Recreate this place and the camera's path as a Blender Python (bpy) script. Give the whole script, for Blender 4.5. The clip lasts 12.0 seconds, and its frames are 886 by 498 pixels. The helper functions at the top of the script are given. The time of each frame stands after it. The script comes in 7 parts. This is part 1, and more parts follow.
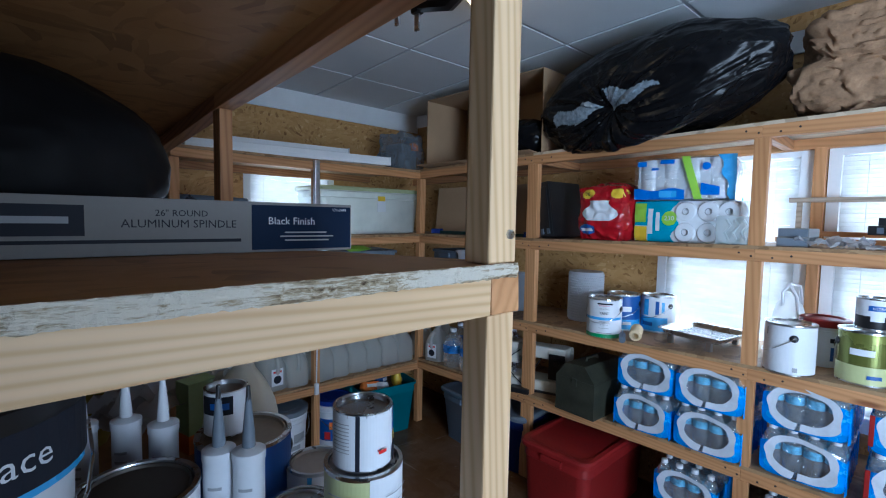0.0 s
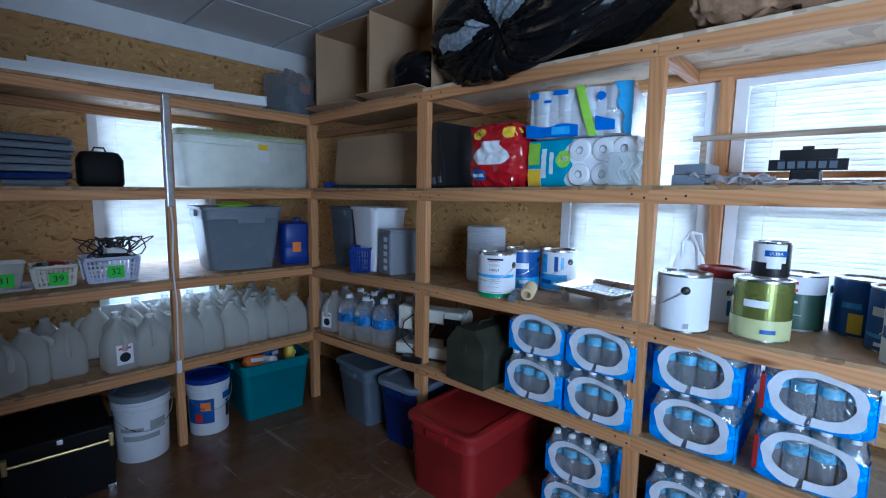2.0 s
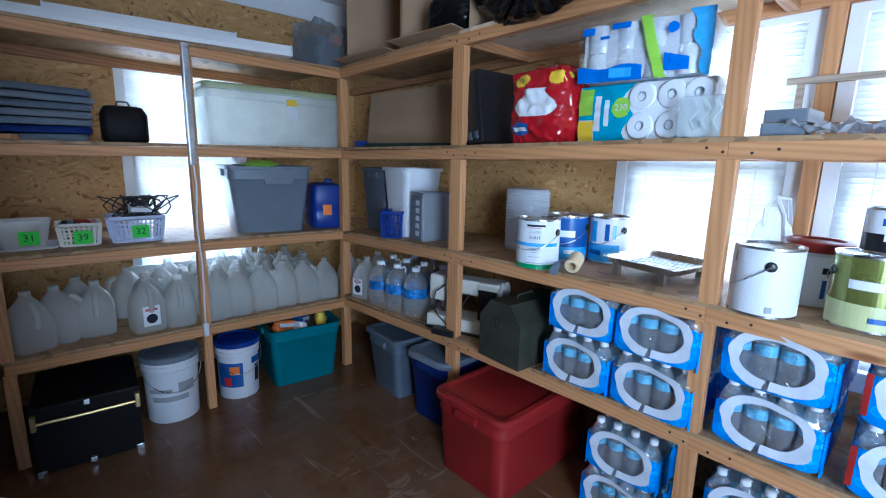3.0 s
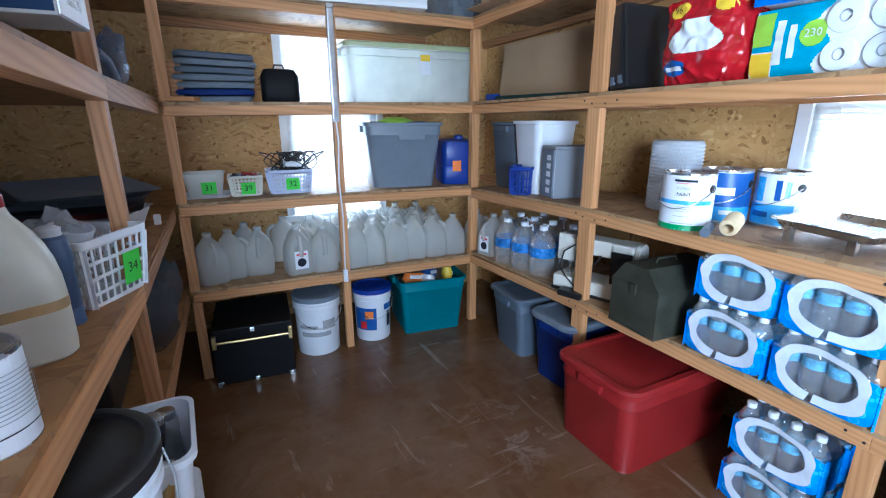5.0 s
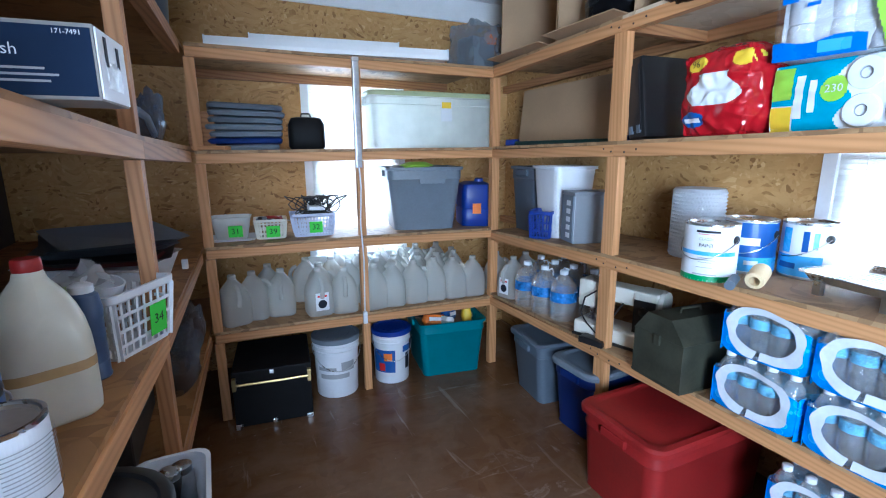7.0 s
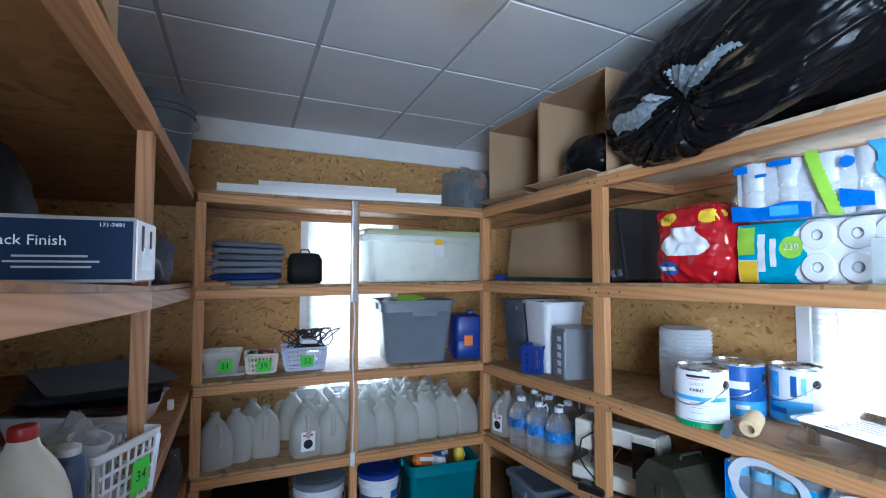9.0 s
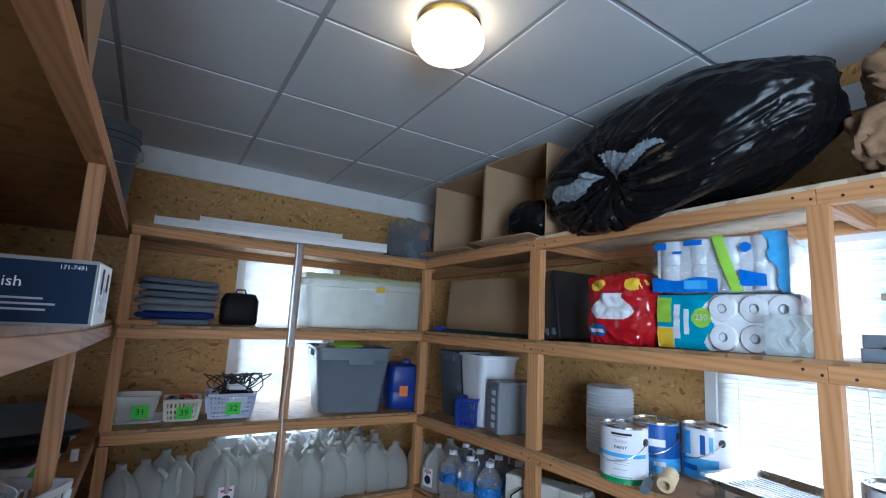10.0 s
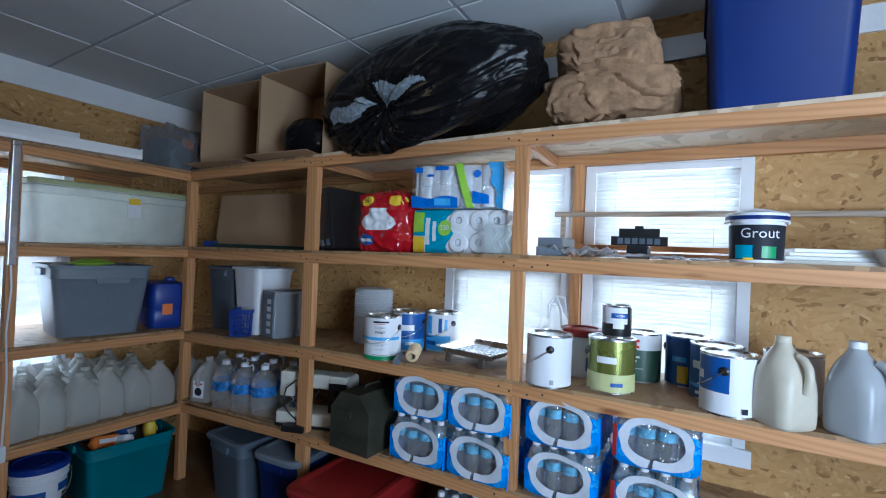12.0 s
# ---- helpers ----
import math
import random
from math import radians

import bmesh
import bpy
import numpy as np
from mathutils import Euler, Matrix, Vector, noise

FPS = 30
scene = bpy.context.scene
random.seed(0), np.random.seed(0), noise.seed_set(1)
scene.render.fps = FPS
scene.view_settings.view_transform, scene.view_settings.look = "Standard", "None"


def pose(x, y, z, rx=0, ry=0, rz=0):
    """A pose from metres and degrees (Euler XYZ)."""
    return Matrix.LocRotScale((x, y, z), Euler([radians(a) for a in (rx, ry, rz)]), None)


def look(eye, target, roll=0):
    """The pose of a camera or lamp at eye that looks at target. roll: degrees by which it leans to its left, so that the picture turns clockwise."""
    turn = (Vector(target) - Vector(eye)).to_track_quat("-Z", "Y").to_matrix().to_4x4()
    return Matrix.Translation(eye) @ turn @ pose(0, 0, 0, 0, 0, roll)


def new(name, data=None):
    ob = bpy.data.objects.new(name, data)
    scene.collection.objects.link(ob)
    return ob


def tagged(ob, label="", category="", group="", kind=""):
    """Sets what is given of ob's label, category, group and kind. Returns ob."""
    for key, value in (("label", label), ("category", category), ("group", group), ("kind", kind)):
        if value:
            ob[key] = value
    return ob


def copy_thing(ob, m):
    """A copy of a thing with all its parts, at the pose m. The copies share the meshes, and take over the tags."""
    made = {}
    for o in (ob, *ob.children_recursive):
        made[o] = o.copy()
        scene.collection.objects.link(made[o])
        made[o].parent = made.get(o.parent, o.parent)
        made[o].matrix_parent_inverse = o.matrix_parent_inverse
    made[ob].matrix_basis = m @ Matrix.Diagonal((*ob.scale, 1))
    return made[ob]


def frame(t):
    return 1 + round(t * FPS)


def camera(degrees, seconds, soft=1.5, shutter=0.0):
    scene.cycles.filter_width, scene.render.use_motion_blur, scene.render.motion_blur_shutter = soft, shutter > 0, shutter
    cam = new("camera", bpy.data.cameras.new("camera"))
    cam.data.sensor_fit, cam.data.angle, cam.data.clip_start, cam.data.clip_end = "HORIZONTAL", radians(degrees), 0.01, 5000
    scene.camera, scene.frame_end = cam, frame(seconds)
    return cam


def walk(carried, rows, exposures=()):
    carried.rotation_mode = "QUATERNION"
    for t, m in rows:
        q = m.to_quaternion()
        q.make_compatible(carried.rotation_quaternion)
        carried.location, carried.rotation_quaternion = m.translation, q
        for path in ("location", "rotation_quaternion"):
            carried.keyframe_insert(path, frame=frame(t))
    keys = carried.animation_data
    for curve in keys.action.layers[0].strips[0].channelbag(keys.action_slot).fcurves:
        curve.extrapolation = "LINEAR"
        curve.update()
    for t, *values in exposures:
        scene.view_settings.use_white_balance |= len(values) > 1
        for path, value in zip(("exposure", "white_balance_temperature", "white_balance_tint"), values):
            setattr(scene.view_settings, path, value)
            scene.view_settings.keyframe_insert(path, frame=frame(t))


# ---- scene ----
cam = camera(87.3, 12.0, soft=1.1)
PATH = [
    (0, (0.21, 0.397, 1.516), (1.579, 1.849, 1.381), 1.1),
    (0.5, (0.332, 0.384, 1.481), (1.821, 1.707, 1.303), 0.7),
    (1, (0.475, 0.349, 1.452), (2.0, 1.626, 1.243), 1.0),
    (1.5, (0.58, 0.32, 1.419), (2.08, 1.625, 1.199), 1.2),
    (2, (0.702, 0.356, 1.393), (2.197, 1.662, 1.148), 1.1),
    (2.5, (0.809, 0.418, 1.368), (2.275, 1.748, 1.079), 1.2),
    (3, (0.89, 0.461, 1.349), (2.237, 1.889, 0.966), 1.4),
    (3.5, (0.913, 0.479, 1.33), (2.075, 2.043, 0.878), 1.2),
    (5.5, (0.913, 0.489, 1.313), (1.769, 2.21, 0.759), -0.5),
    (6, (0.922, 0.492, 1.323), (1.756, 2.228, 0.782), -0.7),
    (6.5, (0.919, 0.494, 1.34), (1.743, 2.247, 0.842), -0.6),
    (7, (0.923, 0.489, 1.368), (1.741, 2.268, 0.959), -0.3),
    (9, (0.89, 0.449, 1.459), (1.764, 2.246, 1.553), 0.1),
    (9.5, (0.854, 0.436, 1.48), (1.807, 2.18, 1.703), 1.8),
    (10, (0.815, 0.419, 1.482), (1.916, 2.062, 1.778), 3.1),
    (10.5, (0.762, 0.408, 1.465), (2.082, 1.885, 1.744), 3.2),
    (11, (0.736, 0.359, 1.455), (2.237, 1.663, 1.67), 3.2),
    (11.5, (0.71, 0.297, 1.44), (2.341, 1.447, 1.556), 3.0),
    (12, (0.666, 0.288, 1.423), (2.425, 1.24, 1.44), 2.4),
]
EXPOSURES = [(0, -0.35, 5100, 10), (1.0, -0.55, 5050, 10), (2.5, -0.30, 4800, 10), (3.5, 0.45, 5050, 10), (5.5, 0.80, 5100, 10), (7.2, 0.80, 5100, 10), (9.5, 0.20, 5300, 10), (10.5, -0.32, 5350, 10), (12.0, -0.45, 5300, 10)]
walk(cam, [(t, look(eye, target, roll)) for t, eye, target, roll in PATH], EXPOSURES)

# ---- world and large lights ----
world = bpy.data.worlds.new("world")
scene.world = world
world.use_nodes = True
wn = world.node_tree.nodes
sky = wn.new("ShaderNodeTexSky")
sky.sky_type, sky.sun_disc = "NISHITA", False
sky.sun_elevation, sky.sun_rotation = radians(48), radians(215)
wn["Background"].inputs["Strength"].default_value = 0.12
world.node_tree.links.new(sky.outputs[0], wn["Background"].inputs["Color"])


def lamp(name, kind, energy, m, colour=(1, 1, 1), size=None):
    data = bpy.data.lights.new(name, kind)
    data.energy, data.color = energy, colour
    if kind == "AREA":
        data.shape, data.size, data.size_y = "RECTANGLE", size[0], size[1]
    if kind == "SUN":
        data.angle = radians(0.5)
    ob = new(name, data)
    ob.matrix_world = m
    return tagged(ob, kind="structure")


E_WALL, N_WALL, W_WALL, S_WALL = 2.90, 3.62, -0.12, -1.05
lamp("sun", "SUN", 2.5, look((-3, -4, 6), (0, 0, 0)), (1, 0.95, 0.88))
COOL = (0.80, 0.92, 1.0)
lamp("window_light", "AREA", 6.0, look((E_WALL - 0.012, 1.13, 1.2), (0, 1.13, 1.0)), COOL, (0.56, 1.1))
lamp("window_light", "AREA", 6.0, look((E_WALL - 0.012, 0.41, 1.2), (0, 0.41, 1.0)), COOL, (0.56, 1.1))
lamp("window_light", "AREA", 10.0, look((1.73, N_WALL - 0.012, 1.2), (1.73, 0, 1.0)), COOL, (0.58, 1.1))
# added fill: a fixed stand-in for light carried with the camera
fill_lamp = lamp("door_light", "AREA", 50, look((0.50, S_WALL - 0.06, 1.30), (2.4, 0.75, 1.50)), (0.84, 0.94, 1.0), (0.8, 1.3))
fill_lamp.data.spread = radians(125)

# ---- materials ----


def tree(name):
    m = bpy.data.materials.new(name)
    m.use_nodes = True
    nt = m.node_tree
    return m, nt, nt.nodes["Principled BSDF"]


def node(nt, kind, **values):
    n = nt.nodes.new("ShaderNode" + kind)
    for k, v in values.items():
        n.inputs[k].default_value = v
    return n


def ramp(nt, fac, stops):
    n = nt.nodes.new("ShaderNodeValToRGB")
    els = n.color_ramp.elements
    while len(els) < len(stops):
        els.new(0.5)
    for e, (p, c) in zip(els, stops):
        e.position, e.color = p, (*c, 1)
    nt.links.new(fac, n.inputs[0])
    return n.outputs[0]


def coords(nt, scale=(1, 1, 1), spread=True):
    tc = nt.nodes.new("ShaderNodeTexCoord")
    mp = node(nt, "Mapping", Scale=scale)
    if spread:
        info = nt.nodes.new("ShaderNodeObjectInfo")
        add = nt.nodes.new("ShaderNodeVectorMath")
        add.operation = "MULTIPLY_ADD"
        comb = nt.nodes.new("ShaderNodeCombineXYZ")
        for k in range(3):
            nt.links.new(info.outputs["Random"], comb.inputs[k])
        nt.links.new(comb.outputs[0], add.inputs[0])
        add.inputs[1].default_value = (7.0, 5.0, 9.0)
        nt.links.new(tc.outputs["Object"], add.inputs[2])
        nt.links.new(add.outputs[0], mp.inputs["Vector"])
    else:
        nt.links.new(tc.outputs["Object"], mp.inputs["Vector"])
    return mp.outputs[0]


def bump(nt, bsdf, height, strength, distance=0.002):
    b = node(nt, "Bump", Strength=strength, Distance=distance)
    nt.links.new(height, b.inputs["Height"])
    nt.links.new(b.outputs[0], bsdf.inputs["Normal"])


def plain(name, rgb, rough=0.5, metal=0.0, var=0.18, scale=6.0, grain=90.0, bumps=0.15, spec=0.5, coat=0.0, trans=0.0):
    """A surface with blotches, fine grain, worn gloss and slight relief."""
    m, nt, b = tree(name)
    v = coords(nt)
    big = node(nt, "TexNoise", Scale=scale, Detail=5.0, Roughness=0.6)
    fine = node(nt, "TexNoise", Scale=grain, Detail=3.0)
    for n in (big, fine):
        nt.links.new(v, n.inputs["Vector"])
    mix = nt.nodes.new("ShaderNodeMath")
    mix.operation = "MULTIPLY_ADD"
    mix.inputs[1].default_value = 0.75
    nt.links.new(big.outputs[0], mix.inputs[0])
    quarter = nt.nodes.new("ShaderNodeMath")
    quarter.operation = "MULTIPLY"
    quarter.inputs[1].default_value = 0.25
    nt.links.new(fine.outputs[0], quarter.inputs[0])
    nt.links.new(quarter.outputs[0], mix.inputs[2])
    lo = tuple(max(0, c * (1 - var)) for c in rgb)
    hi = tuple(min(1, c * (1 + var * 0.6)) for c in rgb)
    nt.links.new(ramp(nt, mix.outputs[0], [(0.3, lo), (0.7, hi)]), b.inputs["Base Color"])
    rr = nt.nodes.new("ShaderNodeMapRange")
    rr.inputs["To Min"].default_value, rr.inputs["To Max"].default_value = max(0.03, rough - 0.12), min(1, rough + 0.12)
    nt.links.new(big.outputs[0], rr.inputs[0])
    nt.links.new(rr.outputs[0], b.inputs["Roughness"])
    b.inputs["Metallic"].default_value = metal
    b.inputs["Specular IOR Level"].default_value = spec
    b.inputs["Coat Weight"].default_value = coat
    b.inputs["Transmission Weight"].default_value = trans
    bump(nt, b, mix.outputs[0], bumps)
    return m


def lerp_(t, a, b):
    return a + (b - a) * t


def lumber(name, pale, dark, rough=0.6, rings=2.2):
    """Sawn softwood, grain along the piece's own x."""
    m, nt, b = tree(name)
    v = coords(nt, (0.9, 14, 14))
    warp = node(nt, "TexNoise", Scale=1.3, Detail=3.0)
    nt.links.new(v, warp.inputs["Vector"])
    wave = nt.nodes.new("ShaderNodeTexWave")
    wave.wave_type, wave.bands_direction = "BANDS", "DIAGONAL"
    for k, val in (("Scale", rings), ("Distortion", 14.0), ("Detail", 2.5), ("Detail Scale", 0.22)):
        wave.inputs[k].default_value = val
    nt.links.new(v, wave.inputs["Vector"])
    v2 = coords(nt, (6, 160, 160))
    fib = node(nt, "TexNoise", Scale=1.0, Detail=2.0)
    nt.links.new(v2, fib.inputs["Vector"])
    mid = tuple((a + c) / 2 for a, c in zip(pale, dark))
    col = ramp(nt, wave.outputs["Fac"], [(0.0, tuple(lerp_(0.15, a, c) for a, c in zip(dark, pale))), (0.16, mid), (0.42, pale), (1.0, tuple(min(1, c * 1.08) for c in pale))])
    mixn = nt.nodes.new("ShaderNodeMix")
    mixn.data_type, mixn.blend_type = "RGBA", "MULTIPLY"
    mixn.inputs[0].default_value = 0.75
    nt.links.new(col, mixn.inputs[6])
    nt.links.new(ramp(nt, warp.outputs[0], [(0.3, (0.72, 0.66, 0.6)), (0.65, (1, 1, 1))]), mixn.inputs[7])
    kn = node(nt, "TexVoronoi", Scale=1.0)
    nt.links.new(coords(nt, (2.2, 9, 9)), kn.inputs["Vector"])
    mix2 = nt.nodes.new("ShaderNodeMix")
    mix2.data_type, mix2.blend_type = "RGBA", "MULTIPLY"
    mix2.inputs[0].default_value = 0.9
    nt.links.new(mixn.outputs[2], mix2.inputs[6])
    nt.links.new(ramp(nt, kn.outputs["Distance"], [(0.05, (0.35, 0.22, 0.14)), (0.13, (1, 1, 1))]), mix2.inputs[7])
    nt.links.new(mix2.outputs[2], b.inputs["Base Color"])
    b.inputs["Roughness"].default_value = rough
    bump(nt, b, fib.outputs[0], 0.35, 0.001)
    return m


def strands(name, tones, rough=0.65, scale=1.0, relief=0.5, gloss=0.4):
    """Pressed strand board: flakes laid at two slants, each with its own tone."""
    m, nt, b = tree(name)
    outs = []
    for k, (rot, stretch) in enumerate((((0.3, 0.5, 0.6), (9, 36, 36)), ((1.2, 0.2, -0.9), (34, 10, 34)))):
        tc = nt.nodes.new("ShaderNodeTexCoord")
        mp = node(nt, "Mapping", Scale=tuple(s * scale for s in stretch), Rotation=rot)
        nz = node(nt, "TexNoise", Scale=3.0, Detail=2.0)
        nt.links.new(tc.outputs["Object"], nz.inputs["Vector"])
        add = nt.nodes.new("ShaderNodeVectorMath")
        add.operation = "MULTIPLY_ADD"
        add.inputs[1].default_value = (0.25, 0.25, 0.25)
        nt.links.new(nz.outputs["Color"], add.inputs[0])
        nt.links.new(tc.outputs["Object"], add.inputs[2])
        nt.links.new(add.outputs[0], mp.inputs["Vector"])
        vo = node(nt, "TexVoronoi", Scale=1.0)
        nt.links.new(mp.outputs[0], vo.inputs["Vector"])
        sep = nt.nodes.new("ShaderNodeSeparateColor")
        nt.links.new(vo.outputs["Color"], sep.inputs[0])
        outs.append(sep.outputs[k])
    pick = node(nt, "TexNoise", Scale=7.0 * scale, Detail=3.0)
    tc = nt.nodes.new("ShaderNodeTexCoord")
    nt.links.new(tc.outputs["Object"], pick.inputs["Vector"])
    sharp = nt.nodes.new("ShaderNodeMapRange")
    sharp.inputs["From Min"].default_value, sharp.inputs["From Max"].default_value = 0.46, 0.54
    nt.links.new(pick.outputs[0], sharp.inputs[0])
    mx = nt.nodes.new("ShaderNodeMix")
    nt.links.new(sharp.outputs[0], mx.inputs[0])
    nt.links.new(outs[0], mx.inputs[2])
    nt.links.new(outs[1], mx.inputs[3])
    step = 1 / (len(tones) - 1)
    nt.links.new(ramp(nt, mx.outputs[0], [(i * step, t) for i, t in enumerate(tones)]), b.inputs["Base Color"])
    b.inputs["Roughness"].default_value = rough
    b.inputs["Specular IOR Level"].default_value = gloss
    bump(nt, b, mx.outputs[0], relief, 0.0015)
    return m


def milky(name, rgb, through_part=0.45, rough=0.25, clear=0.0):
    """Thin plastic that lets light through: diffuse, translucent and, where asked, partly clear."""
    m, nt, b = tree(name)
    v = coords(nt)
    nz = node(nt, "TexNoise", Scale=9.0, Detail=4.0)
    nt.links.new(v, nz.inputs["Vector"])
    col = ramp(nt, nz.outputs[0], [(0.3, tuple(c * 0.86 for c in rgb)), (0.7, rgb)])
    nt.links.new(col, b.inputs["Base Color"])
    b.inputs["Roughness"].default_value = rough
    tl = nt.nodes.new("ShaderNodeBsdfTranslucent")
    nt.links.new(col, tl.inputs["Color"])
    mx = nt.nodes.new("ShaderNodeMixShader")
    mx.inputs[0].default_value = through_part
    nt.links.new(b.outputs[0], mx.inputs[1])
    nt.links.new(tl.outputs[0], mx.inputs[2])
    last = mx
    if clear:
        tr = nt.nodes.new("ShaderNodeBsdfTransparent")
        last = nt.nodes.new("ShaderNodeMixShader")
        last.inputs[0].default_value = clear
        nt.links.new(mx.outputs[0], last.inputs[1])
        nt.links.new(tr.outputs[0], last.inputs[2])
    nt.links.new(last.outputs[0], nt.nodes["Material Output"].inputs[0])
    bump(nt, b, nz.outputs[0], 0.1)
    return m


def film(name, rgb=(1, 1, 1), gloss=0.3, crinkle=0.6, scale=25.0):
    """Clear wrap: mostly see-through, with crinkled shine."""
    m, nt, b = tree(name)
    v = coords(nt)
    nz = node(nt, "TexNoise", Scale=scale, Detail=4.0, Distortion=1.2)
    nt.links.new(v, nz.inputs["Vector"])
    gl = node(nt, "BsdfGlossy", Roughness=0.12, Color=(*rgb, 1))
    bp = node(nt, "Bump", Strength=crinkle, Distance=0.01)
    nt.links.new(nz.outputs[0], bp.inputs["Height"])
    nt.links.new(bp.outputs[0], gl.inputs["Normal"])
    tr = node(nt, "BsdfTransparent", Color=(*(0.75 + 0.25 * c for c in rgb), 1))
    mx = nt.nodes.new("ShaderNodeMixShader")
    mx.inputs[0].default_value = gloss
    nt.links.new(tr.outputs[0], mx.inputs[1])
    nt.links.new(gl.outputs[0], mx.inputs[2])
    nt.links.new(mx.outputs[0], nt.nodes["Material Output"].inputs[0])
    return m


def clear_plastic(name, rgb, haze=0.14, edge=0.35, rough=0.07, ripple=0.5):
    """Thin clear bottle plastic: see-through, with strong shine at grazing angles and a little haze."""
    m, nt, b = tree(name)
    nz = node(nt, "TexNoise", Scale=55.0, Detail=2.0)
    nt.links.new(coords(nt), nz.inputs["Vector"])
    bp = node(nt, "Bump", Strength=ripple, Distance=0.002)
    nt.links.new(nz.outputs[0], bp.inputs["Height"])
    gl = node(nt, "BsdfGlossy", Roughness=rough, Color=(1, 1, 1, 1))
    nt.links.new(bp.outputs[0], gl.inputs["Normal"])
    tr = node(nt, "BsdfTransparent", Color=(*rgb, 1))
    lw = node(nt, "LayerWeight", Blend=edge)
    nt.links.new(bp.outputs[0], lw.inputs["Normal"])
    shine = nt.nodes.new("ShaderNodeMixShader")
    nt.links.new(lw.outputs["Facing"], shine.inputs[0])
    nt.links.new(tr.outputs[0], shine.inputs[1])
    nt.links.new(gl.outputs[0], shine.inputs[2])
    tl = node(nt, "BsdfTranslucent", Color=(*rgb, 1))
    df = node(nt, "BsdfDiffuse", Color=(*rgb, 1))
    both = nt.nodes.new("ShaderNodeMixShader")
    nt.links.new(tl.outputs[0], both.inputs[1])
    nt.links.new(df.outputs[0], both.inputs[2])
    last = nt.nodes.new("ShaderNodeMixShader")
    last.inputs[0].default_value = haze
    nt.links.new(shine.outputs[0], last.inputs[1])
    nt.links.new(both.outputs[0], last.inputs[2])
    nt.links.new(last.outputs[0], nt.nodes["Material Output"].inputs[0])
    return m


def glow(name, rgb, strength):
    m, nt, b = tree(name)
    b.inputs["Emission Color"].default_value = (*rgb, 1)
    b.inputs["Emission Strength"].default_value = strength
    b.inputs["Base Color"].default_value = (*rgb, 1)
    return m


PINE = lumber("pine", (0.56, 0.285, 0.118), (0.49, 0.235, 0.086))
PINE_RED = lumber("pine_red", (0.44, 0.215, 0.088), (0.32, 0.145, 0.053))
PINE_NEW = lumber("pine_new", (0.76, 0.54, 0.31), (0.66, 0.42, 0.20), 0.55, 3.4)
OSB = strands("strand_board", [(0.24, 0.115, 0.034), (0.44, 0.245, 0.080), (0.475, 0.27, 0.092), (0.49, 0.28, 0.097), (0.51, 0.298, 0.108), (0.53, 0.315, 0.12), (0.49, 0.28, 0.10), (0.62, 0.40, 0.18)], scale=1.75, relief=0.7)
SHELF = strands("shelf_board", [(0.20, 0.115, 0.052), (0.31, 0.185, 0.088), (0.38, 0.24, 0.12), (0.34, 0.205, 0.098)], 0.6, 0.8, 0.3)
SHELF_PALE = strands("pale_shelf_board", [(0.36, 0.27, 0.18), (0.50, 0.40, 0.28), (0.58, 0.47, 0.34), (0.52, 0.40, 0.27)], 0.6, 0.6, 0.3)
FLOOR = strands("brown_painted_board", [(0.118, 0.054, 0.022), (0.136, 0.064, 0.027), (0.146, 0.069, 0.029), (0.130, 0.060, 0.025), (0.150, 0.072, 0.032)], 0.24, 0.7, 0.2, 0.5)



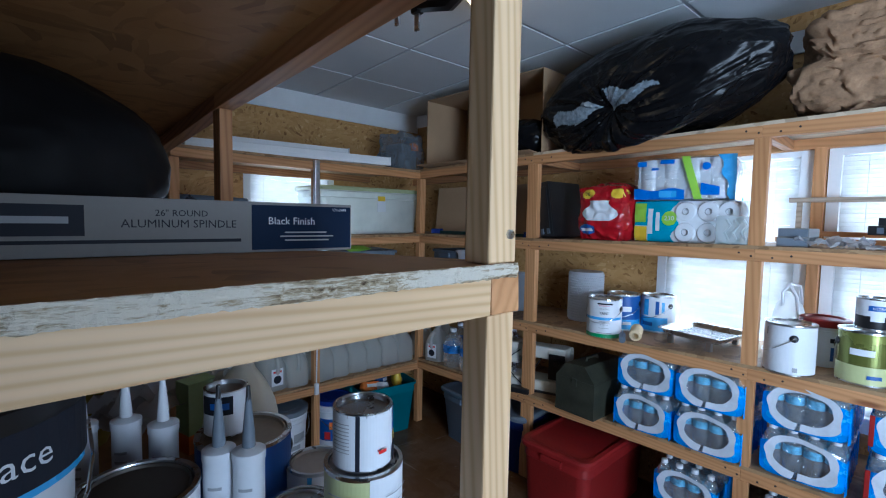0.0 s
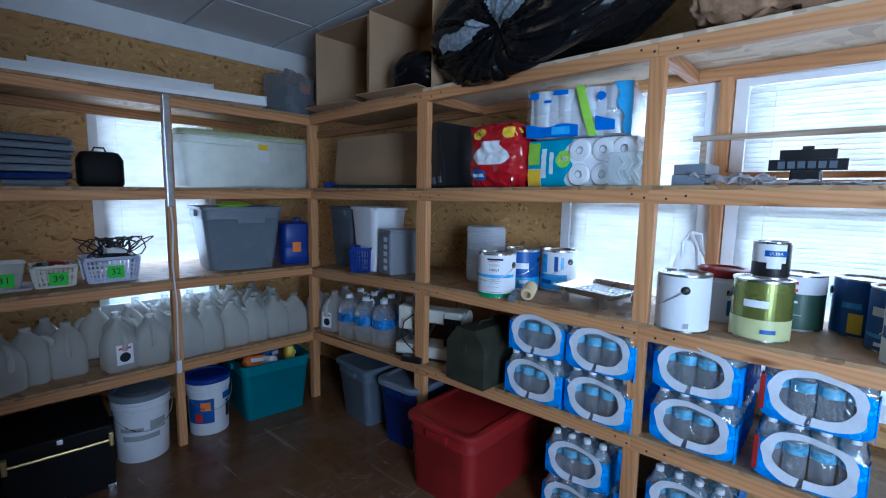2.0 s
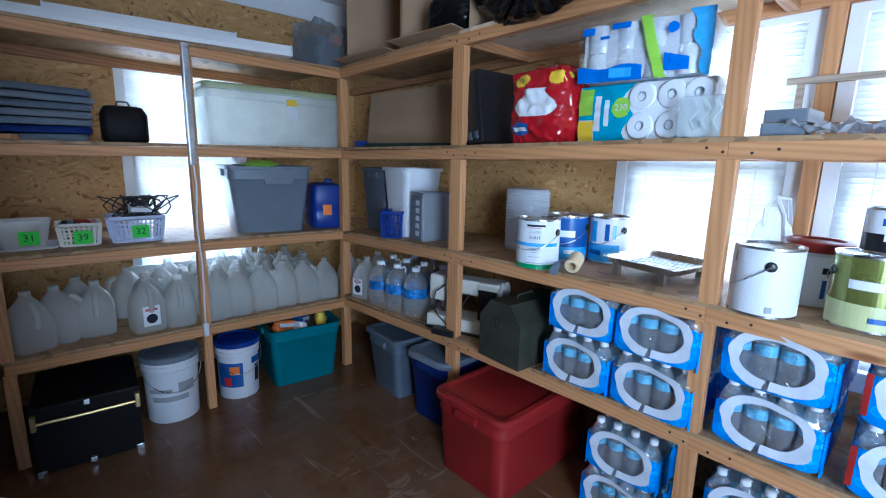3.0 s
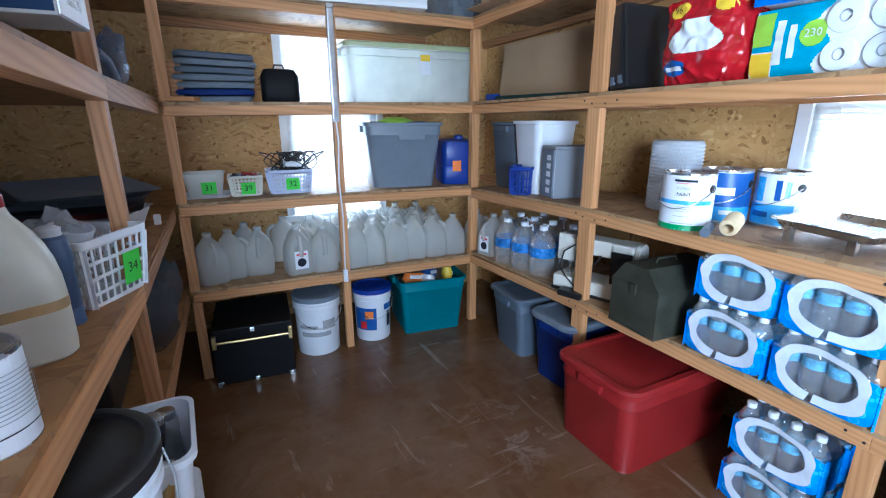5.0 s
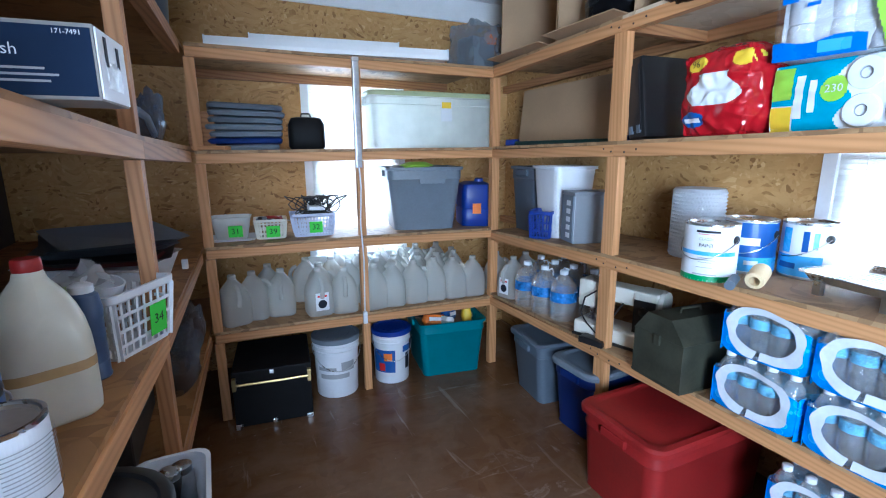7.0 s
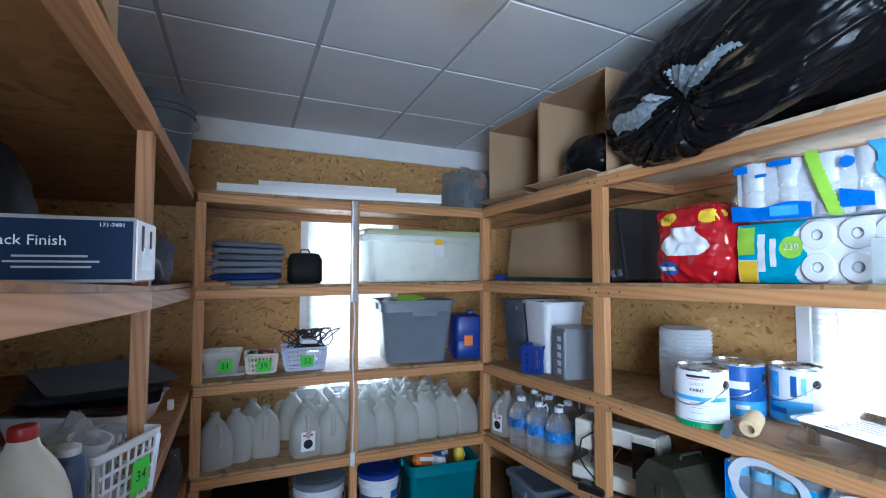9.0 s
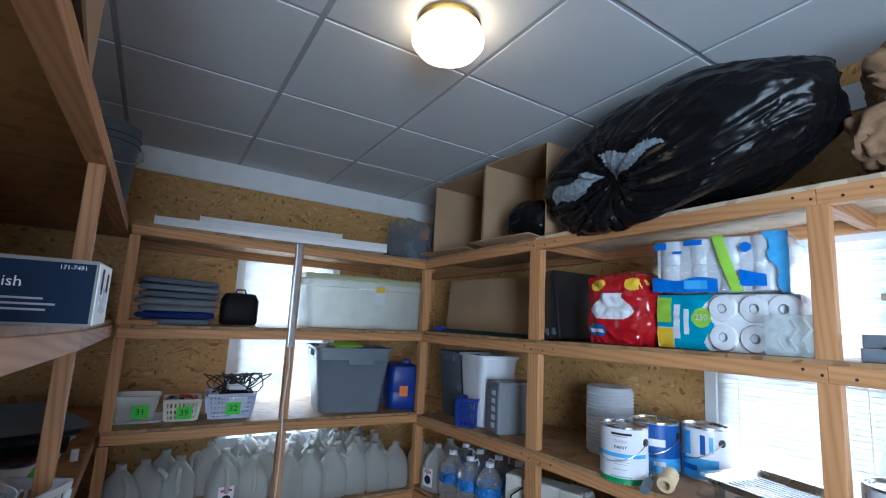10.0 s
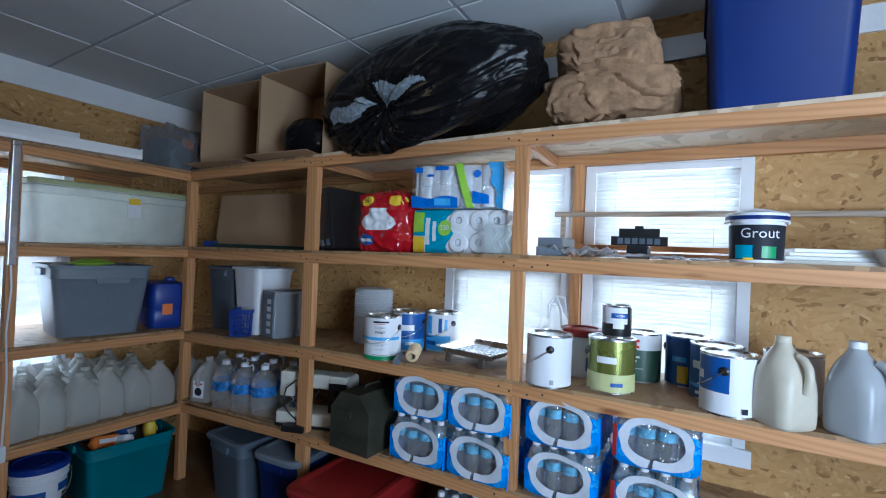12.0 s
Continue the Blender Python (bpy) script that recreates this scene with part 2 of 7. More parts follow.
def scuff(m, pale):
    """A few pale drag marks, faint dusty clouds and one swirled worn patch over a surface."""
    nt = m.node_tree
    b = nt.nodes["Principled BSDF"]
    under = b.inputs["Base Color"].links[0].from_socket
    tc = nt.nodes.new("ShaderNodeTexCoord")
    facs = []
    for scale, rot, lo, hi, most, warp in (((13, 1.5, 1), 0.6, 0.63, 0.71, 0.5, 0.8), ((1.9, 17, 1), 0.2, 0.64, 0.72, 0.45, 0.8), ((2.2, 2.2, 1), 0.0, 0.45, 0.80, 0.28, 0.4), ((26, 26, 1), 0.0, 0.68, 0.76, 0.5, 0.2)):
        mp = node(nt, "Mapping", Scale=scale, Rotation=(0, 0, rot))
        nt.links.new(tc.outputs["Object"], mp.inputs["Vector"])
        nz = node(nt, "TexNoise", Scale=1.0, Detail=5.0, Roughness=0.6, Distortion=warp)
        nt.links.new(mp.outputs[0], nz.inputs["Vector"])
        facs.append(ramp(nt, nz.outputs[0], [(lo, (0, 0, 0)), (hi, (most, most, most))]))
    mp = node(nt, "Mapping", Location=(-1.93 * 3.2, -1.88 * 3.2, 0), Scale=(3.2, 3.2, 3.2))
    nt.links.new(tc.outputs["Object"], mp.inputs["Vector"])
    ball = nt.nodes.new("ShaderNodeTexGradient")
    ball.gradient_type = "SPHERICAL"
    nt.links.new(mp.outputs[0], ball.inputs["Vector"])
    curl = node(nt, "TexNoise", Scale=7.5, Detail=6.0, Roughness=0.68, Distortion=0.7)
    nt.links.new(tc.outputs["Object"], curl.inputs["Vector"])
    mul = nt.nodes.new("ShaderNodeMath")
    mul.operation = "MULTIPLY"
    nt.links.new(ramp(nt, ball.outputs["Fac"], [(0.05, (0, 0, 0)), (0.6, (0.42, 0.42, 0.42))]), mul.inputs[0])
    nt.links.new(ramp(nt, curl.outputs[0], [(0.54, (0, 0, 0)), (0.60, (1, 1, 1)), (0.64, (0.2, 0.2, 0.2)), (0.70, (0.7, 0.7, 0.7))]), mul.inputs[1])
    facs.append(mul.outputs[0])
    for f in facs:
        mx = nt.nodes.new("ShaderNodeMix")
        mx.data_type = "RGBA"
        nt.links.new(f, mx.inputs[0])
        nt.links.new(under, mx.inputs[6])
        mx.inputs[7].default_value = (*pale, 1)
        under = mx.outputs[2]
    nt.links.new(under, b.inputs["Base Color"])


scuff(FLOOR, (0.36, 0.27, 0.20))


def sawn_edge(name):
    """The ragged sawn edge of a strand board: short pale strands lying along it, with dark gaps."""
    m, nt, b = tree(name)
    n1 = node(nt, "TexNoise", Scale=1.0, Detail=4.0, Roughness=0.7)
    nt.links.new(coords(nt, (34, 330, 330), False), n1.inputs["Vector"])
    n2 = node(nt, "TexNoise", Scale=1.0, Detail=2.0)
    nt.links.new(coords(nt, (7, 90, 90), False), n2.inputs["Vector"])
    add = nt.nodes.new("ShaderNodeMath")
    add.operation = "ADD"
    nt.links.new(n1.outputs[0], add.inputs[0])
    nt.links.new(n2.outputs[0], add.inputs[1])
    nt.links.new(ramp(nt, add.outputs[0], [(0.70, (0.10, 0.06, 0.03)), (0.86, (0.46, 0.36, 0.22)), (0.98, (0.72, 0.64, 0.50)), (1.0, (0.80, 0.73, 0.60))]), b.inputs["Base Color"])
    b.inputs["Roughness"].default_value = 0.8
    bump(nt, b, add.outputs[0], 1.0, 0.006)
    return m


SAWN = sawn_edge("sawn_board_edge")
# one near-black tone with blotches, for the west wall
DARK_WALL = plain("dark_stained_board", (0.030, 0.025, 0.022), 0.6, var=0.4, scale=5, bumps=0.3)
SHELF_DARK = strands("dark_shelf_board", [(0.19, 0.082, 0.024), (0.29, 0.135, 0.042), (0.34, 0.165, 0.056), (0.31, 0.148, 0.047)], 0.55, 0.8, 0.3)
WHITE = plain("white_paint", (0.78, 0.79, 0.80), 0.45, var=0.08)
VINYL = plain("white_vinyl", (0.80, 0.82, 0.84), 0.35, var=0.05)
TILE = plain("ceiling_tile", (0.66, 0.68, 0.70), 0.85, var=0.06, scale=3, grain=220, bumps=0.4)
GRID = plain("ceiling_grid", (0.40, 0.42, 0.45), 0.5, var=0.1)
SLAT = milky("blind_slat", (0.86, 0.88, 0.88), 0.5, 0.4)
GLASS = film("window_glass", (1, 1, 1), 0.05, 0.02, 3)
STEEL = plain("tin_plate", (0.55, 0.56, 0.57), 0.28, 1.0, 0.15, 12)
GALV = plain("galvanised", (0.50, 0.51, 0.53), 0.35, 1.0, 0.25, 25)
BRASS = plain("old_brass", (0.55, 0.42, 0.18), 0.35, 1.0, 0.2, 20)
BLACK = plain("black_plastic", (0.012, 0.012, 0.013), 0.4, var=0.3)
BLACK_VINYL = plain("black_vinyl", (0.007, 0.007, 0.008), 0.55, var=0.3, bumps=0.3, spec=0.15)
CARD = plain("cardboard", (0.40, 0.265, 0.15), 0.8, var=0.12, scale=4, bumps=0.2)
PAPER = plain("white_label", (0.74, 0.76, 0.80), 0.5, var=0.06)
INK = plain("dark_print", (0.018, 0.020, 0.030), 0.55, var=0.1, spec=0.2)
GREY_INK = plain("grey_print", (0.35, 0.36, 0.38), 0.6, var=0.1)


# ---- mesh helpers ----


def part(name, bm, mat, parent=None, label="", smooth=False, m=None):
    me = bpy.data.meshes.new(name)
    bmesh.ops.recalc_face_normals(bm, faces=bm.faces)
    for f in bm.faces:
        f.smooth = smooth
    bm.to_mesh(me)
    bm.free()
    for k in mat if isinstance(mat, (list, tuple)) else [mat]:
        me.materials.append(k)
    if smooth:
        me.set_sharp_from_angle(angle=radians(38))
    ob = new(name, me)
    ob.parent = parent
    if m is not None:
        ob.matrix_basis = m
    return tagged(ob, label)


def again(ob, m, parent=None):
    """Another object on the same mesh."""
    o = new(ob.name.split(".")[0], ob.data)
    o.parent = parent if parent else ob.parent
    o.matrix_basis = m
    return o


def thing(name, label, category, m=None, group="", kind=""):
    e = new(name)
    e.empty_display_size = 0.05
    if m is not None:
        e.matrix_basis = m
    return tagged(e, label, category, group, kind)


def box(bm, x0, x1, y0, y1, z0, z1, bevel=0.0):
    vs = [bm.verts.new((x, y, z)) for z in (z0, z1) for y in (y0, y1) for x in (x0, x1)]
    fs = [bm.faces.new([vs[i] for i in q]) for q in ((0, 2, 3, 1), (4, 5, 7, 6), (0, 1, 5, 4), (2, 6, 7, 3), (0, 4, 6, 2), (1, 3, 7, 5))]
    if bevel:
        es = list({e for f in fs for e in f.edges})
        bmesh.ops.bevel(bm, geom=es, offset=bevel, segments=2, affect="EDGES", profile=0.6)
    return bm


def B(*a, bevel=0.0):
    return box(bmesh.new(), *a, bevel=bevel)


def loft(bm, rings, cap0=True, cap1=True, closed=True):
    rows = [[bm.verts.new(p) for p in r] for r in rings]
    n = len(rows[0])
    for a, b in zip(rows, rows[1:]):
        for i in range(n if closed else n - 1):
            j = (i + 1) % n
            bm.faces.new((a[i], a[j], b[j], b[i]))
    if cap0:
        bm.faces.new(rows[0][::-1])
    if cap1:
        bm.faces.new(rows[-1])
    return bm


def rounded(w, d, r, z, ox=0.0, oy=0.0, n=4):
    r = min(r, w / 2 - 1e-4, d / 2 - 1e-4)
    pts = []
    for cx, cy, a0 in ((w / 2 - r, d / 2 - r, 0), (-w / 2 + r, d / 2 - r, 90), (-w / 2 + r, -d / 2 + r, 180), (w / 2 - r, -d / 2 + r, 270)):
        for k in range(n + 1):
            a = radians(a0 + 90 * k / n)
            pts.append((ox + cx + r * math.cos(a), oy + cy + r * math.sin(a), z))
    return pts


def rloft(secs, cap0=True, cap1=True, n=4):
    """secs: rows of w, d, corner radius, z and, if given, an offset x, y."""
    return loft(bmesh.new(), [rounded(*s, n=n) for s in secs], cap0, cap1)


def lathe(profile, n=28, cap0=True, cap1=True, bm=None, ox=0.0, oy=0.0):
    rings = [[(ox + r * math.cos(2 * math.pi * k / n), oy + r * math.sin(2 * math.pi * k / n), z) for k in range(n)] for r, z in profile]
    return loft(bm or bmesh.new(), rings, cap0, cap1)


def tube(pts, r, n=6, bm=None, closed_ends=True):
    pts = [Vector(p) for p in pts]
    rings = []
    side = None
    for i, p in enumerate(pts):
        d = (pts[min(i + 1, len(pts) - 1)] - pts[max(i - 1, 0)]).normalized()
        if side is None:
            side = d.orthogonal().normalized()
        side = (side - d * side.dot(d)).normalized()
        up = d.cross(side)
        rings.append([tuple(p + r * (math.cos(2 * math.pi * k / n) * side + math.sin(2 * math.pi * k / n) * up)) for k in range(n)])
    return loft(bm or bmesh.new(), rings, closed_ends, closed_ends)


def shell(r, z0, z1, a0, a1, n=0):
    """A label: a piece of a cylinder's side, in degrees."""
    bm = bmesh.new()
    n = max(2, int(abs(a1 - a0) / 6))
    rings = [[(r * math.cos(radians(a0 + (a1 - a0) * k / n)), r * math.sin(radians(a0 + (a1 - a0) * k / n)), z) for k in range(n + 1)] for z in (z0, z1)]
    return loft(bm, rings, False, False, closed=False)


def letters(text, size, mat, parent, m, name="lettering", bend=None, align="CENTER", squash=1.0):
    """Flat words in their own xy plane, or bent round a z cylinder of radius bend at the angle m (degrees) and height."""
    cu = bpy.data.curves.new("words", "FONT")
    cu.body, cu.size, cu.align_x, cu.align_y = text, size, align, "CENTER"
    cu.resolution_u = 2
    tmp = new("words", cu)
    bpy.context.view_layer.update()
    me = bpy.data.meshes.new_from_object(tmp.evaluated_get(bpy.context.evaluated_depsgraph_get()))
    bpy.data.objects.remove(tmp)
    me.materials.clear()
    me.materials.append(mat)
    if bend:
        a0, z0 = m
        for v in me.vertices:
            a = radians(a0) + v.co.x * squash / bend
            v.co = (bend * math.cos(a), bend * math.sin(a), z0 + v.co.y)
    ob = new(name, me)
    ob.parent = parent
    if not bend:
        ob.matrix_basis = m
    return ob


def facing(x, y, z, rz):
    """The pose of upright words whose face looks along the yaw rz (0: towards -y)."""
    return pose(x, y, z, 90, 0, rz)


def beam(p0, p1, w, h, roll_up=(0, 0, 1)):
    """A sawn stick from p0 to p1 with its own x along it: mesh and pose."""
    p0, p1 = Vector(p0), Vector(p1)
    x = (p1 - p0).normalized()
    y = Vector(roll_up).cross(x).normalized()
    z = x.cross(y)
    m = Matrix((x, y, z)).transposed().to_4x4()
    m.translation = p0
    return B(0, (p1 - p0).length, -w / 2, w / 2, -h / 2, h / 2, bevel=0.0025), m


def stick(name, p0, p1, w, h, mat, parent, up=(0, 0, 1), label=""):
    bm, m = beam(p0, p1, w, h, up)
    return part(name, bm, mat, parent, label, m=m)


def slab(corners, t):
    """A board under four top corners."""
    bm = bmesh.new()
    tops = [bm.verts.new(c) for c in corners]
    lows = [bm.verts.new((c[0], c[1], c[2] - t)) for c in corners]
    bm.faces.new(tops)
    bm.faces.new(lows[::-1])
    for i in range(4):
        j = (i + 1) % 4
        bm.faces.new((tops[i], lows[i], lows[j], tops[j]))
    return bm


def lerp(t, a, b):
    return a + (b - a) * t


# ---- structure ----
H_WALL = 2.62
tagged(part("floor", B(W_WALL - 0.1, E_WALL + 0.1, S_WALL - 0.1, N_WALL + 0.1, -0.06, 0.0), FLOOR), "worn brown painted board floor with pale scuffs", "floor", kind="structure")


GRASS = plain("grass_ground", (0.06, 0.09, 0.03), 0.9, var=0.4, scale=3, grain=60, bumps=0.6)
tagged(part("ground", B(-60, 60, -60, 60, -0.20, -0.064), GRASS), "plain grass ground outside the shed", "ground", kind="structure")


def wall(name, axis, at, out, lo, hi, holes, label, mat=None):
    """A wall whose inner face lies at axis = at, with holes (lo, hi, z0, z1) through it."""
    bm = bmesh.new()
    a, b = sorted((at, at + out))

    def piece(u0, u1, z0, z1):
        if axis == "x":
            box(bm, a, b, u0, u1, z0, z1)
        else:
            box(bm, u0, u1, a, b, z0, z1)
    u = lo
    for h0, h1, z0, z1 in sorted(holes):
        piece(u, h0, 0, H_WALL)
        piece(h0, h1, 0, z0)
        piece(h0, h1, z1, H_WALL)
        u = h1
    piece(u, hi, 0, H_WALL)
    return tagged(part(name, bm, mat or OSB), label, "wall", kind="structure")


WIN_Z0, WIN_Z1 = 0.64, 1.90
WINS_E = [(0.085, 0.745), (0.80, 1.47)]
WIN_N = (1.385, 2.07)
wall("wall_east", "x", E_WALL, 0.10, S_WALL, N_WALL, [(a, b, WIN_Z0, WIN_Z1) for a, b in WINS_E], "bare strand board wall with two windows")
wall("wall_north", "y", N_WALL, 0.10, W_WALL, E_WALL + 0.1, [(*WIN_N, WIN_Z0, WIN_Z1)], "bare strand board wall with one window")
wall("wall_west", "x", W_WALL, -0.10, S_WALL, N_WALL + 0.1, [], "dark board wall", DARK_WALL)
# unseen wall; its opening is added to hold the fill lamp
wall("wall_south", "y", S_WALL, -0.10, W_WALL - 0.1, E_WALL + 0.1, [(0.27, 1.33, 0.0, 2.05)], "bare strand board wall, unseen, with an added doorway")
BACK = glow("daylight", (0.90, 0.96, 1.0), 6.5)
for nm, bm in (("backdrop", B(E_WALL + 0.9, E_WALL + 0.95, -1.2, 2.6, -0.2, 3.0)), ("backdrop", B(0.2, 3.2, N_WALL + 0.9, N_WALL + 0.95, -0.2, 3.0))):
    tagged(part(nm, bm, BACK), "white daylight outside the window", "backdrop", kind="structure")


def ceil_z(y):
    return 2.446 - 0.03 * (y - 2.1)


def make_ceiling():
    bm = bmesh.new()
    ux, uy, o = Vector((0.597, -0.012)), Vector((0.026, 0.607)), Vector((1.862, 2.44))
    g = 0.018
    for i in range(-5, 4):
        for j in range(-8, 4):
            q = []
            for s, t in ((g, g), (1 - g, g), (1 - g, 1 - g), (g, 1 - g)):
                p = o + (i + s) * ux + (j + t) * uy
                q.append((p.x, p.y))
            if max(x for x, y in q) < W_WALL or min(x for x, y in q) > E_WALL or max(y for x, y in q) < S_WALL or min(y for x, y in q) > N_WALL:
                continue
            q = [(min(max(x, W_WALL), E_WALL), min(max(y, S_WALL), N_WALL)) for x, y in q]
            lo = [bm.verts.new((x, y, ceil_z(y))) for x, y in q]
            hi = [bm.verts.new((x, y, ceil_z(y) + 0.012)) for x, y in q]
            bm.faces.new(lo)
            for k in range(4):
                bm.faces.new((lo[k], lo[k - 1], hi[k - 1], hi[k]))
    n0 = len(bm.faces)
    c = [bm.verts.new((x, y, ceil_z(y) + 0.006)) for x, y in ((W_WALL, S_WALL), (E_WALL, S_WALL), (E_WALL, N_WALL), (W_WALL, N_WALL))]
    d = [bm.verts.new((v.co.x, v.co.y, v.co.z + 0.1)) for v in c]
    bm.faces.new(c)
    bm.faces.new(d)
    bm.faces.ensure_lookup_table()
    for f in bm.faces[n0:]:
        f.material_index = 1
    return tagged(part("ceiling", bm, [TILE, GRID]), "suspended ceiling of pale grey tiles", "ceiling", kind="structure")


make_ceiling()
zc = ceil_z(N_WALL)
tagged(part("trim", B(W_WALL, E_WALL, N_WALL - 0.014, N_WALL, 2.255, zc), WHITE), "white board along the top of the wall", "trim", kind="structure")
tagged(part("trim", B(E_WALL - 0.014, E_WALL, S_WALL, N_WALL - 0.014, 2.30, zc), WHITE), "white board along the top of the wall", "trim", kind="structure")


def window(name, axis, at, lo, hi, seed, tilt=64):
    """A vinyl double sash window with a lowered slat blind. Local x along the wall, local -y into the room."""
    w, h = hi - lo, WIN_Z1 - WIN_Z0
    m = pose(at, hi, WIN_Z0, 0, 0, -90) if axis == "x" else pose(lo, at, WIN_Z0)
    win = thing(name, "white vinyl sash window with a lowered slat blind", "window", m, kind="structure")
    f = 0.045
    bm = bmesh.new()
    box(bm, 0, f, -0.006, 0.09, 0, h)
    box(bm, w - f, w, -0.006, 0.09, 0, h)
    box(bm, f, w - f, -0.006, 0.09, h - f, h)
    box(bm, f, w - f, -0.006, 0.09, 0, f)
    part("window_frame", bm, VINYL, win)
    part("window_sill", B(-0.02, w + 0.02, -0.03, -0.007, -0.02, 0.05, bevel=0.004), VINYL, win)
    zm = 1.36 - WIN_Z0
    for z0, z1, y in ((f, zm, 0.02), (zm - 0.035, h - f, 0.05)):
        sash = bmesh.new()
        s = 0.035
        box(sash, f, f + s, y, y + 0.028, z0, z1)
        box(sash, w - f - s, w - f, y, y + 0.028, z0, z1)
        box(sash, f + s, w - f - s, y, y + 0.028, z0, z0 + s)
        box(sash, f + s, w - f - s, y, y + 0.028, z1 - s, z1)
        so = part("sash", sash, VINYL, win)
        pane = part("pane", B(f + s, w - f - s, y + 0.012, y + 0.016, z0 + s, z1 - s), GLASS, so)
        pane.visible_shadow = False
    blind = part("blind", B(f, w - f, -0.004, 0.016, h - f - 0.03, h - f - 0.002), VINYL, win)
    sl = B(f + 0.004, w - f - 0.004, -0.011, 0.011, -0.0006, 0.0006)
    first = None
    z = h - f - 0.05
    rnd = random.Random(seed)
    while z > f + 0.01:
        mm = pose(0, 0.004, z, tilt + rnd.uniform(-3, 3), rnd.uniform(-0.12, 0.12), 0)
        if first is None:
            first = part("slat", sl, SLAT, blind, m=mm)
        else:
            again(first, mm, blind)
        z -= 0.019
    bm = bmesh.new()
    for x in (f + 0.09, w - f - 0.09):
        tube([(x, -0.011, f + 0.01), (x, -0.011, h - f - 0.03)], 0.0012, 5, bm)
    part("cord", bm, VINYL, blind)
    return win


window("window_1", "x", E_WALL, *WINS_E[0], 1)
window("window_2", "x", E_WALL, *WINS_E[1], 2)
window("window_3", "y", N_WALL, *WIN_N, 3)

# trim round the added doorway, unseen behind the camera
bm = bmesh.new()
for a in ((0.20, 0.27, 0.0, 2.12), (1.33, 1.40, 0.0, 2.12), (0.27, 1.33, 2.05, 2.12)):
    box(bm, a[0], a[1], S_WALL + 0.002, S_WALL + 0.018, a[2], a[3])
tagged(part("trim", bm, PINE), "pine trim round the added, unseen doorway", "trim", kind="structure")

# ---- racks ----
BOARD, RAIL_H, RAIL_W = 0.014, 0.048, 0.038
EX, NY = 2.385, 2.953
E_Y = (NY, 1.978, 0.89, -0.42)
E_Z = {"jug": (0.472, 0.505, 0.52, 0.525), "bask": (0.890, 0.930, 0.942, 0.948), "tub": (1.392, 1.408, 1.428, 1.437), "top": (1.855, 1.888, 1.915, 1.93)}
N_X = (0.80, 1.575, EX)
N_Z = {"jug": (0.487, 0.474, 0.462), "bask": (0.922, 0.92, 0.905), "tub": (1.38, 1.388, 1.395), "top": (1.85, 1.848, 1.85)}
W_Y = (0.755, 1.93, NY)
W_Z = {"jug": (0.50, 0.49, 0.487), "bask": (0.935, 0.885, 0.912), "tub": (1.462, 1.415, 1.39), "top": (1.91, 1.895, 1.86)}


def at_along(us, zs, u):
    """The shelf's height at u along its rack."""
    pairs = sorted(zip(us, zs))
    return float(np.interp(u, [p[0] for p in pairs], [p[1] for p in pairs]))


def ez(level, y):
    return at_along(E_Y, E_Z[level], y)


def nz_(level, x):
    return at_along(N_X, N_Z[level], x)


def wz(level, y):
    return at_along(W_Y, W_Z[level], y)


def wx(y):
    """The west rack's front, which runs a little askew."""
    return 0.674 + 0.047 * (y - 0.755)


rack_e = thing("storage_rack", "home-built pine shelving with strand board shelves along the window wall", "shelving")
rack_n = thing("storage_rack", "home-built pine shelving with strand board shelves across the end wall", "shelving")
rack_w = thing("storage_rack", "home-built pine shelving with deep strand board shelves beside the entrance", "shelving")

for level, zs in E_Z.items():
    for k in range(3):
        y0, y1, z0, z1 = E_Y[k], E_Y[k + 1], zs[k], zs[k + 1]
        if k == 0:
            y0 = N_WALL if level in ("jug", "tub") else NY + 0.02
        board = SHELF_PALE if level == "top" and k else SHELF
        part("shelf", slab([(EX + 0.002, y0, z0), (EX + 0.002, y1, z1), (E_WALL - 0.001, y1, z1), (E_WALL - 0.001, y0, z0)], BOARD), board, rack_e)
        mat = PINE if k else PINE_RED
        rz = BOARD + RAIL_H / 2
        stick("rail", (EX + RAIL_W / 2, E_Y[k], z0 - rz), (EX + RAIL_W / 2, y1, z1 - rz), RAIL_W, RAIL_H, PINE, rack_e)
        stick("ledger", (E_WALL - 0.02, y0 if k else N_WALL - 0.002, z0 - rz), (E_WALL - 0.02, y1, z1 - rz), RAIL_W, RAIL_H, mat, rack_e)
for k, y in enumerate(E_Y[1:3]):
    w = 0.068 if k == 0 else 0.052
    lv = [0.0] + [zs[k + 1] for zs in E_Z.values()]
    for a, b in zip(lv, lv[1:]):
        stick("post", (EX + 0.019, y, a), (EX + 0.019, y, b - BOARD - RAIL_H), w, 0.038, PINE, rack_e, (1, 0, 0))
    for zs in E_Z.values():
        z = zs[k + 1] - BOARD - RAIL_H / 2
        stick("bearer", (EX + RAIL_W, y + 0.0, z), (E_WALL - 0.04, y, z), 0.038, RAIL_H - 0.004, PINE_RED, rack_e)
screw = None
for level in E_Z:
    for y in E_Y[1:3]:
        for dy, dz in ((0.055, -0.03), (-0.06, -0.045), (-0.12, -0.035), (0.012, -0.042)):
            m = pose(EX - 0.0004, y + dy, ez(level, y + dy) + dz, 0, -90, 0)
            if screw is None:
                screw = part("screw", lathe([(0.0042, -0.001), (0.0042, 0.0006), (0.0015, -0.0004)], 10), BLACK, rack_e, "dark screw head", False, m)
            else:
                again(screw, m, rack_e)
stick("back_post", (E_WALL - 0.022, 0.772, 0.0), (E_WALL - 0.022, 0.772, 1.86), 0.045, 0.036, PINE, rack_e, (1, 0, 0))
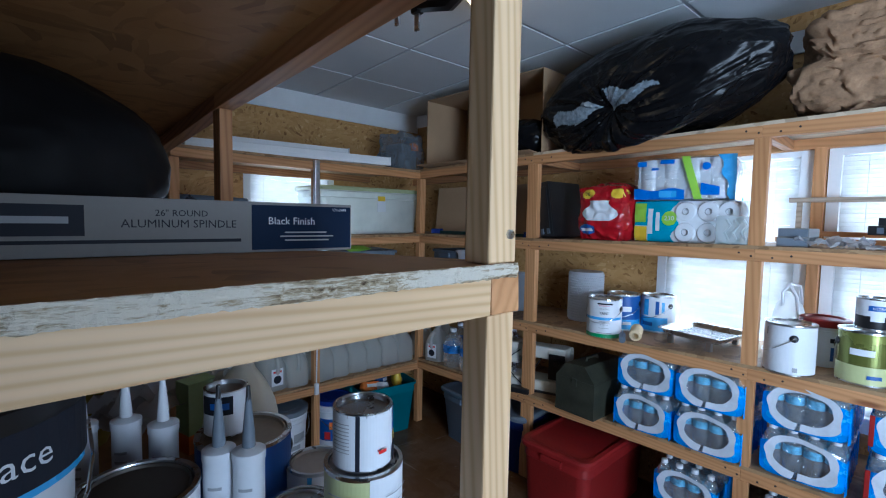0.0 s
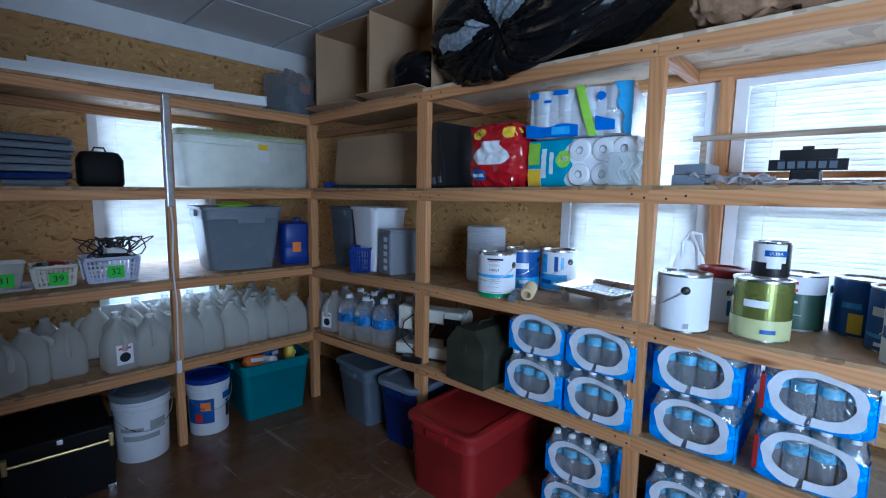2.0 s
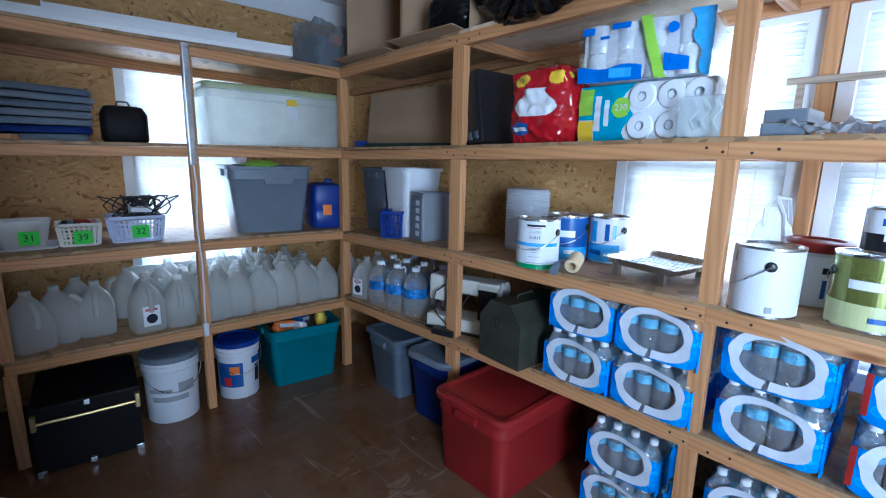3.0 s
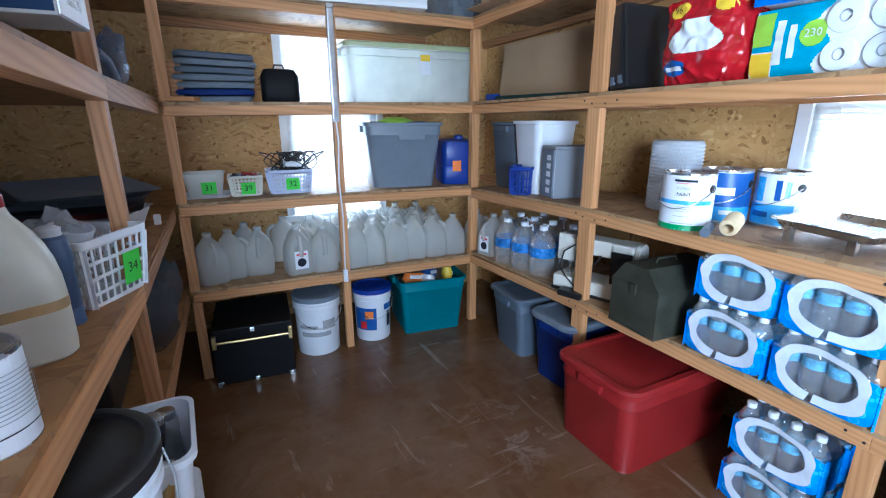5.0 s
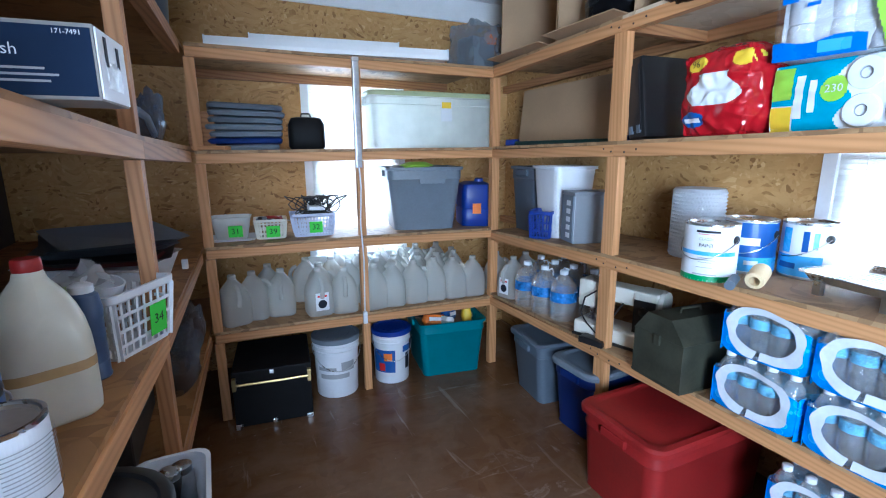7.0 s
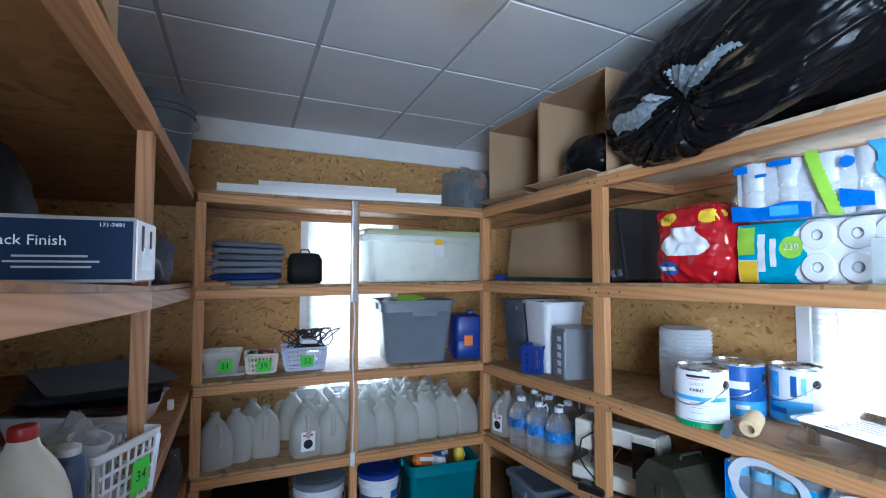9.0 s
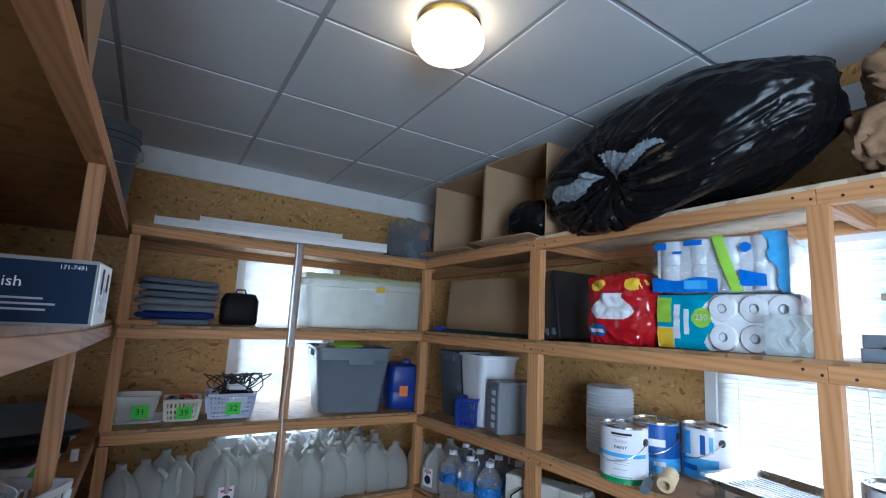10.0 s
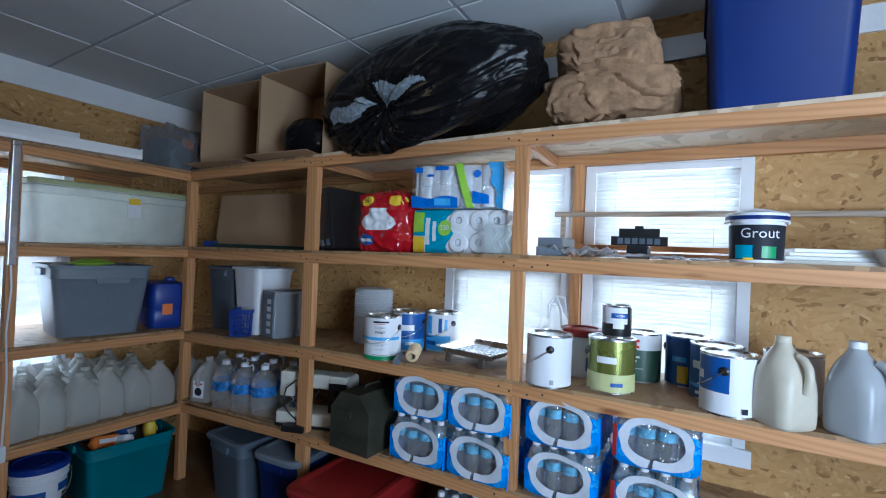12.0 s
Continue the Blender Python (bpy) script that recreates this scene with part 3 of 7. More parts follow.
stick("post", (EX + 0.026, NY + 0.019, 0.0), (EX + 0.026, NY + 0.019, 1.79), 0.038, 0.052, PINE, rack_e, (1, 0, 0))

for level, zs in N_Z.items():
    for k in range(2):
        x0, x1, z0, z1 = N_X[k], N_X[k + 1], zs[k], zs[k + 1]
        if k == 0:
            x0 = 0.80
        part("shelf", slab([(x0, NY + 0.002, z0), (x1, NY + 0.002, z1), (x1, N_WALL - 0.001, z1), (x0, N_WALL - 0.001, z0)], BOARD), SHELF, rack_n)
        rz = BOARD + RAIL_H / 2
        stick("rail", (x0, NY + RAIL_W / 2, z0 - rz), (x1, NY + RAIL_W / 2, z1 - rz), RAIL_W, RAIL_H - 0.004, PINE, rack_n)
        stick("ledger", (x0, N_WALL - 0.02, z0 - rz), (x1, N_WALL - 0.02, z1 - rz), RAIL_W, RAIL_H, PINE_RED, rack_n)
for x, w in ((1.575, 0.040), (0.815, 0.045)):
    lv = [0.0] + [at_along(N_X, zs, x) for zs in N_Z.values()]
    for a, b in zip(lv, lv[1:]):
        stick("post", (x, NY + 0.019, a), (x, NY + 0.019, b - BOARD - RAIL_H), 0.038, w, PINE, rack_n, (1, 0, 0))

for level, zs in W_Z.items():
    for k in range(2):
        y0, y1, z0, z1 = W_Y[k], W_Y[k + 1], zs[k], zs[k + 1]
        if k == 1:
            y1e = N_WALL - 0.001
        else:
            y1e = y1
        part("shelf", slab([(W_WALL + 0.001, y0, z0), (wx(y0) - 0.002, y0, z0), (wx(y1) + (0.03 if k else 0), y1e, z1), (W_WALL + 0.001, y1e, z1)], BOARD + 0.003), SHELF_DARK, rack_w)
        mat = PINE_RED if k else PINE
        rz = BOARD + RAIL_H / 2
        stick("rail", (wx(y0) - RAIL_W / 2, y0, z0 - rz), (wx(y1) - RAIL_W / 2, y1, z1 - rz), RAIL_W + 0.012, RAIL_H, mat, rack_w)
    edge = bmesh.new()
    ragged = random.Random(int(zs[0] * 1000))
    n_edge = 150
    loft(edge, [[(lerp(k / n_edge, W_WALL, wx(0.755) - 0.003), 0.7505 - ragged.uniform(0, 0.0022), zs[0] - BOARD - 0.0025 - ragged.uniform(0, 0.0018)), (lerp(k / n_edge, W_WALL, wx(0.755) - 0.003), 0.7500 - ragged.uniform(0, 0.003), zs[0] - BOARD * 0.5), (lerp(k / n_edge, W_WALL, wx(0.755) - 0.003), 0.7510 - ragged.uniform(0, 0.002), zs[0] - 0.0005 + ragged.uniform(0, 0.0015)), (lerp(k / n_edge, W_WALL, wx(0.755) - 0.003), 0.7545, zs[0] - 0.0003), (lerp(k / n_edge, W_WALL, wx(0.755) - 0.003), 0.7545, zs[0] - BOARD)] for k in range(n_edge + 1)])
    part("shelf_edge", edge, SAWN, rack_w, "raw pale strand board edge")
    z = zs[0] - BOARD - RAIL_H / 2
    stick("end_rail", (W_WALL, 0.755 + 0.019, z), (wx(0.755) - 0.046, 0.755 + 0.019, z), 0.038, RAIL_H, PINE_NEW, rack_w)
lv = [0.0] + [zs[0] for zs in W_Z.values()]
for a, b in zip(lv, lv[1:]):
    stick("post", (0.648, 0.776, a), (0.648, 0.776, b - BOARD - RAIL_H), 0.040, 0.050, PINE_NEW, rack_w, (1, 0, 0))
lv = [0.0] + [zs[1] for zs in W_Z.values()]
for a, b in zip(lv, lv[1:]):
    stick("post", (wx(1.93) - 0.02, 1.93, a), (wx(1.93) - 0.02, 1.93, b - BOARD - RAIL_H), 0.060, 0.038, PINE_RED, rack_w, (1, 0, 0))
bolt = part("bolt", lathe([(0.006, 0), (0.006, 0.004), (0.004, 0.006)], 10), STEEL, rack_w, "dark bolt head", True, pose(0.660, 0.757, 1.497, 90, 0, 0))

# ---- things: ceiling lamp ----
GLOBE = glow("lit_globe", (1.0, 0.74, 0.42), 7.0)
gl = thing("ceiling_light", "lit round white glass ceiling lamp on a brass base", "lamp", pose(1.585, 1.605, ceil_z(1.62)))
part("base", lathe([(0.10, 0.0), (0.105, -0.012), (0.085, -0.03)], 32), BRASS, gl, "brass base ring", True)
part("shade", lathe([(0.08, -0.020), (0.105, -0.030), (0.119, -0.058), (0.118, -0.085), (0.095, -0.115), (0.05, -0.132), (0.012, -0.137)], 32), GLOBE, gl, "glowing glass globe", True)

# ---- builders for containers ----


def colour(name, rgb, rough=0.42, **kw):
    return plain(name, rgb, rough, **kw)


WHITE_P = colour("white_plastic", (0.74, 0.76, 0.80), 0.35, var=0.07)
BLUE_P = colour("blue_plastic", (0.012, 0.04, 0.27), 0.35)
NAVY_P = colour("navy_plastic", (0.008, 0.026, 0.15), 0.48, spec=0.25)
RED_P = colour("red_plastic", (0.27, 0.015, 0.014), 0.42, var=0.3, spec=0.35)
TEAL_P = colour("teal_plastic", (0.0, 0.16, 0.20), 0.4)
GREY_P = colour("grey_plastic", (0.16, 0.19, 0.23), 0.45)
SLATE_P = colour("slate_plastic", (0.10, 0.125, 0.16), 0.45)
CLEAR_P = milky("clear_tote", (0.93, 0.94, 0.92), 0.74, 0.25, 0.16)
JUG_P = clear_plastic("milk_jug_plastic", (0.96, 0.97, 0.95), 0.36, 0.32, 0.16, 0.4)
JUG_CREAM = milky("cream_jug_plastic", (0.78, 0.73, 0.60), 0.3, 0.3)
WATER = clear_plastic("clear_bottle", (0.95, 0.975, 0.99), 0.20, 0.50, 0.06, 1.4)
FILM = film("shrink_film", (0.95, 0.98, 1.0), 0.20, 0.8, 30)
PACK_BLUE = plain("printed_blue_film", (0.012, 0.26, 0.82), 0.18, var=0.35, scale=14, bumps=0.5)


def dotted(m, tone):
    """Round pale dots of several sizes printed over a film."""
    nt = m.node_tree
    b = nt.nodes["Principled BSDF"]
    under = b.inputs["Base Color"].links[0].from_socket
    vo = node(nt, "TexVoronoi", Scale=26.0, Randomness=0.9)
    nt.links.new(coords(nt, (1, 1, 1), False), vo.inputs["Vector"])
    mx = nt.nodes.new("ShaderNodeMix")
    mx.data_type = "RGBA"
    nt.links.new(ramp(nt, vo.outputs["Distance"], [(0.0, (0.2, 0.2, 0.2)), (0.29, (0.35, 0.35, 0.35)), (0.32, (0.75, 0.75, 0.75)), (0.36, (0.75, 0.75, 0.75)), (0.39, (0, 0, 0))]), mx.inputs[0])
    nt.links.new(under, mx.inputs[6])
    mx.inputs[7].default_value = (*tone, 1)
    nt.links.new(mx.outputs[2], b.inputs["Base Color"])


dotted(PACK_BLUE, (0.10, 0.45, 0.90))
SKY_BLUE = plain("light_blue_print", (0.09, 0.40, 0.80), 0.3, var=0.1)
FILM_EDGE = plain("whitish_film", (0.62, 0.66, 0.73), 0.22, var=0.15, scale=20, bumps=0.6)
GREEN_NOTE = plain("green_note", (0.10, 0.62, 0.05), 0.7, var=0.05)
ORANGE_NOTE = plain("orange_note", (0.85, 0.22, 0.03), 0.6, var=0.05)
GREEN_LID = plain("pale_green_lid", (0.42, 0.47, 0.27), 0.4)
GOLD = plain("olive_gold_label", (0.20, 0.22, 0.05), 0.25, 0.5, 0.2)
PALE_GREEN = plain("pale_yellow_label", (0.55, 0.58, 0.28), 0.4, var=0.08)
DEEP_BLUE = plain("deep_blue_label", (0.015, 0.09, 0.34), 0.35, var=0.1)
DARK_GREEN = plain("dark_green_label", (0.045, 0.10, 0.07), 0.4, var=0.1)
GREEN_BAND = plain("green_label", (0.02, 0.30, 0.10), 0.4, var=0.1)
YELLOW = plain("yellow_print", (0.80, 0.55, 0.03), 0.4, var=0.08)
RED_INK = plain("red_print", (0.60, 0.02, 0.02), 0.4, var=0.08)
TEAL_INK = plain("teal_print", (0.0, 0.34, 0.52), 0.35, var=0.08)
LIME = plain("lime_print", (0.35, 0.65, 0.06), 0.4, var=0.08)


def can(label, x, y, z, face=200, r=0.083, h=0.193, body=PAPER, bands=(), words=(), bars=(), ear=None, bail=True, group="paint cans", lid=STEEL):
    """A lidded paint can. face: the yaw its label looks to; bands: z0, z1 (of the height), material, from and to degrees off face."""
    c = thing("paint_can", label, "paint can", pose(x, y, z), group)
    part("body", lathe([(r * 0.97, 0.0), (r, 0.004), (r, h - 0.006), (r * 0.99, h - 0.004)], 40, True, False), body, c, smooth=True)
    part("rim", lathe([(r * 1.0, h - 0.008), (r * 1.03, h - 0.006), (r * 1.03, h), (r * 0.93, h), (r * 0.91, h - 0.006), (r * 0.90, h - 0.008)], 40, False, False), STEEL, c, smooth=True)
    part("rim", lathe([(r * 0.985, 0.0), (r * 1.02, 0.0), (r * 1.02, 0.006), (r * 1.0, 0.008)], 40, False, False), STEEL, c, smooth=True)
    part("lid", lathe([(r * 0.915, h - 0.010), (r * 0.90, h - 0.003), (r * 0.86, h - 0.002), (r * 0.84, h - 0.007), (r * 0.2, h - 0.007)], 40), lid, c, "metal lid", True)
    for k, (z0, z1, mat, a0, a1) in enumerate(bands):
        part("label", shell(r + 0.0012 + 0.0005 * k, z0 * h, z1 * h, face + a0, face + a1), mat, c)
    for z0, z1, mat, a0, a1 in bars:
        part("print", shell(r + 0.0050, z0 * h, z1 * h, face + a0, face + a1), mat, c)
    for text, zz, size, mat, off in words:
        letters(text, size, mat, c, (face + off, zz * h), bend=r + 0.0056)
    if bail:
        e = face + 62 if ear is None else face + ear
        for a in (e, e + 180):
            ar = radians(a)
            em = part("ear", lathe([(0.014, 0.0), (0.014, 0.004), (0.010, 0.007), (0.004, 0.008)], 16), BLACK, c, "black plastic ear", True,
                      Matrix.Translation((r * math.cos(ar), r * math.sin(ar), h * 0.74)) @ Euler((0, radians(90), ar)).to_matrix().to_4x4())
        pts = []
        for k in range(13):
            t = math.pi * k / 12
            ar = radians(e)
            side = Vector((math.cos(ar), math.sin(ar), 0)) * (r + 0.008) * math.cos(t)
            out = Vector((math.cos(radians(e - 90)), math.sin(radians(e - 90)), 0)) * (r + 0.006) * math.sin(t)
            pts.append(side + out + Vector((0, 0, h * 0.74 - 0.07 * math.sin(t))))
        part("bail", tube(pts, 0.0016, 6), STEEL, c, "wire bail", True)
    return c


def tote(label, x, y, z, rz, w, d, h, mat, lid=None, taper=0.86, name="storage_tote", ribs=True, category="tote", lid_label="", r=0.04, handles=True, group=""):
    """A tapered plastic tote, open or lidded, on its local x and y."""
    t = thing(name, label, category, pose(x, y, z, 0, 0, rz), group)
    b, tk = taper, 0.004
    top = h - (0.02 if lid else 0)
    secs = [(w * b, d * b, r * 0.8, 0.0), (w * (b + 0.005), d * (b + 0.005), r, 0.006), (w * (b + (1 - b) * 0.80), d * (b + (1 - b) * 0.80), r, top * 0.80)]
    if ribs:
        secs += [(w * (b + (1 - b) * 0.82) + 0.008, d * (b + (1 - b) * 0.82) + 0.008, r, top * 0.815)]
    secs += [(w * 0.985, d * 0.985, r, top - 0.018), (w + 0.016, d + 0.016, r, top - 0.016), (w + 0.018, d + 0.018, r, top), (w - 0.002, d - 0.002, r, top), (w * b - 2 * tk, d * b - 2 * tk, r, 0.012)]
    part("body", rloft(secs), mat, t, smooth=True)
    if handles:
        for s in (-1, 1):
            part("handle", B(s * (w / 2 + 0.002) - 0.012, s * (w / 2 + 0.002) + 0.012, -0.06, 0.06, top - 0.055, top - 0.018, bevel=0.006), mat, t)
    if lid:
        part("lid", rloft([(w + 0.026, d + 0.026, r, top - 0.012), (w + 0.028, d + 0.028, r, top + 0.006), (w + 0.012, d + 0.012, r, top + 0.016), (w - 0.03, d - 0.03, r, top + 0.018), (w - 0.05, d - 0.05, r, top + 0.010), (w - 0.08, d - 0.08, r, top + 0.010)], True, True), lid, t, lid_label, True)
    return t


def pail(label, x, y, z, r, h, mat, lid=None, face=250, bands=(), words=(), taper=0.9, lid_label="", bail=True, name="bucket"):
    b = thing(name, label, "bucket", pose(x, y, z))
    part("body", lathe([(r * taper, 0), (r * taper + 0.002, 0.004), (r * 0.97, h * 0.78), (r * 1.03, h * 0.785), (r * 1.03, h * 0.80), (r * 0.985, h * 0.805), (r * 0.99, h * 0.86), (r * 1.04, h * 0.865), (r * 1.04, h * 0.88), (r, h * 0.885), (r, h), (r - 0.006, h), (r * taper - 0.006, 0.01)], 40), mat, b, smooth=True)
    if lid:
        part("lid", lathe([(r + 0.008, h - 0.022), (r + 0.009, h + 0.004), (r + 0.002, h + 0.008), (r - 0.012, h + 0.008), (r - 0.016, h + 0.001), (r * 0.6, h + 0.001), (r * 0.58, h + 0.003), (0.01, h + 0.003)], 40), lid, b, lid_label, True)
    for kk, (z0, z1, mm, a0, a1) in enumerate(bands):
        rr = lambda q: r * (taper + (0.97 - taper) * q / 0.78) + 0.0022 + 0.0006 * kk
        bm = bmesh.new()
        n = max(3, int(abs(a1 - a0) / 6))
        loft(bm, [[(rr(q) * math.cos(radians(face + a0 + (a1 - a0) * k / n)), rr(q) * math.sin(radians(face + a0 + (a1 - a0) * k / n)), q * h) for k in range(n + 1)] for q in (z0, z1)], False, False, False)
        part("label", bm, mm, b)
    for text, zz, size, mm, off in words:
        letters(text, size, mm, b, (face + off, zz * h), bend=r * (taper + (0.97 - taper) * zz / 0.78) + 0.0075)
    if bail:
        pts = [Vector((math.cos(radians(face + 80)) * (r + 0.01) * math.cos(math.pi * k / 12), math.sin(radians(face + 80)) * (r + 0.01) * math.cos(math.pi * k / 12), 0)) + Vector((math.cos(radians(face)), math.sin(radians(face)), 0)) * (r + 0.012) * math.sin(math.pi * k / 12) + Vector((0, 0, h * 0.84 - 0.12 * math.sin(math.pi * k / 12))) for k in range(13)]
        part("bail", tube(pts, 0.0022, 6), STEEL, b, "wire bail", True)
    return b


def jug_mesh(w=0.148, h=0.262):
    """A gallon jug: square foot, sloped shoulders, short neck."""
    return rloft([(w * 0.86, w * 0.86, 0.03, 0), (w * 0.97, w * 0.97, 0.034, 0.008), (w, w, 0.036, 0.03), (w, w, 0.038, h * 0.40), (w * 0.985, w * 0.985, 0.042, h * 0.50), (w * 0.93, w * 0.95, 0.050, h * 0.60, 0.0, 0.002), (w * 0.82, w * 0.86, 0.054, h * 0.69, 0.0, 0.004), (w * 0.67, w * 0.72, 0.048, h * 0.765, 0.0, 0.005), (w * 0.48, w * 0.53, 0.035, h * 0.83, 0.0, 0.006), (w * 0.35, w * 0.37, 0.025, h * 0.875, 0.0, 0.008), (0.044, 0.044, 0.0219, h * 0.91, 0.0, 0.008), (0.039, 0.039, 0.0194, h * 0.93, 0.0, 0.008)], n=4)


def jug(label, x, y, z, rz, cap=None, mat=None, group="", w=0.148, h=0.262, sticker=None):
    j = thing("gallon_jug", label, "jug", pose(x, y, z, 0, 0, rz), group)
    mat = mat or JUG_P
    part("body", jug_mesh(w, h), mat, j, smooth=True)
    part("handle", tube([(0, -w * 0.30, h * 0.80), (0, -w * 0.44, h * 0.77), (0, -w * 0.55, h * 0.69), (0, -w * 0.58, h * 0.58), (0, -w * 0.545, h * 0.48), (0, -w * 0.49, h * 0.42)], 0.0125, 10), mat, j, smooth=True)
    part("cap", lathe([(0.0205, h * 0.925), (0.0212, h * 0.93), (0.0212, h * 0.985), (0.019, h), (0.004, h)], 20, ox=0.0, oy=0.008), cap or JUG_P, j, smooth=True)
    if sticker:
        part("label", B(-0.036, 0.036, w / 2 - 0.001, w / 2 + 0.0012, h * 0.14, h * 0.52), PAPER, j, "printed paper label", m=pose(0, 0, 0, 0, 0, 180))
        part("print", lathe([(0.024, 0), (0.024, 0.0008)], 20), INK, j, m=pose(0, -w / 2 - 0.0014, h * 0.28, 90, 0, 0))
        part("print", B(-0.026, 0.026, w / 2 + 0.001, w / 2 + 0.002, h * 0.43, h * 0.47), RED_INK, j, m=pose(0, 0, 0, 0, 0, 180))
    return j


# ---- things on the end rack: jugs of water ----
rnd = random.Random(4)
proto = jug("water-filled translucent gallon milk jug on the shelf", 0.90, 3.07, nz_("jug", 0.9), 20, group="water jugs")
front = [1.01, 1.155, 1.30, 1.475, 1.64, 1.775, 1.91, 2.045, 2.18, 2.305]
for row in range(4):
    for k, x in enumerate(front):
        if row and x < 1.25 and not (row == 1 and x < 1.05) or (row == 3 and x < 1.4):
            continue
        if row == 0 and abs(x - 1.30) < 0.01:
            continue
        xx = x + (0.07 if row % 2 else 0) + rnd.uniform(-0.012, 0.012)
        if xx > 2.36 or (row and x > 2.2 and row > 2):
            continue
        yy = 3.055 + row * 0.155 + rnd.uniform(-0.008, 0.012) + (0.08 if x < 1.25 else 0)
        s = rnd.uniform(0.965, 1.03)
        copy_thing(proto, pose(xx, yy, nz_("jug", xx), 0, 0, rnd.choice((0, 90, 180, 270)) + rnd.uniform(-14, 14)) @ Matrix.Diagonal((1, 1, s, 1)))
jug("water-filled gallon jug with a printed label", 1.335, 3.06, nz_("jug", 1.33), 4, sticker=True, group="water jugs")

# floor of the end rack
chest = thing("storage_chest", "black vinyl-covered chest with a brass handle and corners", "chest", pose(1.062, 3.02, 0, 0, 0, -6))
part("body", B(-0.188, 0.188, -0.205, 0.205, 0.012, 0.235, bevel=0.006), BLACK_VINYL, chest)
part("lid", B(-0.19, 0.19, -0.207, 0.207, 0.238, 0.312, bevel=0.008), BLACK_VINYL, chest)
part("handle", tube([(-0.175, -0.225, 0.250), (0, -0.228, 0.250), (0.175, -0.225, 0.250)], 0.0065, 8), BRASS, chest, "worn brass bar handle", True)
for sx in (-1, 1):
    part("bracket", B(sx * 0.178 - 0.009, sx * 0.178 + 0.009, -0.232, -0.204, 0.222, 0.285, bevel=0.003), BRASS, chest)
    part("foot", B(sx * 0.172 - 0.016, sx * 0.172 + 0.016, -0.209, -0.178, 0.0, 0.028, bevel=0.003), STEEL, chest)
    part("foot", B(sx * 0.172 - 0.016, sx * 0.172 + 0.016, 0.178, 0.209, 0.0, 0.028, bevel=0.003), STEEL, chest)
part("latch", B(-0.010, 0.010, -0.216, -0.206, 0.285, 0.305, bevel=0.002), STEEL, chest)
part("latch", B(-0.012, 0.012, -0.216, -0.203, 0.012, 0.035, bevel=0.002), STEEL, chest)

pail("white plastic bucket with a grey lid and worn label", 1.412, 3.05, 0, 0.128, 0.345, WHITE_P, GREY_P, 262, [(0.30, 0.68, PAPER, -70, 60), (0.34, 0.42, GREY_INK, -50, 30), (0.48, 0.54, GREY_INK, -55, -5), (0.46, 0.62, GREY_INK, 8, 45)], lid_label="dusty grey lid")
pail("white plastic bucket with a bright blue lid", 1.752, 3.06, 0, 0.112, 0.325, WHITE_P, BLUE_P, 258, [(0.22, 0.66, DEEP_BLUE, -75, 5), (0.45, 0.60, ORANGE_NOTE, -32, -5), (0.25, 0.4, RED_INK, -50, -28), (0.25, 0.56, INK, 42, 62), (0.6, 0.72, DEEP_BLUE, 30, 70)], lid_label="blue snap lid")
tt = tote("open teal plastic tote full of packets", 2.135, 3.13, 0, -8, 0.42, 0.46, 0.35, TEAL_P)
for k, (dx, dy, w, h, mat) in enumerate(((-0.10, -0.08, 0.16, 0.06, ORANGE_NOTE), (0.03, -0.02, 0.13, 0.07, DEEP_BLUE), (0.13, -0.08, 0.10, 0.09, YELLOW), (-0.03, -0.12, 0.10, 0.05, WHITE_P), (-0.13, 0.08, 0.12, 0.05, INK))):
    pk = thing("packet", "printed packet lying in the teal tote", "packet", pose(2.135 + dx, 3.13 + dy, 0.325, 14 * (k - 2), 9, 35 * k))
    part("wrapper", rloft([(w * 0.8, 0.05, 0.02, -h / 2), (w, 0.07, 0.025, 0), (w * 0.85, 0.05, 0.02, h / 2)]), mat, pk, smooth=True)
    part("print", B(-w * 0.3, w * 0.3, -0.037, -0.034, -0.01, 0.012), PAPER, pk)
part("filling", rloft([(0.34, 0.38, 0.03, 0.014), (0.36, 0.40, 0.03, 0.29)]), CARD, tt, "packed contents")

# basket shelf of the end rack


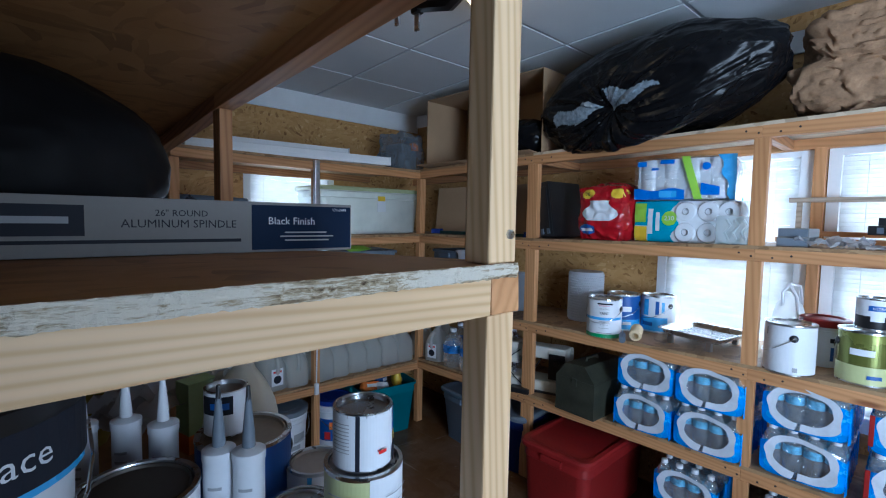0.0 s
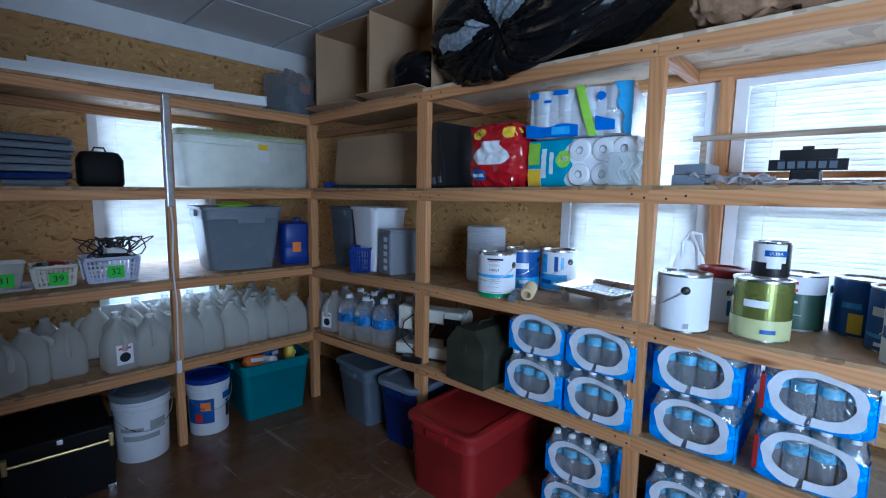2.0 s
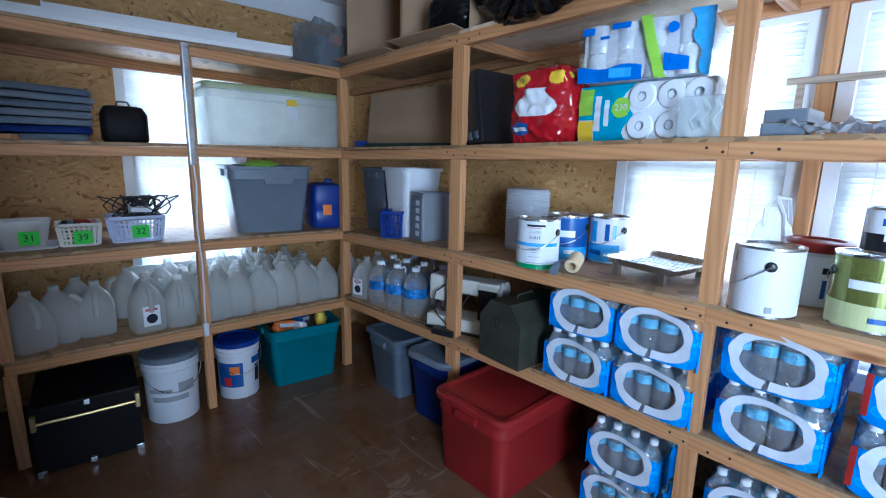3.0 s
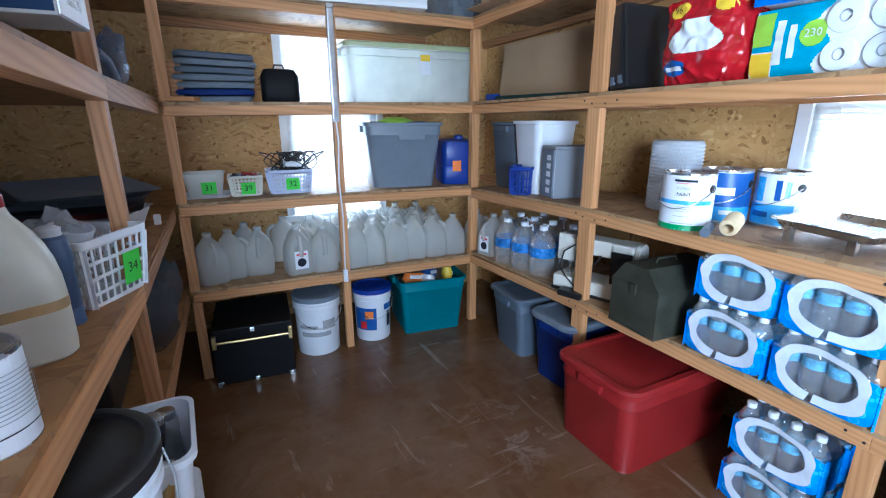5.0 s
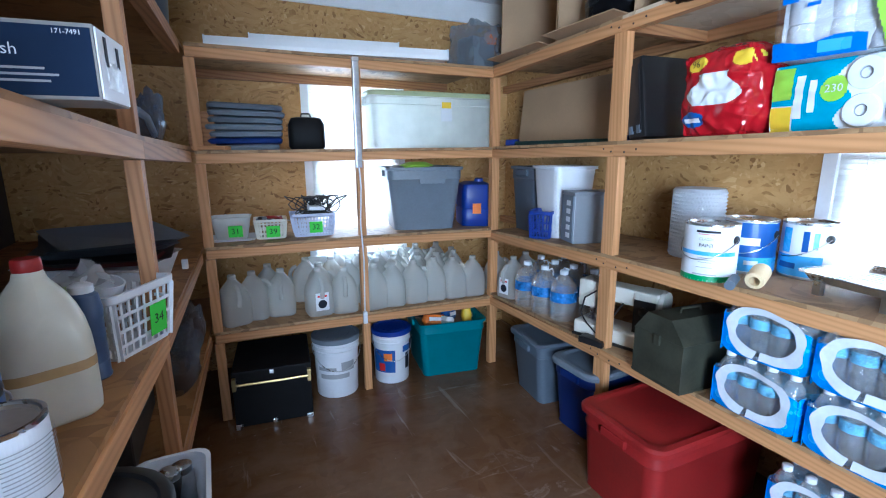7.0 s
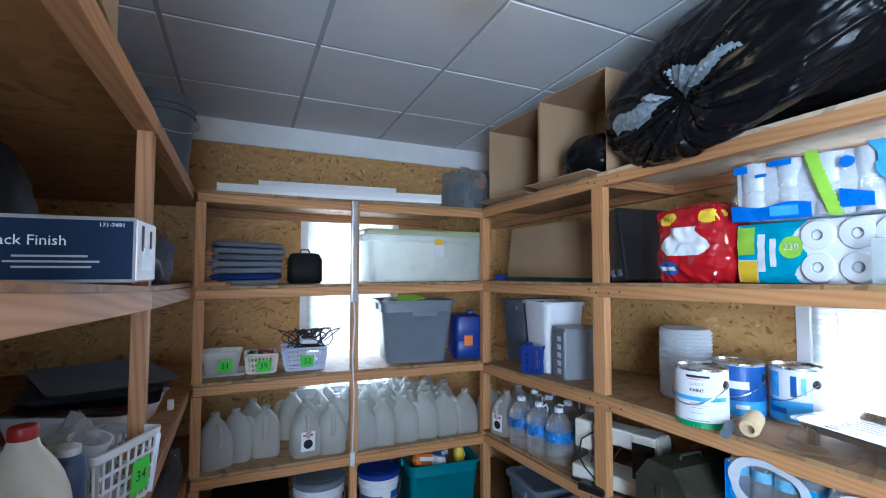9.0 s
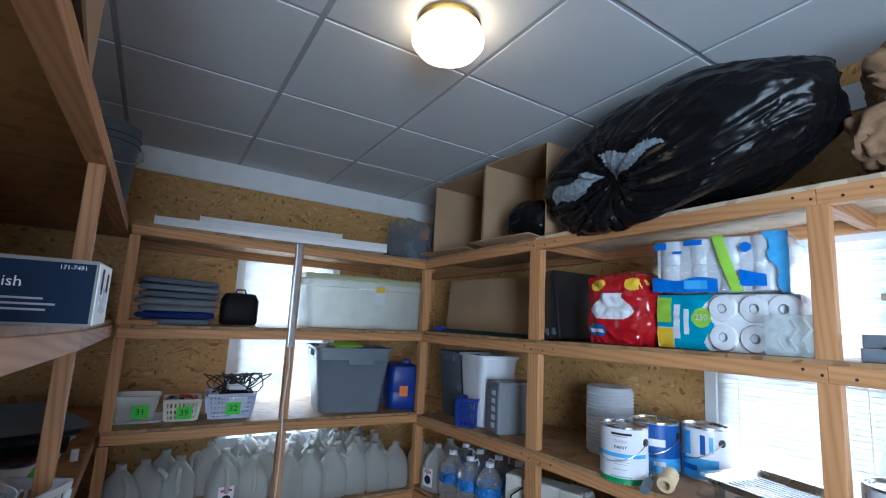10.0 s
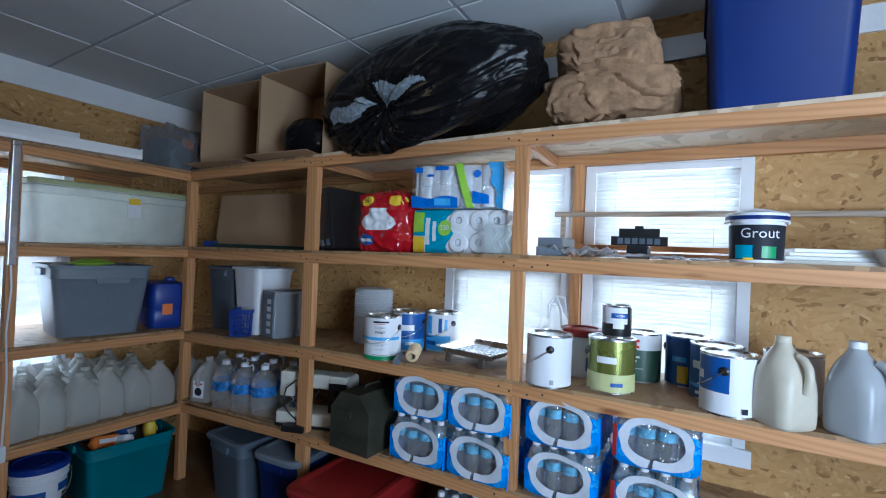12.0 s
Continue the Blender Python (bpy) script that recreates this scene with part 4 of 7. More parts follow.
def basket(label, x, y, z, rz, w, d, h, mat, note="", note_at=0.0, cols=7, rows=3, note_z=0.5):
    """A slotted plastic basket: solid base and rim, upright and level ribs."""
    b = thing("plastic_basket", label, "basket", pose(x, y, z, 0, 0, rz))
    part("base", rloft([(w * 0.84, d * 0.84, 0.012, 0.0), (w * 0.85, d * 0.85, 0.014, 0.012), (w * 0.83, d * 0.83, 0.012, 0.006)]), mat, b)
    part("rim", rloft([(w * 0.985, d * 0.985, 0.016, h * 0.86), (w + 0.012, d + 0.012, 0.018, h * 0.90), (w + 0.014, d + 0.014, 0.018, h), (w - 0.004, d - 0.004, 0.014, h), (w * 0.96, d * 0.96, 0.014, h * 0.86)], False, False), mat, b, smooth=True)
    ring = []
    for sx, sy, n, length in ((1, 0, cols, w), (0, 1, cols, d)):
        for s in (-1, 1):
            for k in range(n + 1):
                bm = bmesh.new()
                u = (k / n - 0.5)
                wd = 0.0035 if 0 < k < n else 0.008
                for (z0, f0), (z1, f1) in zip(((0.004, 0.84), (h * 0.45, 0.91)), ((h * 0.45, 0.91), (h * 0.88, 0.975))):
                    pts = []
                    for zz, f in ((z0, f0), (z1, f1)):
                        if sx:
                            pts += [(u * w * f - wd, s * d / 2 * f, zz), (u * w * f + wd, s * d / 2 * f, zz), (u * w * f + wd, s * (d / 2 * f - 0.0025), zz), (u * w * f - wd, s * (d / 2 * f - 0.0025), zz)]
                        else:
                            pts += [(s * w / 2 * f, u * d * f - wd, zz), (s * w / 2 * f, u * d * f + wd, zz), (s * (w / 2 * f - 0.0025), u * d * f + wd, zz), (s * (w / 2 * f - 0.0025), u * d * f - wd, zz)]
                    loft(bm, [pts[:4], pts[4:]])
                part("upright", bm, mat, b)
            for k in range(1, rows):
                bm = bmesh.new()
                q = k / rows
                f = 0.84 + 0.135 * q
                if sx:
                    box(bm, -w / 2 * f, w / 2 * f, min(s * d / 2 * f, s * (d / 2 * f - 0.0025)), max(s * d / 2 * f, s * (d / 2 * f - 0.0025)), h * 0.88 * q - 0.004, h * 0.88 * q + 0.004)
                else:
                    box(bm, min(s * w / 2 * f, s * (w / 2 * f - 0.0025)), max(s * w / 2 * f, s * (w / 2 * f - 0.0025)), -d / 2 * f, d / 2 * f, h * 0.88 * q - 0.004, h * 0.88 * q + 0.004)
                part("crossbar", bm, mat, b)
    if note:
        nn = part("note", B(-0.034, 0.034, -0.001, 0.0, -0.03, 0.03), GREEN_NOTE, b, "bright green paper number note", m=pose(note_at, -d / 2 * 0.955 - 0.006, h * note_z, 4, 0, 0))
        letters(note, 0.042, INK, nn, facing(0, -0.0022, 0, 0))
    return b


LILAC_P = colour("lilac_plastic", (0.52, 0.56, 0.72), 0.35, var=0.07)
CREAM_P = colour("cream_plastic", (0.70, 0.67, 0.58), 0.35, var=0.07)
zb = nz_("bask", 1.2)
basket("lilac slotted basket heaped with black cables", 1.335, 3.125, zb, -4, 0.225, 0.17, 0.125, LILAC_P, "32", 0.01, 12, 5, 0.42)
basket("cream slotted basket holding odds and ends", 1.115, 3.13, zb, -4, 0.155, 0.15, 0.105, CREAM_P, "39", 0.01, 8, 3, 0.40)
tray_ = thing("clear_container", "clear plastic food box on a white tray", "container", pose(0.925, 3.16, zb, 0, 0, -4))
part("tray", rloft([(0.22, 0.17, 0.03, 0.0), (0.24, 0.19, 0.03, 0.014), (0.23, 0.18, 0.03, 0.014), (0.2, 0.15, 0.03, 0.005)]), WHITE_P, tray_, smooth=True)
part("box", rloft([(0.15, 0.12, 0.02, 0.008), (0.19, 0.15, 0.03, 0.12), (0.20, 0.16, 0.03, 0.122), (0.185, 0.145, 0.03, 0.124), (0.14, 0.11, 0.02, 0.014)]), CLEAR_P, tray_, "clear plastic box", True)
nn = part("note", B(-0.034, 0.034, -0.001, 0.0, -0.03, 0.03), GREEN_NOTE, tray_, "bright green paper number note", m=pose(0.02, -0.084, 0.052, 8, 0, 0))
letters("31", 0.042, INK, nn, facing(0, -0.0022, 0, 0))


def cable(x, y, z, spread, seed, loops=3, mat=BLACK, r=0.0033, label="tangled black power cable"):
    rn = random.Random(seed)
    c = thing("cable", label, "cable", pose(x, y, z))
    pts, a = [], rn.uniform(0, 6)
    for k in range(loops * 14):
        a += 0.45 + rn.uniform(-0.1, 0.1)
        rad = spread * (0.45 + 0.5 * math.sin(k * 0.37 + seed))
        pts.append((rad * math.cos(a) * 1.1, rad * math.sin(a) * 0.7, 0.012 + 0.048 * (1 + math.sin(k * 0.53 + seed)) + 0.015 * rn.random()))
    part("cord", tube(pts, r, 6), mat, c, smooth=True)
    part("plug", B(-0.02, 0.03, -0.014, 0.014, 0.0, 0.026, bevel=0.004), mat, c)
    return c


for k in range(6):
    cable(1.335 + (k - 1.5) * 0.025, 3.115, zb + 0.098, 0.105, k + 2, 3)
strip = thing("power_adapter", "white power adapter on top of the cables", "adapter", pose(1.35, 3.08, zb + 0.142, 8, 4, 10))
part("body", B(-0.045, 0.045, -0.02, 0.02, 0, 0.022, bevel=0.005), WHITE_P, strip)
for k, (mat, dx) in enumerate(((RED_P, 0.03), (BLACK, -0.02), (RED_P, 0.055), (GREY_P, -0.05))):
    o = thing("hand_tool", "small hand tool lying in the basket", "tool", pose(1.115 + dx, 3.13, zb + 0.10, 0, 12, 40 * k))
    part("grip", tube([(-0.05, 0, 0), (0, 0, 0.006), (0.03, 0, 0.0)], 0.008, 8), mat, o, smooth=True)
    part("shaft", tube([(0.03, 0, 0), (0.07, 0, 0.0)], 0.003, 6), STEEL, o, smooth=True)

gt = tote("open grey plastic tote full of folded things", 2.005, 3.19, nz_("bask", 2.0), -10, 0.45, 0.38, 0.37, GREY_P, taper=0.80)
part("handle_panel", rloft([(0.15, 0.012, 0.005, 0.0), (0.17, 0.016, 0.006, 0.045), (0.17, 0.016, 0.006, 0.07)]), GREY_P, gt, m=pose(0.04, -0.182, 0.275, -6, 0, 0))
part("filling", rloft([(0.34, 0.29, 0.03, 0.014), (0.41, 0.34, 0.03, 0.33), (0.30, 0.24, 0.03, 0.375)]), SLATE_P, gt, "dark folded contents")
sc = thing("plastic_bag", "crumpled green and grey plastic bag in the tote", "bag", pose(1.96, 3.12, nz_("bask", 2.0) + 0.355))
part("body", rloft([(0.16, 0.10, 0.03, 0), (0.2, 0.12, 0.04, 0.025), (0.1, 0.07, 0.03, 0.045)]), LIME, sc, smooth=True)
bj = thing("fuel_can", "blue plastic water can with an orange sticker", "container", pose(2.375, 3.16, nz_("bask", 2.37), 0, 0, -16))
part("body", rloft([(0.185, 0.24, 0.03, 0), (0.2, 0.255, 0.035, 0.012), (0.2, 0.255, 0.035, 0.10), (0.19, 0.245, 0.035, 0.112), (0.2, 0.255, 0.035, 0.124), (0.2, 0.255, 0.035, 0.225), (0.18, 0.235, 0.04, 0.262), (0.12, 0.16, 0.04, 0.275)]), BLUE_P, bj, smooth=True)
part("cap", lathe([(0.028, 0.27), (0.028, 0.292), (0.02, 0.298)], 18, ox=0.03), BLUE_P, bj, smooth=True)
part("sticker", B(-0.036, 0.018, -0.1295, -0.1285, 0.082, 0.146), ORANGE_NOTE, bj, "square orange sticker")

# tub shelf of the end rack
zt = nz_("tub", 1.0)
for k, (mat, w) in enumerate(((GREY_P, 0.33), (NAVY_P, 0.35), (GREY_P, 0.34), (GREY_P, 0.355), (SLATE_P, 0.34), (GREY_P, 0.35), (SLATE_P, 0.34))):
    z = zt + k * 0.033
    l = thing("tote_lid", "stacked plastic tote lid, slightly bowed", "lid", pose(1.035 + 0.004 * (k % 3), 3.25, z, 0, -1.5 + 0.5 * k, -6 + 1.2 * k), group="stack of tote lids")
    part("panel", rloft([(w, 0.42, 0.04, 0.0), (w + 0.01, 0.43, 0.04, 0.016), (w - 0.004, 0.416, 0.04, 0.026), (w - 0.06, 0.36, 0.04, 0.028), (w - 0.08, 0.34, 0.04, 0.022)]), mat, l, smooth=True)
bl = thing("wood_board", "small brown wooden panel standing on the shelf", "board", pose(0.832, 3.06, zt, -6, 0, -6))
part("panel", B(-0.06, 0.06, 0.0, 0.016, 0.0, 0.185, bevel=0.002), PINE_RED, bl)
offcut = thing("wood_offcut", "short flat offcut of timber", "board", pose(0.80, 3.0, zt, 0, 0, -20))
part("plank", B(0, 0.15, -0.04, 0.04, 0.0, 0.02, bevel=0.003), PINE, offcut)
bc = thing("carry_case", "small black zipped case with a handle", "case", pose(1.355, 3.27, zt, 0, 0, -5))
part("body", rloft([(0.17, 0.10, 0.02, 0.0), (0.195, 0.12, 0.03, 0.02), (0.195, 0.12, 0.03, 0.14), (0.16, 0.09, 0.03, 0.175), (0.12, 0.06, 0.02, 0.18)]), BLACK_VINYL, bc, smooth=True)
part("handle", tube([(-0.03, 0, 0.175), (-0.02, 0, 0.20), (0.02, 0, 0.20), (0.03, 0, 0.175)], 0.005, 6), BLACK, bc, smooth=True)
ct = tote("long clear plastic tote with a pale green lid", 2.10, 3.30, nz_("tub", 2.0), -3, 0.80, 0.40, 0.325, CLEAR_P, GREEN_LID, 0.93, lid_label="pale green lid")
part("label", B(-0.035, 0.035, -0.2085, -0.2065, 0.15, 0.265), PAPER, ct, "printed sticker", m=pose(0.06, 0.0, 0, -1.5))
part("print", B(-0.03, 0.03, -0.2095, -0.2080, 0.225, 0.26), YELLOW, ct, m=pose(0.06, 0.0, 0, -1.5))

# top of the end rack
zt = nz_("top", 1.4)
for nm, a, b, w, h, z in (("strip_light", (0.89, 3.075), (2.06, 2.925), 0.115, 0.052, zt), ("strip_light", (1.09, 3.15), (1.83, 3.055), 0.11, 0.042, zt + 0.053)):
    d = Vector((b[0] - a[0], b[1] - a[1], 0))
    sl = thing(nm, "white strip light housing lying on the top shelf", "light fixture", pose(a[0], a[1], z, 0, 0, math.degrees(math.atan2(d.y, d.x))))
    part("housing", loft(bmesh.new(), [[(u, -w / 2, 0), (u, w / 2, 0), (u, w / 2, h * 0.4), (u, w * 0.4, h), (u, -w * 0.4, h), (u, -w / 2, h * 0.4)] for u in (0, d.length)]), WHITE, sl)
    for u in (0.0, d.length):
        part("end_cap", B(u - 0.003, u + 0.003, -w / 2 - 0.002, w / 2 + 0.002, -0.0005, h + 0.002, bevel=0.001), VINYL, sl)
cb = thing("plastic_bag", "clear plastic bag of odds and ends in the corner", "bag", pose(2.40, 3.20, 1.852, 0, 0, 12))
bm = box(bmesh.new(), -0.125, 0.125, -0.13, 0.13, 0.0, 0.27)
bmesh.ops.subdivide_edges(bm, edges=bm.edges[:], cuts=12, use_grid_fill=True)
for v in bm.verts:
    n = 1 + 0.10 * noise.noise(v.co * 14) + 0.08 * noise.noise(v.co * 37)
    v.co.x, v.co.y = v.co.x * n * (1 - 0.5 * v.co.z), v.co.y * n * (1 - 0.5 * v.co.z)
    v.co.z = max(0, v.co.z * (1 + 0.12 * noise.noise(v.co * 20)))
part("wrap", bm, milky("hazy_bag", (0.34, 0.38, 0.42), 0.3, 0.12, 0.5), cb, smooth=True)
part("filling", B(-0.09, 0.09, -0.08, 0.08, 0.004, 0.20, bevel=0.02), GREY_P, cb)
part("filling", B(0.02, 0.085, -0.10, -0.06, 0.16, 0.215, bevel=0.008), ORANGE_NOTE, cb)
# metal strip and cord on the middle post
cd = thing("power_strip", "long metal power strip on the post, white cord", "power strip", pose(1.563, NY - 0.016, 1.29))
part("housing", B(-0.016, 0.016, -0.013, 0.013, 0.0, 0.53, bevel=0.004), GALV, cd)
part("end_cap", B(-0.017, 0.017, -0.014, 0.014, 0.53, 0.55, bevel=0.003), STEEL, cd)
part("cord", tube([(0, 0, 0.0), (0.006, 0.0, -0.1), (-0.004, 0.002, -0.3), (0.006, 0.0, -0.5), (0.0, 0.0, -0.80)], 0.004, 6), WHITE_P, cd, smooth=True)
part("switch", B(-0.012, 0.012, -0.012, 0.008, -0.87, -0.80, bevel=0.004), WHITE_P, cd)

# ---- things on the window rack ----
# floor
tote("lidded red plastic tote standing on the floor", 2.49, 1.645, 0, 0, 0.66, 0.385, 0.37, RED_P, RED_P, 0.93, r=0.06)
tote("lidded blue plastic tote with a grey lid", 2.60, 2.13, 0, 2, 0.50, 0.30, 0.36, NAVY_P, GREY_P, 0.88, r=0.07, lid_label="grey lid")
tote("lidded slate grey plastic tote", 2.62, 2.50, 0, -6, 0.52, 0.32, 0.36, SLATE_P, SLATE_P, 0.86)


BOTTLE_BLUE = plain("bottle_label", (0.20, 0.50, 0.84), 0.3, var=0.7, scale=45, grain=160, bumps=0.1)


def bottle_mesh():
    r = 0.0315
    return lathe([(r * 0.8, 0), (r * 0.97, 0.006), (r, 0.02), (r * 0.94, 0.032), (r, 0.044), (r * 0.94, 0.056), (r, 0.068), (r * 0.94, 0.08), (r, 0.09), (r, 0.13), (r * 0.9, 0.148), (r * 0.6, 0.168), (0.0125, 0.178), (0.0125, 0.186)], 14)


def water_pack(x, y, z, rz=0.0):
    """Six by four bottles in shrink film: blue printed sides with a white-edged oval opening."""
    p = thing("water_pack", "shrink-wrapped blue and clear pack of bottled water", "water pack", pose(x, y, z, 0, 0, rz), "packs of bottled water")
    L, W, Hh = 0.40, 0.268, 0.183
    bot = cap = lab = None
    for i in range(6):
        for j in range(4):
            m = pose(-L / 2 + 0.035 + i * 0.066, -W / 2 + 0.035 + j * 0.066, 0.003)
            if bot is None:
                bot = part("bottle", bottle_mesh(), WATER, p, "clear bottle", True, m)
                lab = part("label", lathe([(0.0322, 0.102), (0.0322, 0.134)], 14, False, False), BOTTLE_BLUE, bot, "blue label", True)
                cap = part("cap", lathe([(0.0148, 0.178), (0.0148, 0.194), (0.012, 0.196)], 12), WHITE_P, bot, smooth=True)
            else:
                o = again(bot, m, p)
                again(lab, Matrix.Identity(4), o)
                again(cap, Matrix.Identity(4), o)
    for s in (-1, 1):
        n = 48
        out, mid, inn = [], [], []
        for k in range(n):
            a = 2 * math.pi * (k + 0.5) / n - math.pi / 2
            ca, sa = math.cos(a), math.sin(a)
            sup = (abs(ca) ** 6 + abs(sa) ** 6) ** (-1 / 6)
            oz = 0.080 + 0.077 * sa * sup
            out.append((s * (L / 2 - 0.004), W / 2 * ca * sup, oz))
            soft_ = (abs(ca) ** 2.7 + abs(sa) ** 2.7) ** (-1 / 2.7)
            wob = 1 + 0.035 * math.sin(2 * a + s) + 0.022 * math.sin(5 * a + 1) + 0.012 * math.sin(9 * a)
            mid.append((s * (L / 2 + 0.005 + 0.003 * math.sin(4 * a)), 0.117 * ca * wob * soft_, 0.093 + 0.080 * sa * wob * soft_))
            inn.append((s * (L / 2 + 0.002), 0.084 * ca * soft_ * (2 - wob), 0.097 + 0.057 * sa * soft_ * wob))
        blue, clear, ring = bmesh.new(), bmesh.new(), bmesh.new()
        for k in range(n):
            j = (k + 1) % n
            target = blue if (out[k][2] + out[j][2]) / 2 < 0.132 and not 0.98 < abs(k - n / 2 + 0.5) / (n / 2) else clear
            target.faces.new([target.verts.new(q) for q in (out[k], out[j], mid[j], mid[k])])
            if k:
                ring.faces.new([ring.verts.new(q) for q in (mid[k], mid[j], inn[j], inn[k])])
        clear.faces.new([clear.verts.new(q) for q in inn])
        for q in (blue, clear, ring):
            bmesh.ops.remove_doubles(q, verts=q.verts[:], dist=0.0004)
        part("printed_film", blue, PACK_BLUE, p, "blue printed film", True)
        part("film_edge", ring, FILM_EDGE, p, "white film edge round the opening", True)
        o = part("clear_film", clear, FILM, p, "clear film over the opening", True)
        o.visible_shadow = False
    for s in (-1, 1):
        rows = []
        for zz in (0.004, 0.03, 0.07, 0.11, 0.132):
            row = []
            for k in range(49):
                x_ = -L / 2 + L * k / 48
                bulge = abs(math.cos(math.pi * (x_ + L / 2 - 0.035) / 0.066))
                row.append((x_, s * (W / 2 - 0.004 + 0.007 * bulge ** 0.7), zz + (0.007 * math.sin(k * 0.55) + 0.004 * math.sin(k * 1.3) if zz > 0.12 else 0)))
            rows.append(row)
        part("printed_film", loft(bmesh.new(), rows, False, False, False), PACK_BLUE, p, "blue printed film", True)
    rows = []
    nx, ny = 36, 24
    for i in range(nx + 1):
        row = []
        for j in range(ny + 1):
            x_, y_ = -L / 2 + L * i / nx, -W / 2 + W * j / ny
            dx = (x_ + L / 2 - 0.035 + 0.033) % 0.066 - 0.033
            dy = (y_ + W / 2 - 0.035 + 0.033) % 0.066 - 0.033
            rim = min(1.0, 8 * min(i / nx, 1 - i / nx, j / ny, 1 - j / ny))
            row.append((x_, y_, 0.138 + rim * (0.022 + 0.037 * max(0.0, 1 - math.hypot(dx, dy) / 0.036)) + 0.003 * noise.noise(Vector((x_ * 40, y_ * 40, 0)))))
        rows.append(row)
    o = part("clear_film", loft(bmesh.new(), rows, False, False, False), FILM, p, "clear shrink film", True)
    o.visible_shadow = False
    return p


zj = ez("jug", 1.2)
first_pack = water_pack(2.575, 1.307, zj)
for x, y, z, rz in ((2.58, 1.300, zj + 0.198, 1.5), (2.575, 1.02, zj, -1), (2.57, 1.025, zj + 0.198, 1), (2.60, 0.70, ez("jug", 0.7), 0), (2.59, 0.695, ez("jug", 0.7) + 0.198, -1.5), (2.59, 0.385, ez("jug", 0.4), 1), (2.585, 0.38, ez("jug", 0.4) + 0.198, 0), (2.63, 1.13, 0, 0), (2.62, 1.12, 0.198, 2), (2.64, 0.70, 0, 0), (2.63, 0.70, 0.198, -1)):
    pk = copy_thing(first_pack, pose(x, y, z, 0, 0, rz))
    if 0.3 < y < 0.5:
        part("label", B(-0.209, -0.206, 0.122, 0.136, 0.03, 0.14, bevel=0.001), RED_P, pk, "red printed strip")

# jug shelf near the corner


GALLON_BLUE = plain("gallon_label", (0.05, 0.22, 0.60), 0.25, var=0.8, scale=28, grain=90, bumps=0.4)


def gallon_bottle(x, y, z, rz, first=False):
    g = thing("water_bottle", "clear gallon water bottle with a blue label", "bottle", pose(x, y, z, 0, 0, rz), "gallon water bottles")
    r = 0.07
    part("body", lathe([(r * 0.85, 0), (r, 0.01), (r * 0.94, 0.025), (r, 0.04), (r * 0.94, 0.055), (r, 0.07), (r * 0.94, 0.085), (r, 0.10), (r, 0.16), (r * 0.9, 0.19), (r * 0.55, 0.225), (0.02, 0.24), (0.02, 0.25)], 20), WATER, g, smooth=True)
    part("label", lathe([(r + 0.001, 0.105), (r + 0.001, 0.158)], 20, False, False), GALLON_BLUE, g, "blue label", True)
    part("cap", lathe([(0.022, 0.245), (0.022, 0.265), (0.018, 0.268)], 16), WHITE_P, g, smooth=True)
    part("handle", tube([(0.02, 0, 0.235), (0.05, 0, 0.245), (0.06, 0, 0.225), (0.055, 0, 0.20)], 0.005, 6), WHITE_P, g, smooth=True)
    return g


gb = gallon_bottle(2.46, 2.66, ez("jug", 2.66), 30)
for k, (x, y) in enumerate(((2.47, 2.51), (2.485, 2.365), (2.61, 2.60), (2.62, 2.45), (2.76, 2.70), (2.77, 2.54), (2.63, 2.76), (2.63, 2.30), (2.77, 2.38))):
    copy_thing(gb, pose(x, y, ez("jug", y), 0, 0, 47 * k))
jug("water-filled gallon jug with a printed label", 2.475, 2.84, ez("jug", 2.84), -75, sticker=True, group="water jugs")
copy_thing(proto, pose(2.64, 2.93, ez("jug", 2.93), 0, 0, 20))
copy_thing(proto, pose(2.48, 3.03, ez("jug", 2.95), 0, 0, 80))

SEW = colour("cream_enamel", (0.66, 0.64, 0.56), 0.3, var=0.06)
sm = thing("sewing_machine", "cream and black sewing machine with its cord", "sewing machine", pose(2.51, 1.995, ez("jug", 2.0), 0, 0, -72))
part("bed", B(-0.19, 0.19, -0.075, 0.075, 0.012, 0.075, bevel=0.010), SEW, sm)
part("base", B(-0.195, 0.195, -0.08, 0.08, 0.0, 0.012, bevel=0.003), BLACK, sm)
part("column", B(0.085, 0.185, -0.06, 0.06, 0.075, 0.27, bevel=0.012), SEW, sm)
part("panel", B(0.088, 0.182, -0.0625, -0.0595, 0.085, 0.235, bevel=0.001), BLACK, sm, "black control panel")
part("arm", B(-0.10, 0.09, -0.05, 0.05, 0.195, 0.27, bevel=0.012), SEW, sm)
part("head", B(-0.185, -0.095, -0.055, 0.055, 0.145, 0.275, bevel=0.012), SEW, sm)
part("needle_bar", lathe([(0.008, 0.085), (0.008, 0.146)], 10, ox=-0.14), STEEL, sm, smooth=True)
part("presser_foot", B(-0.152, -0.128, -0.016, 0.010, 0.076, 0.086), STEEL, sm)
part("knob", lathe([(0.019, 0.0), (0.019, 0.016), (0.012, 0.019)], 20), BLACK, sm, smooth=True, m=pose(0.135, -0.0625, 0.19, 90, 0, 0))
part("hand_wheel", lathe([(0.05, 0.0), (0.052, 0.004), (0.052, 0.02), (0.02, 0.026)], 24), SEW, sm, smooth=True, m=pose(0.186, 0, 0.225, 0, 90, 0))
part("cord", tube([(0.05, -0.08, 0.21), (0.0, -0.095, 0.12), (-0.05, -0.092, 0.03), (-0.11, -0.10, 0.085), (-0.15, -0.085, 0.12), (-0.13, -0.09, 0.2), (-0.08, -0.075, 0.24)], 0.004, 6), BLACK, sm, smooth=True)
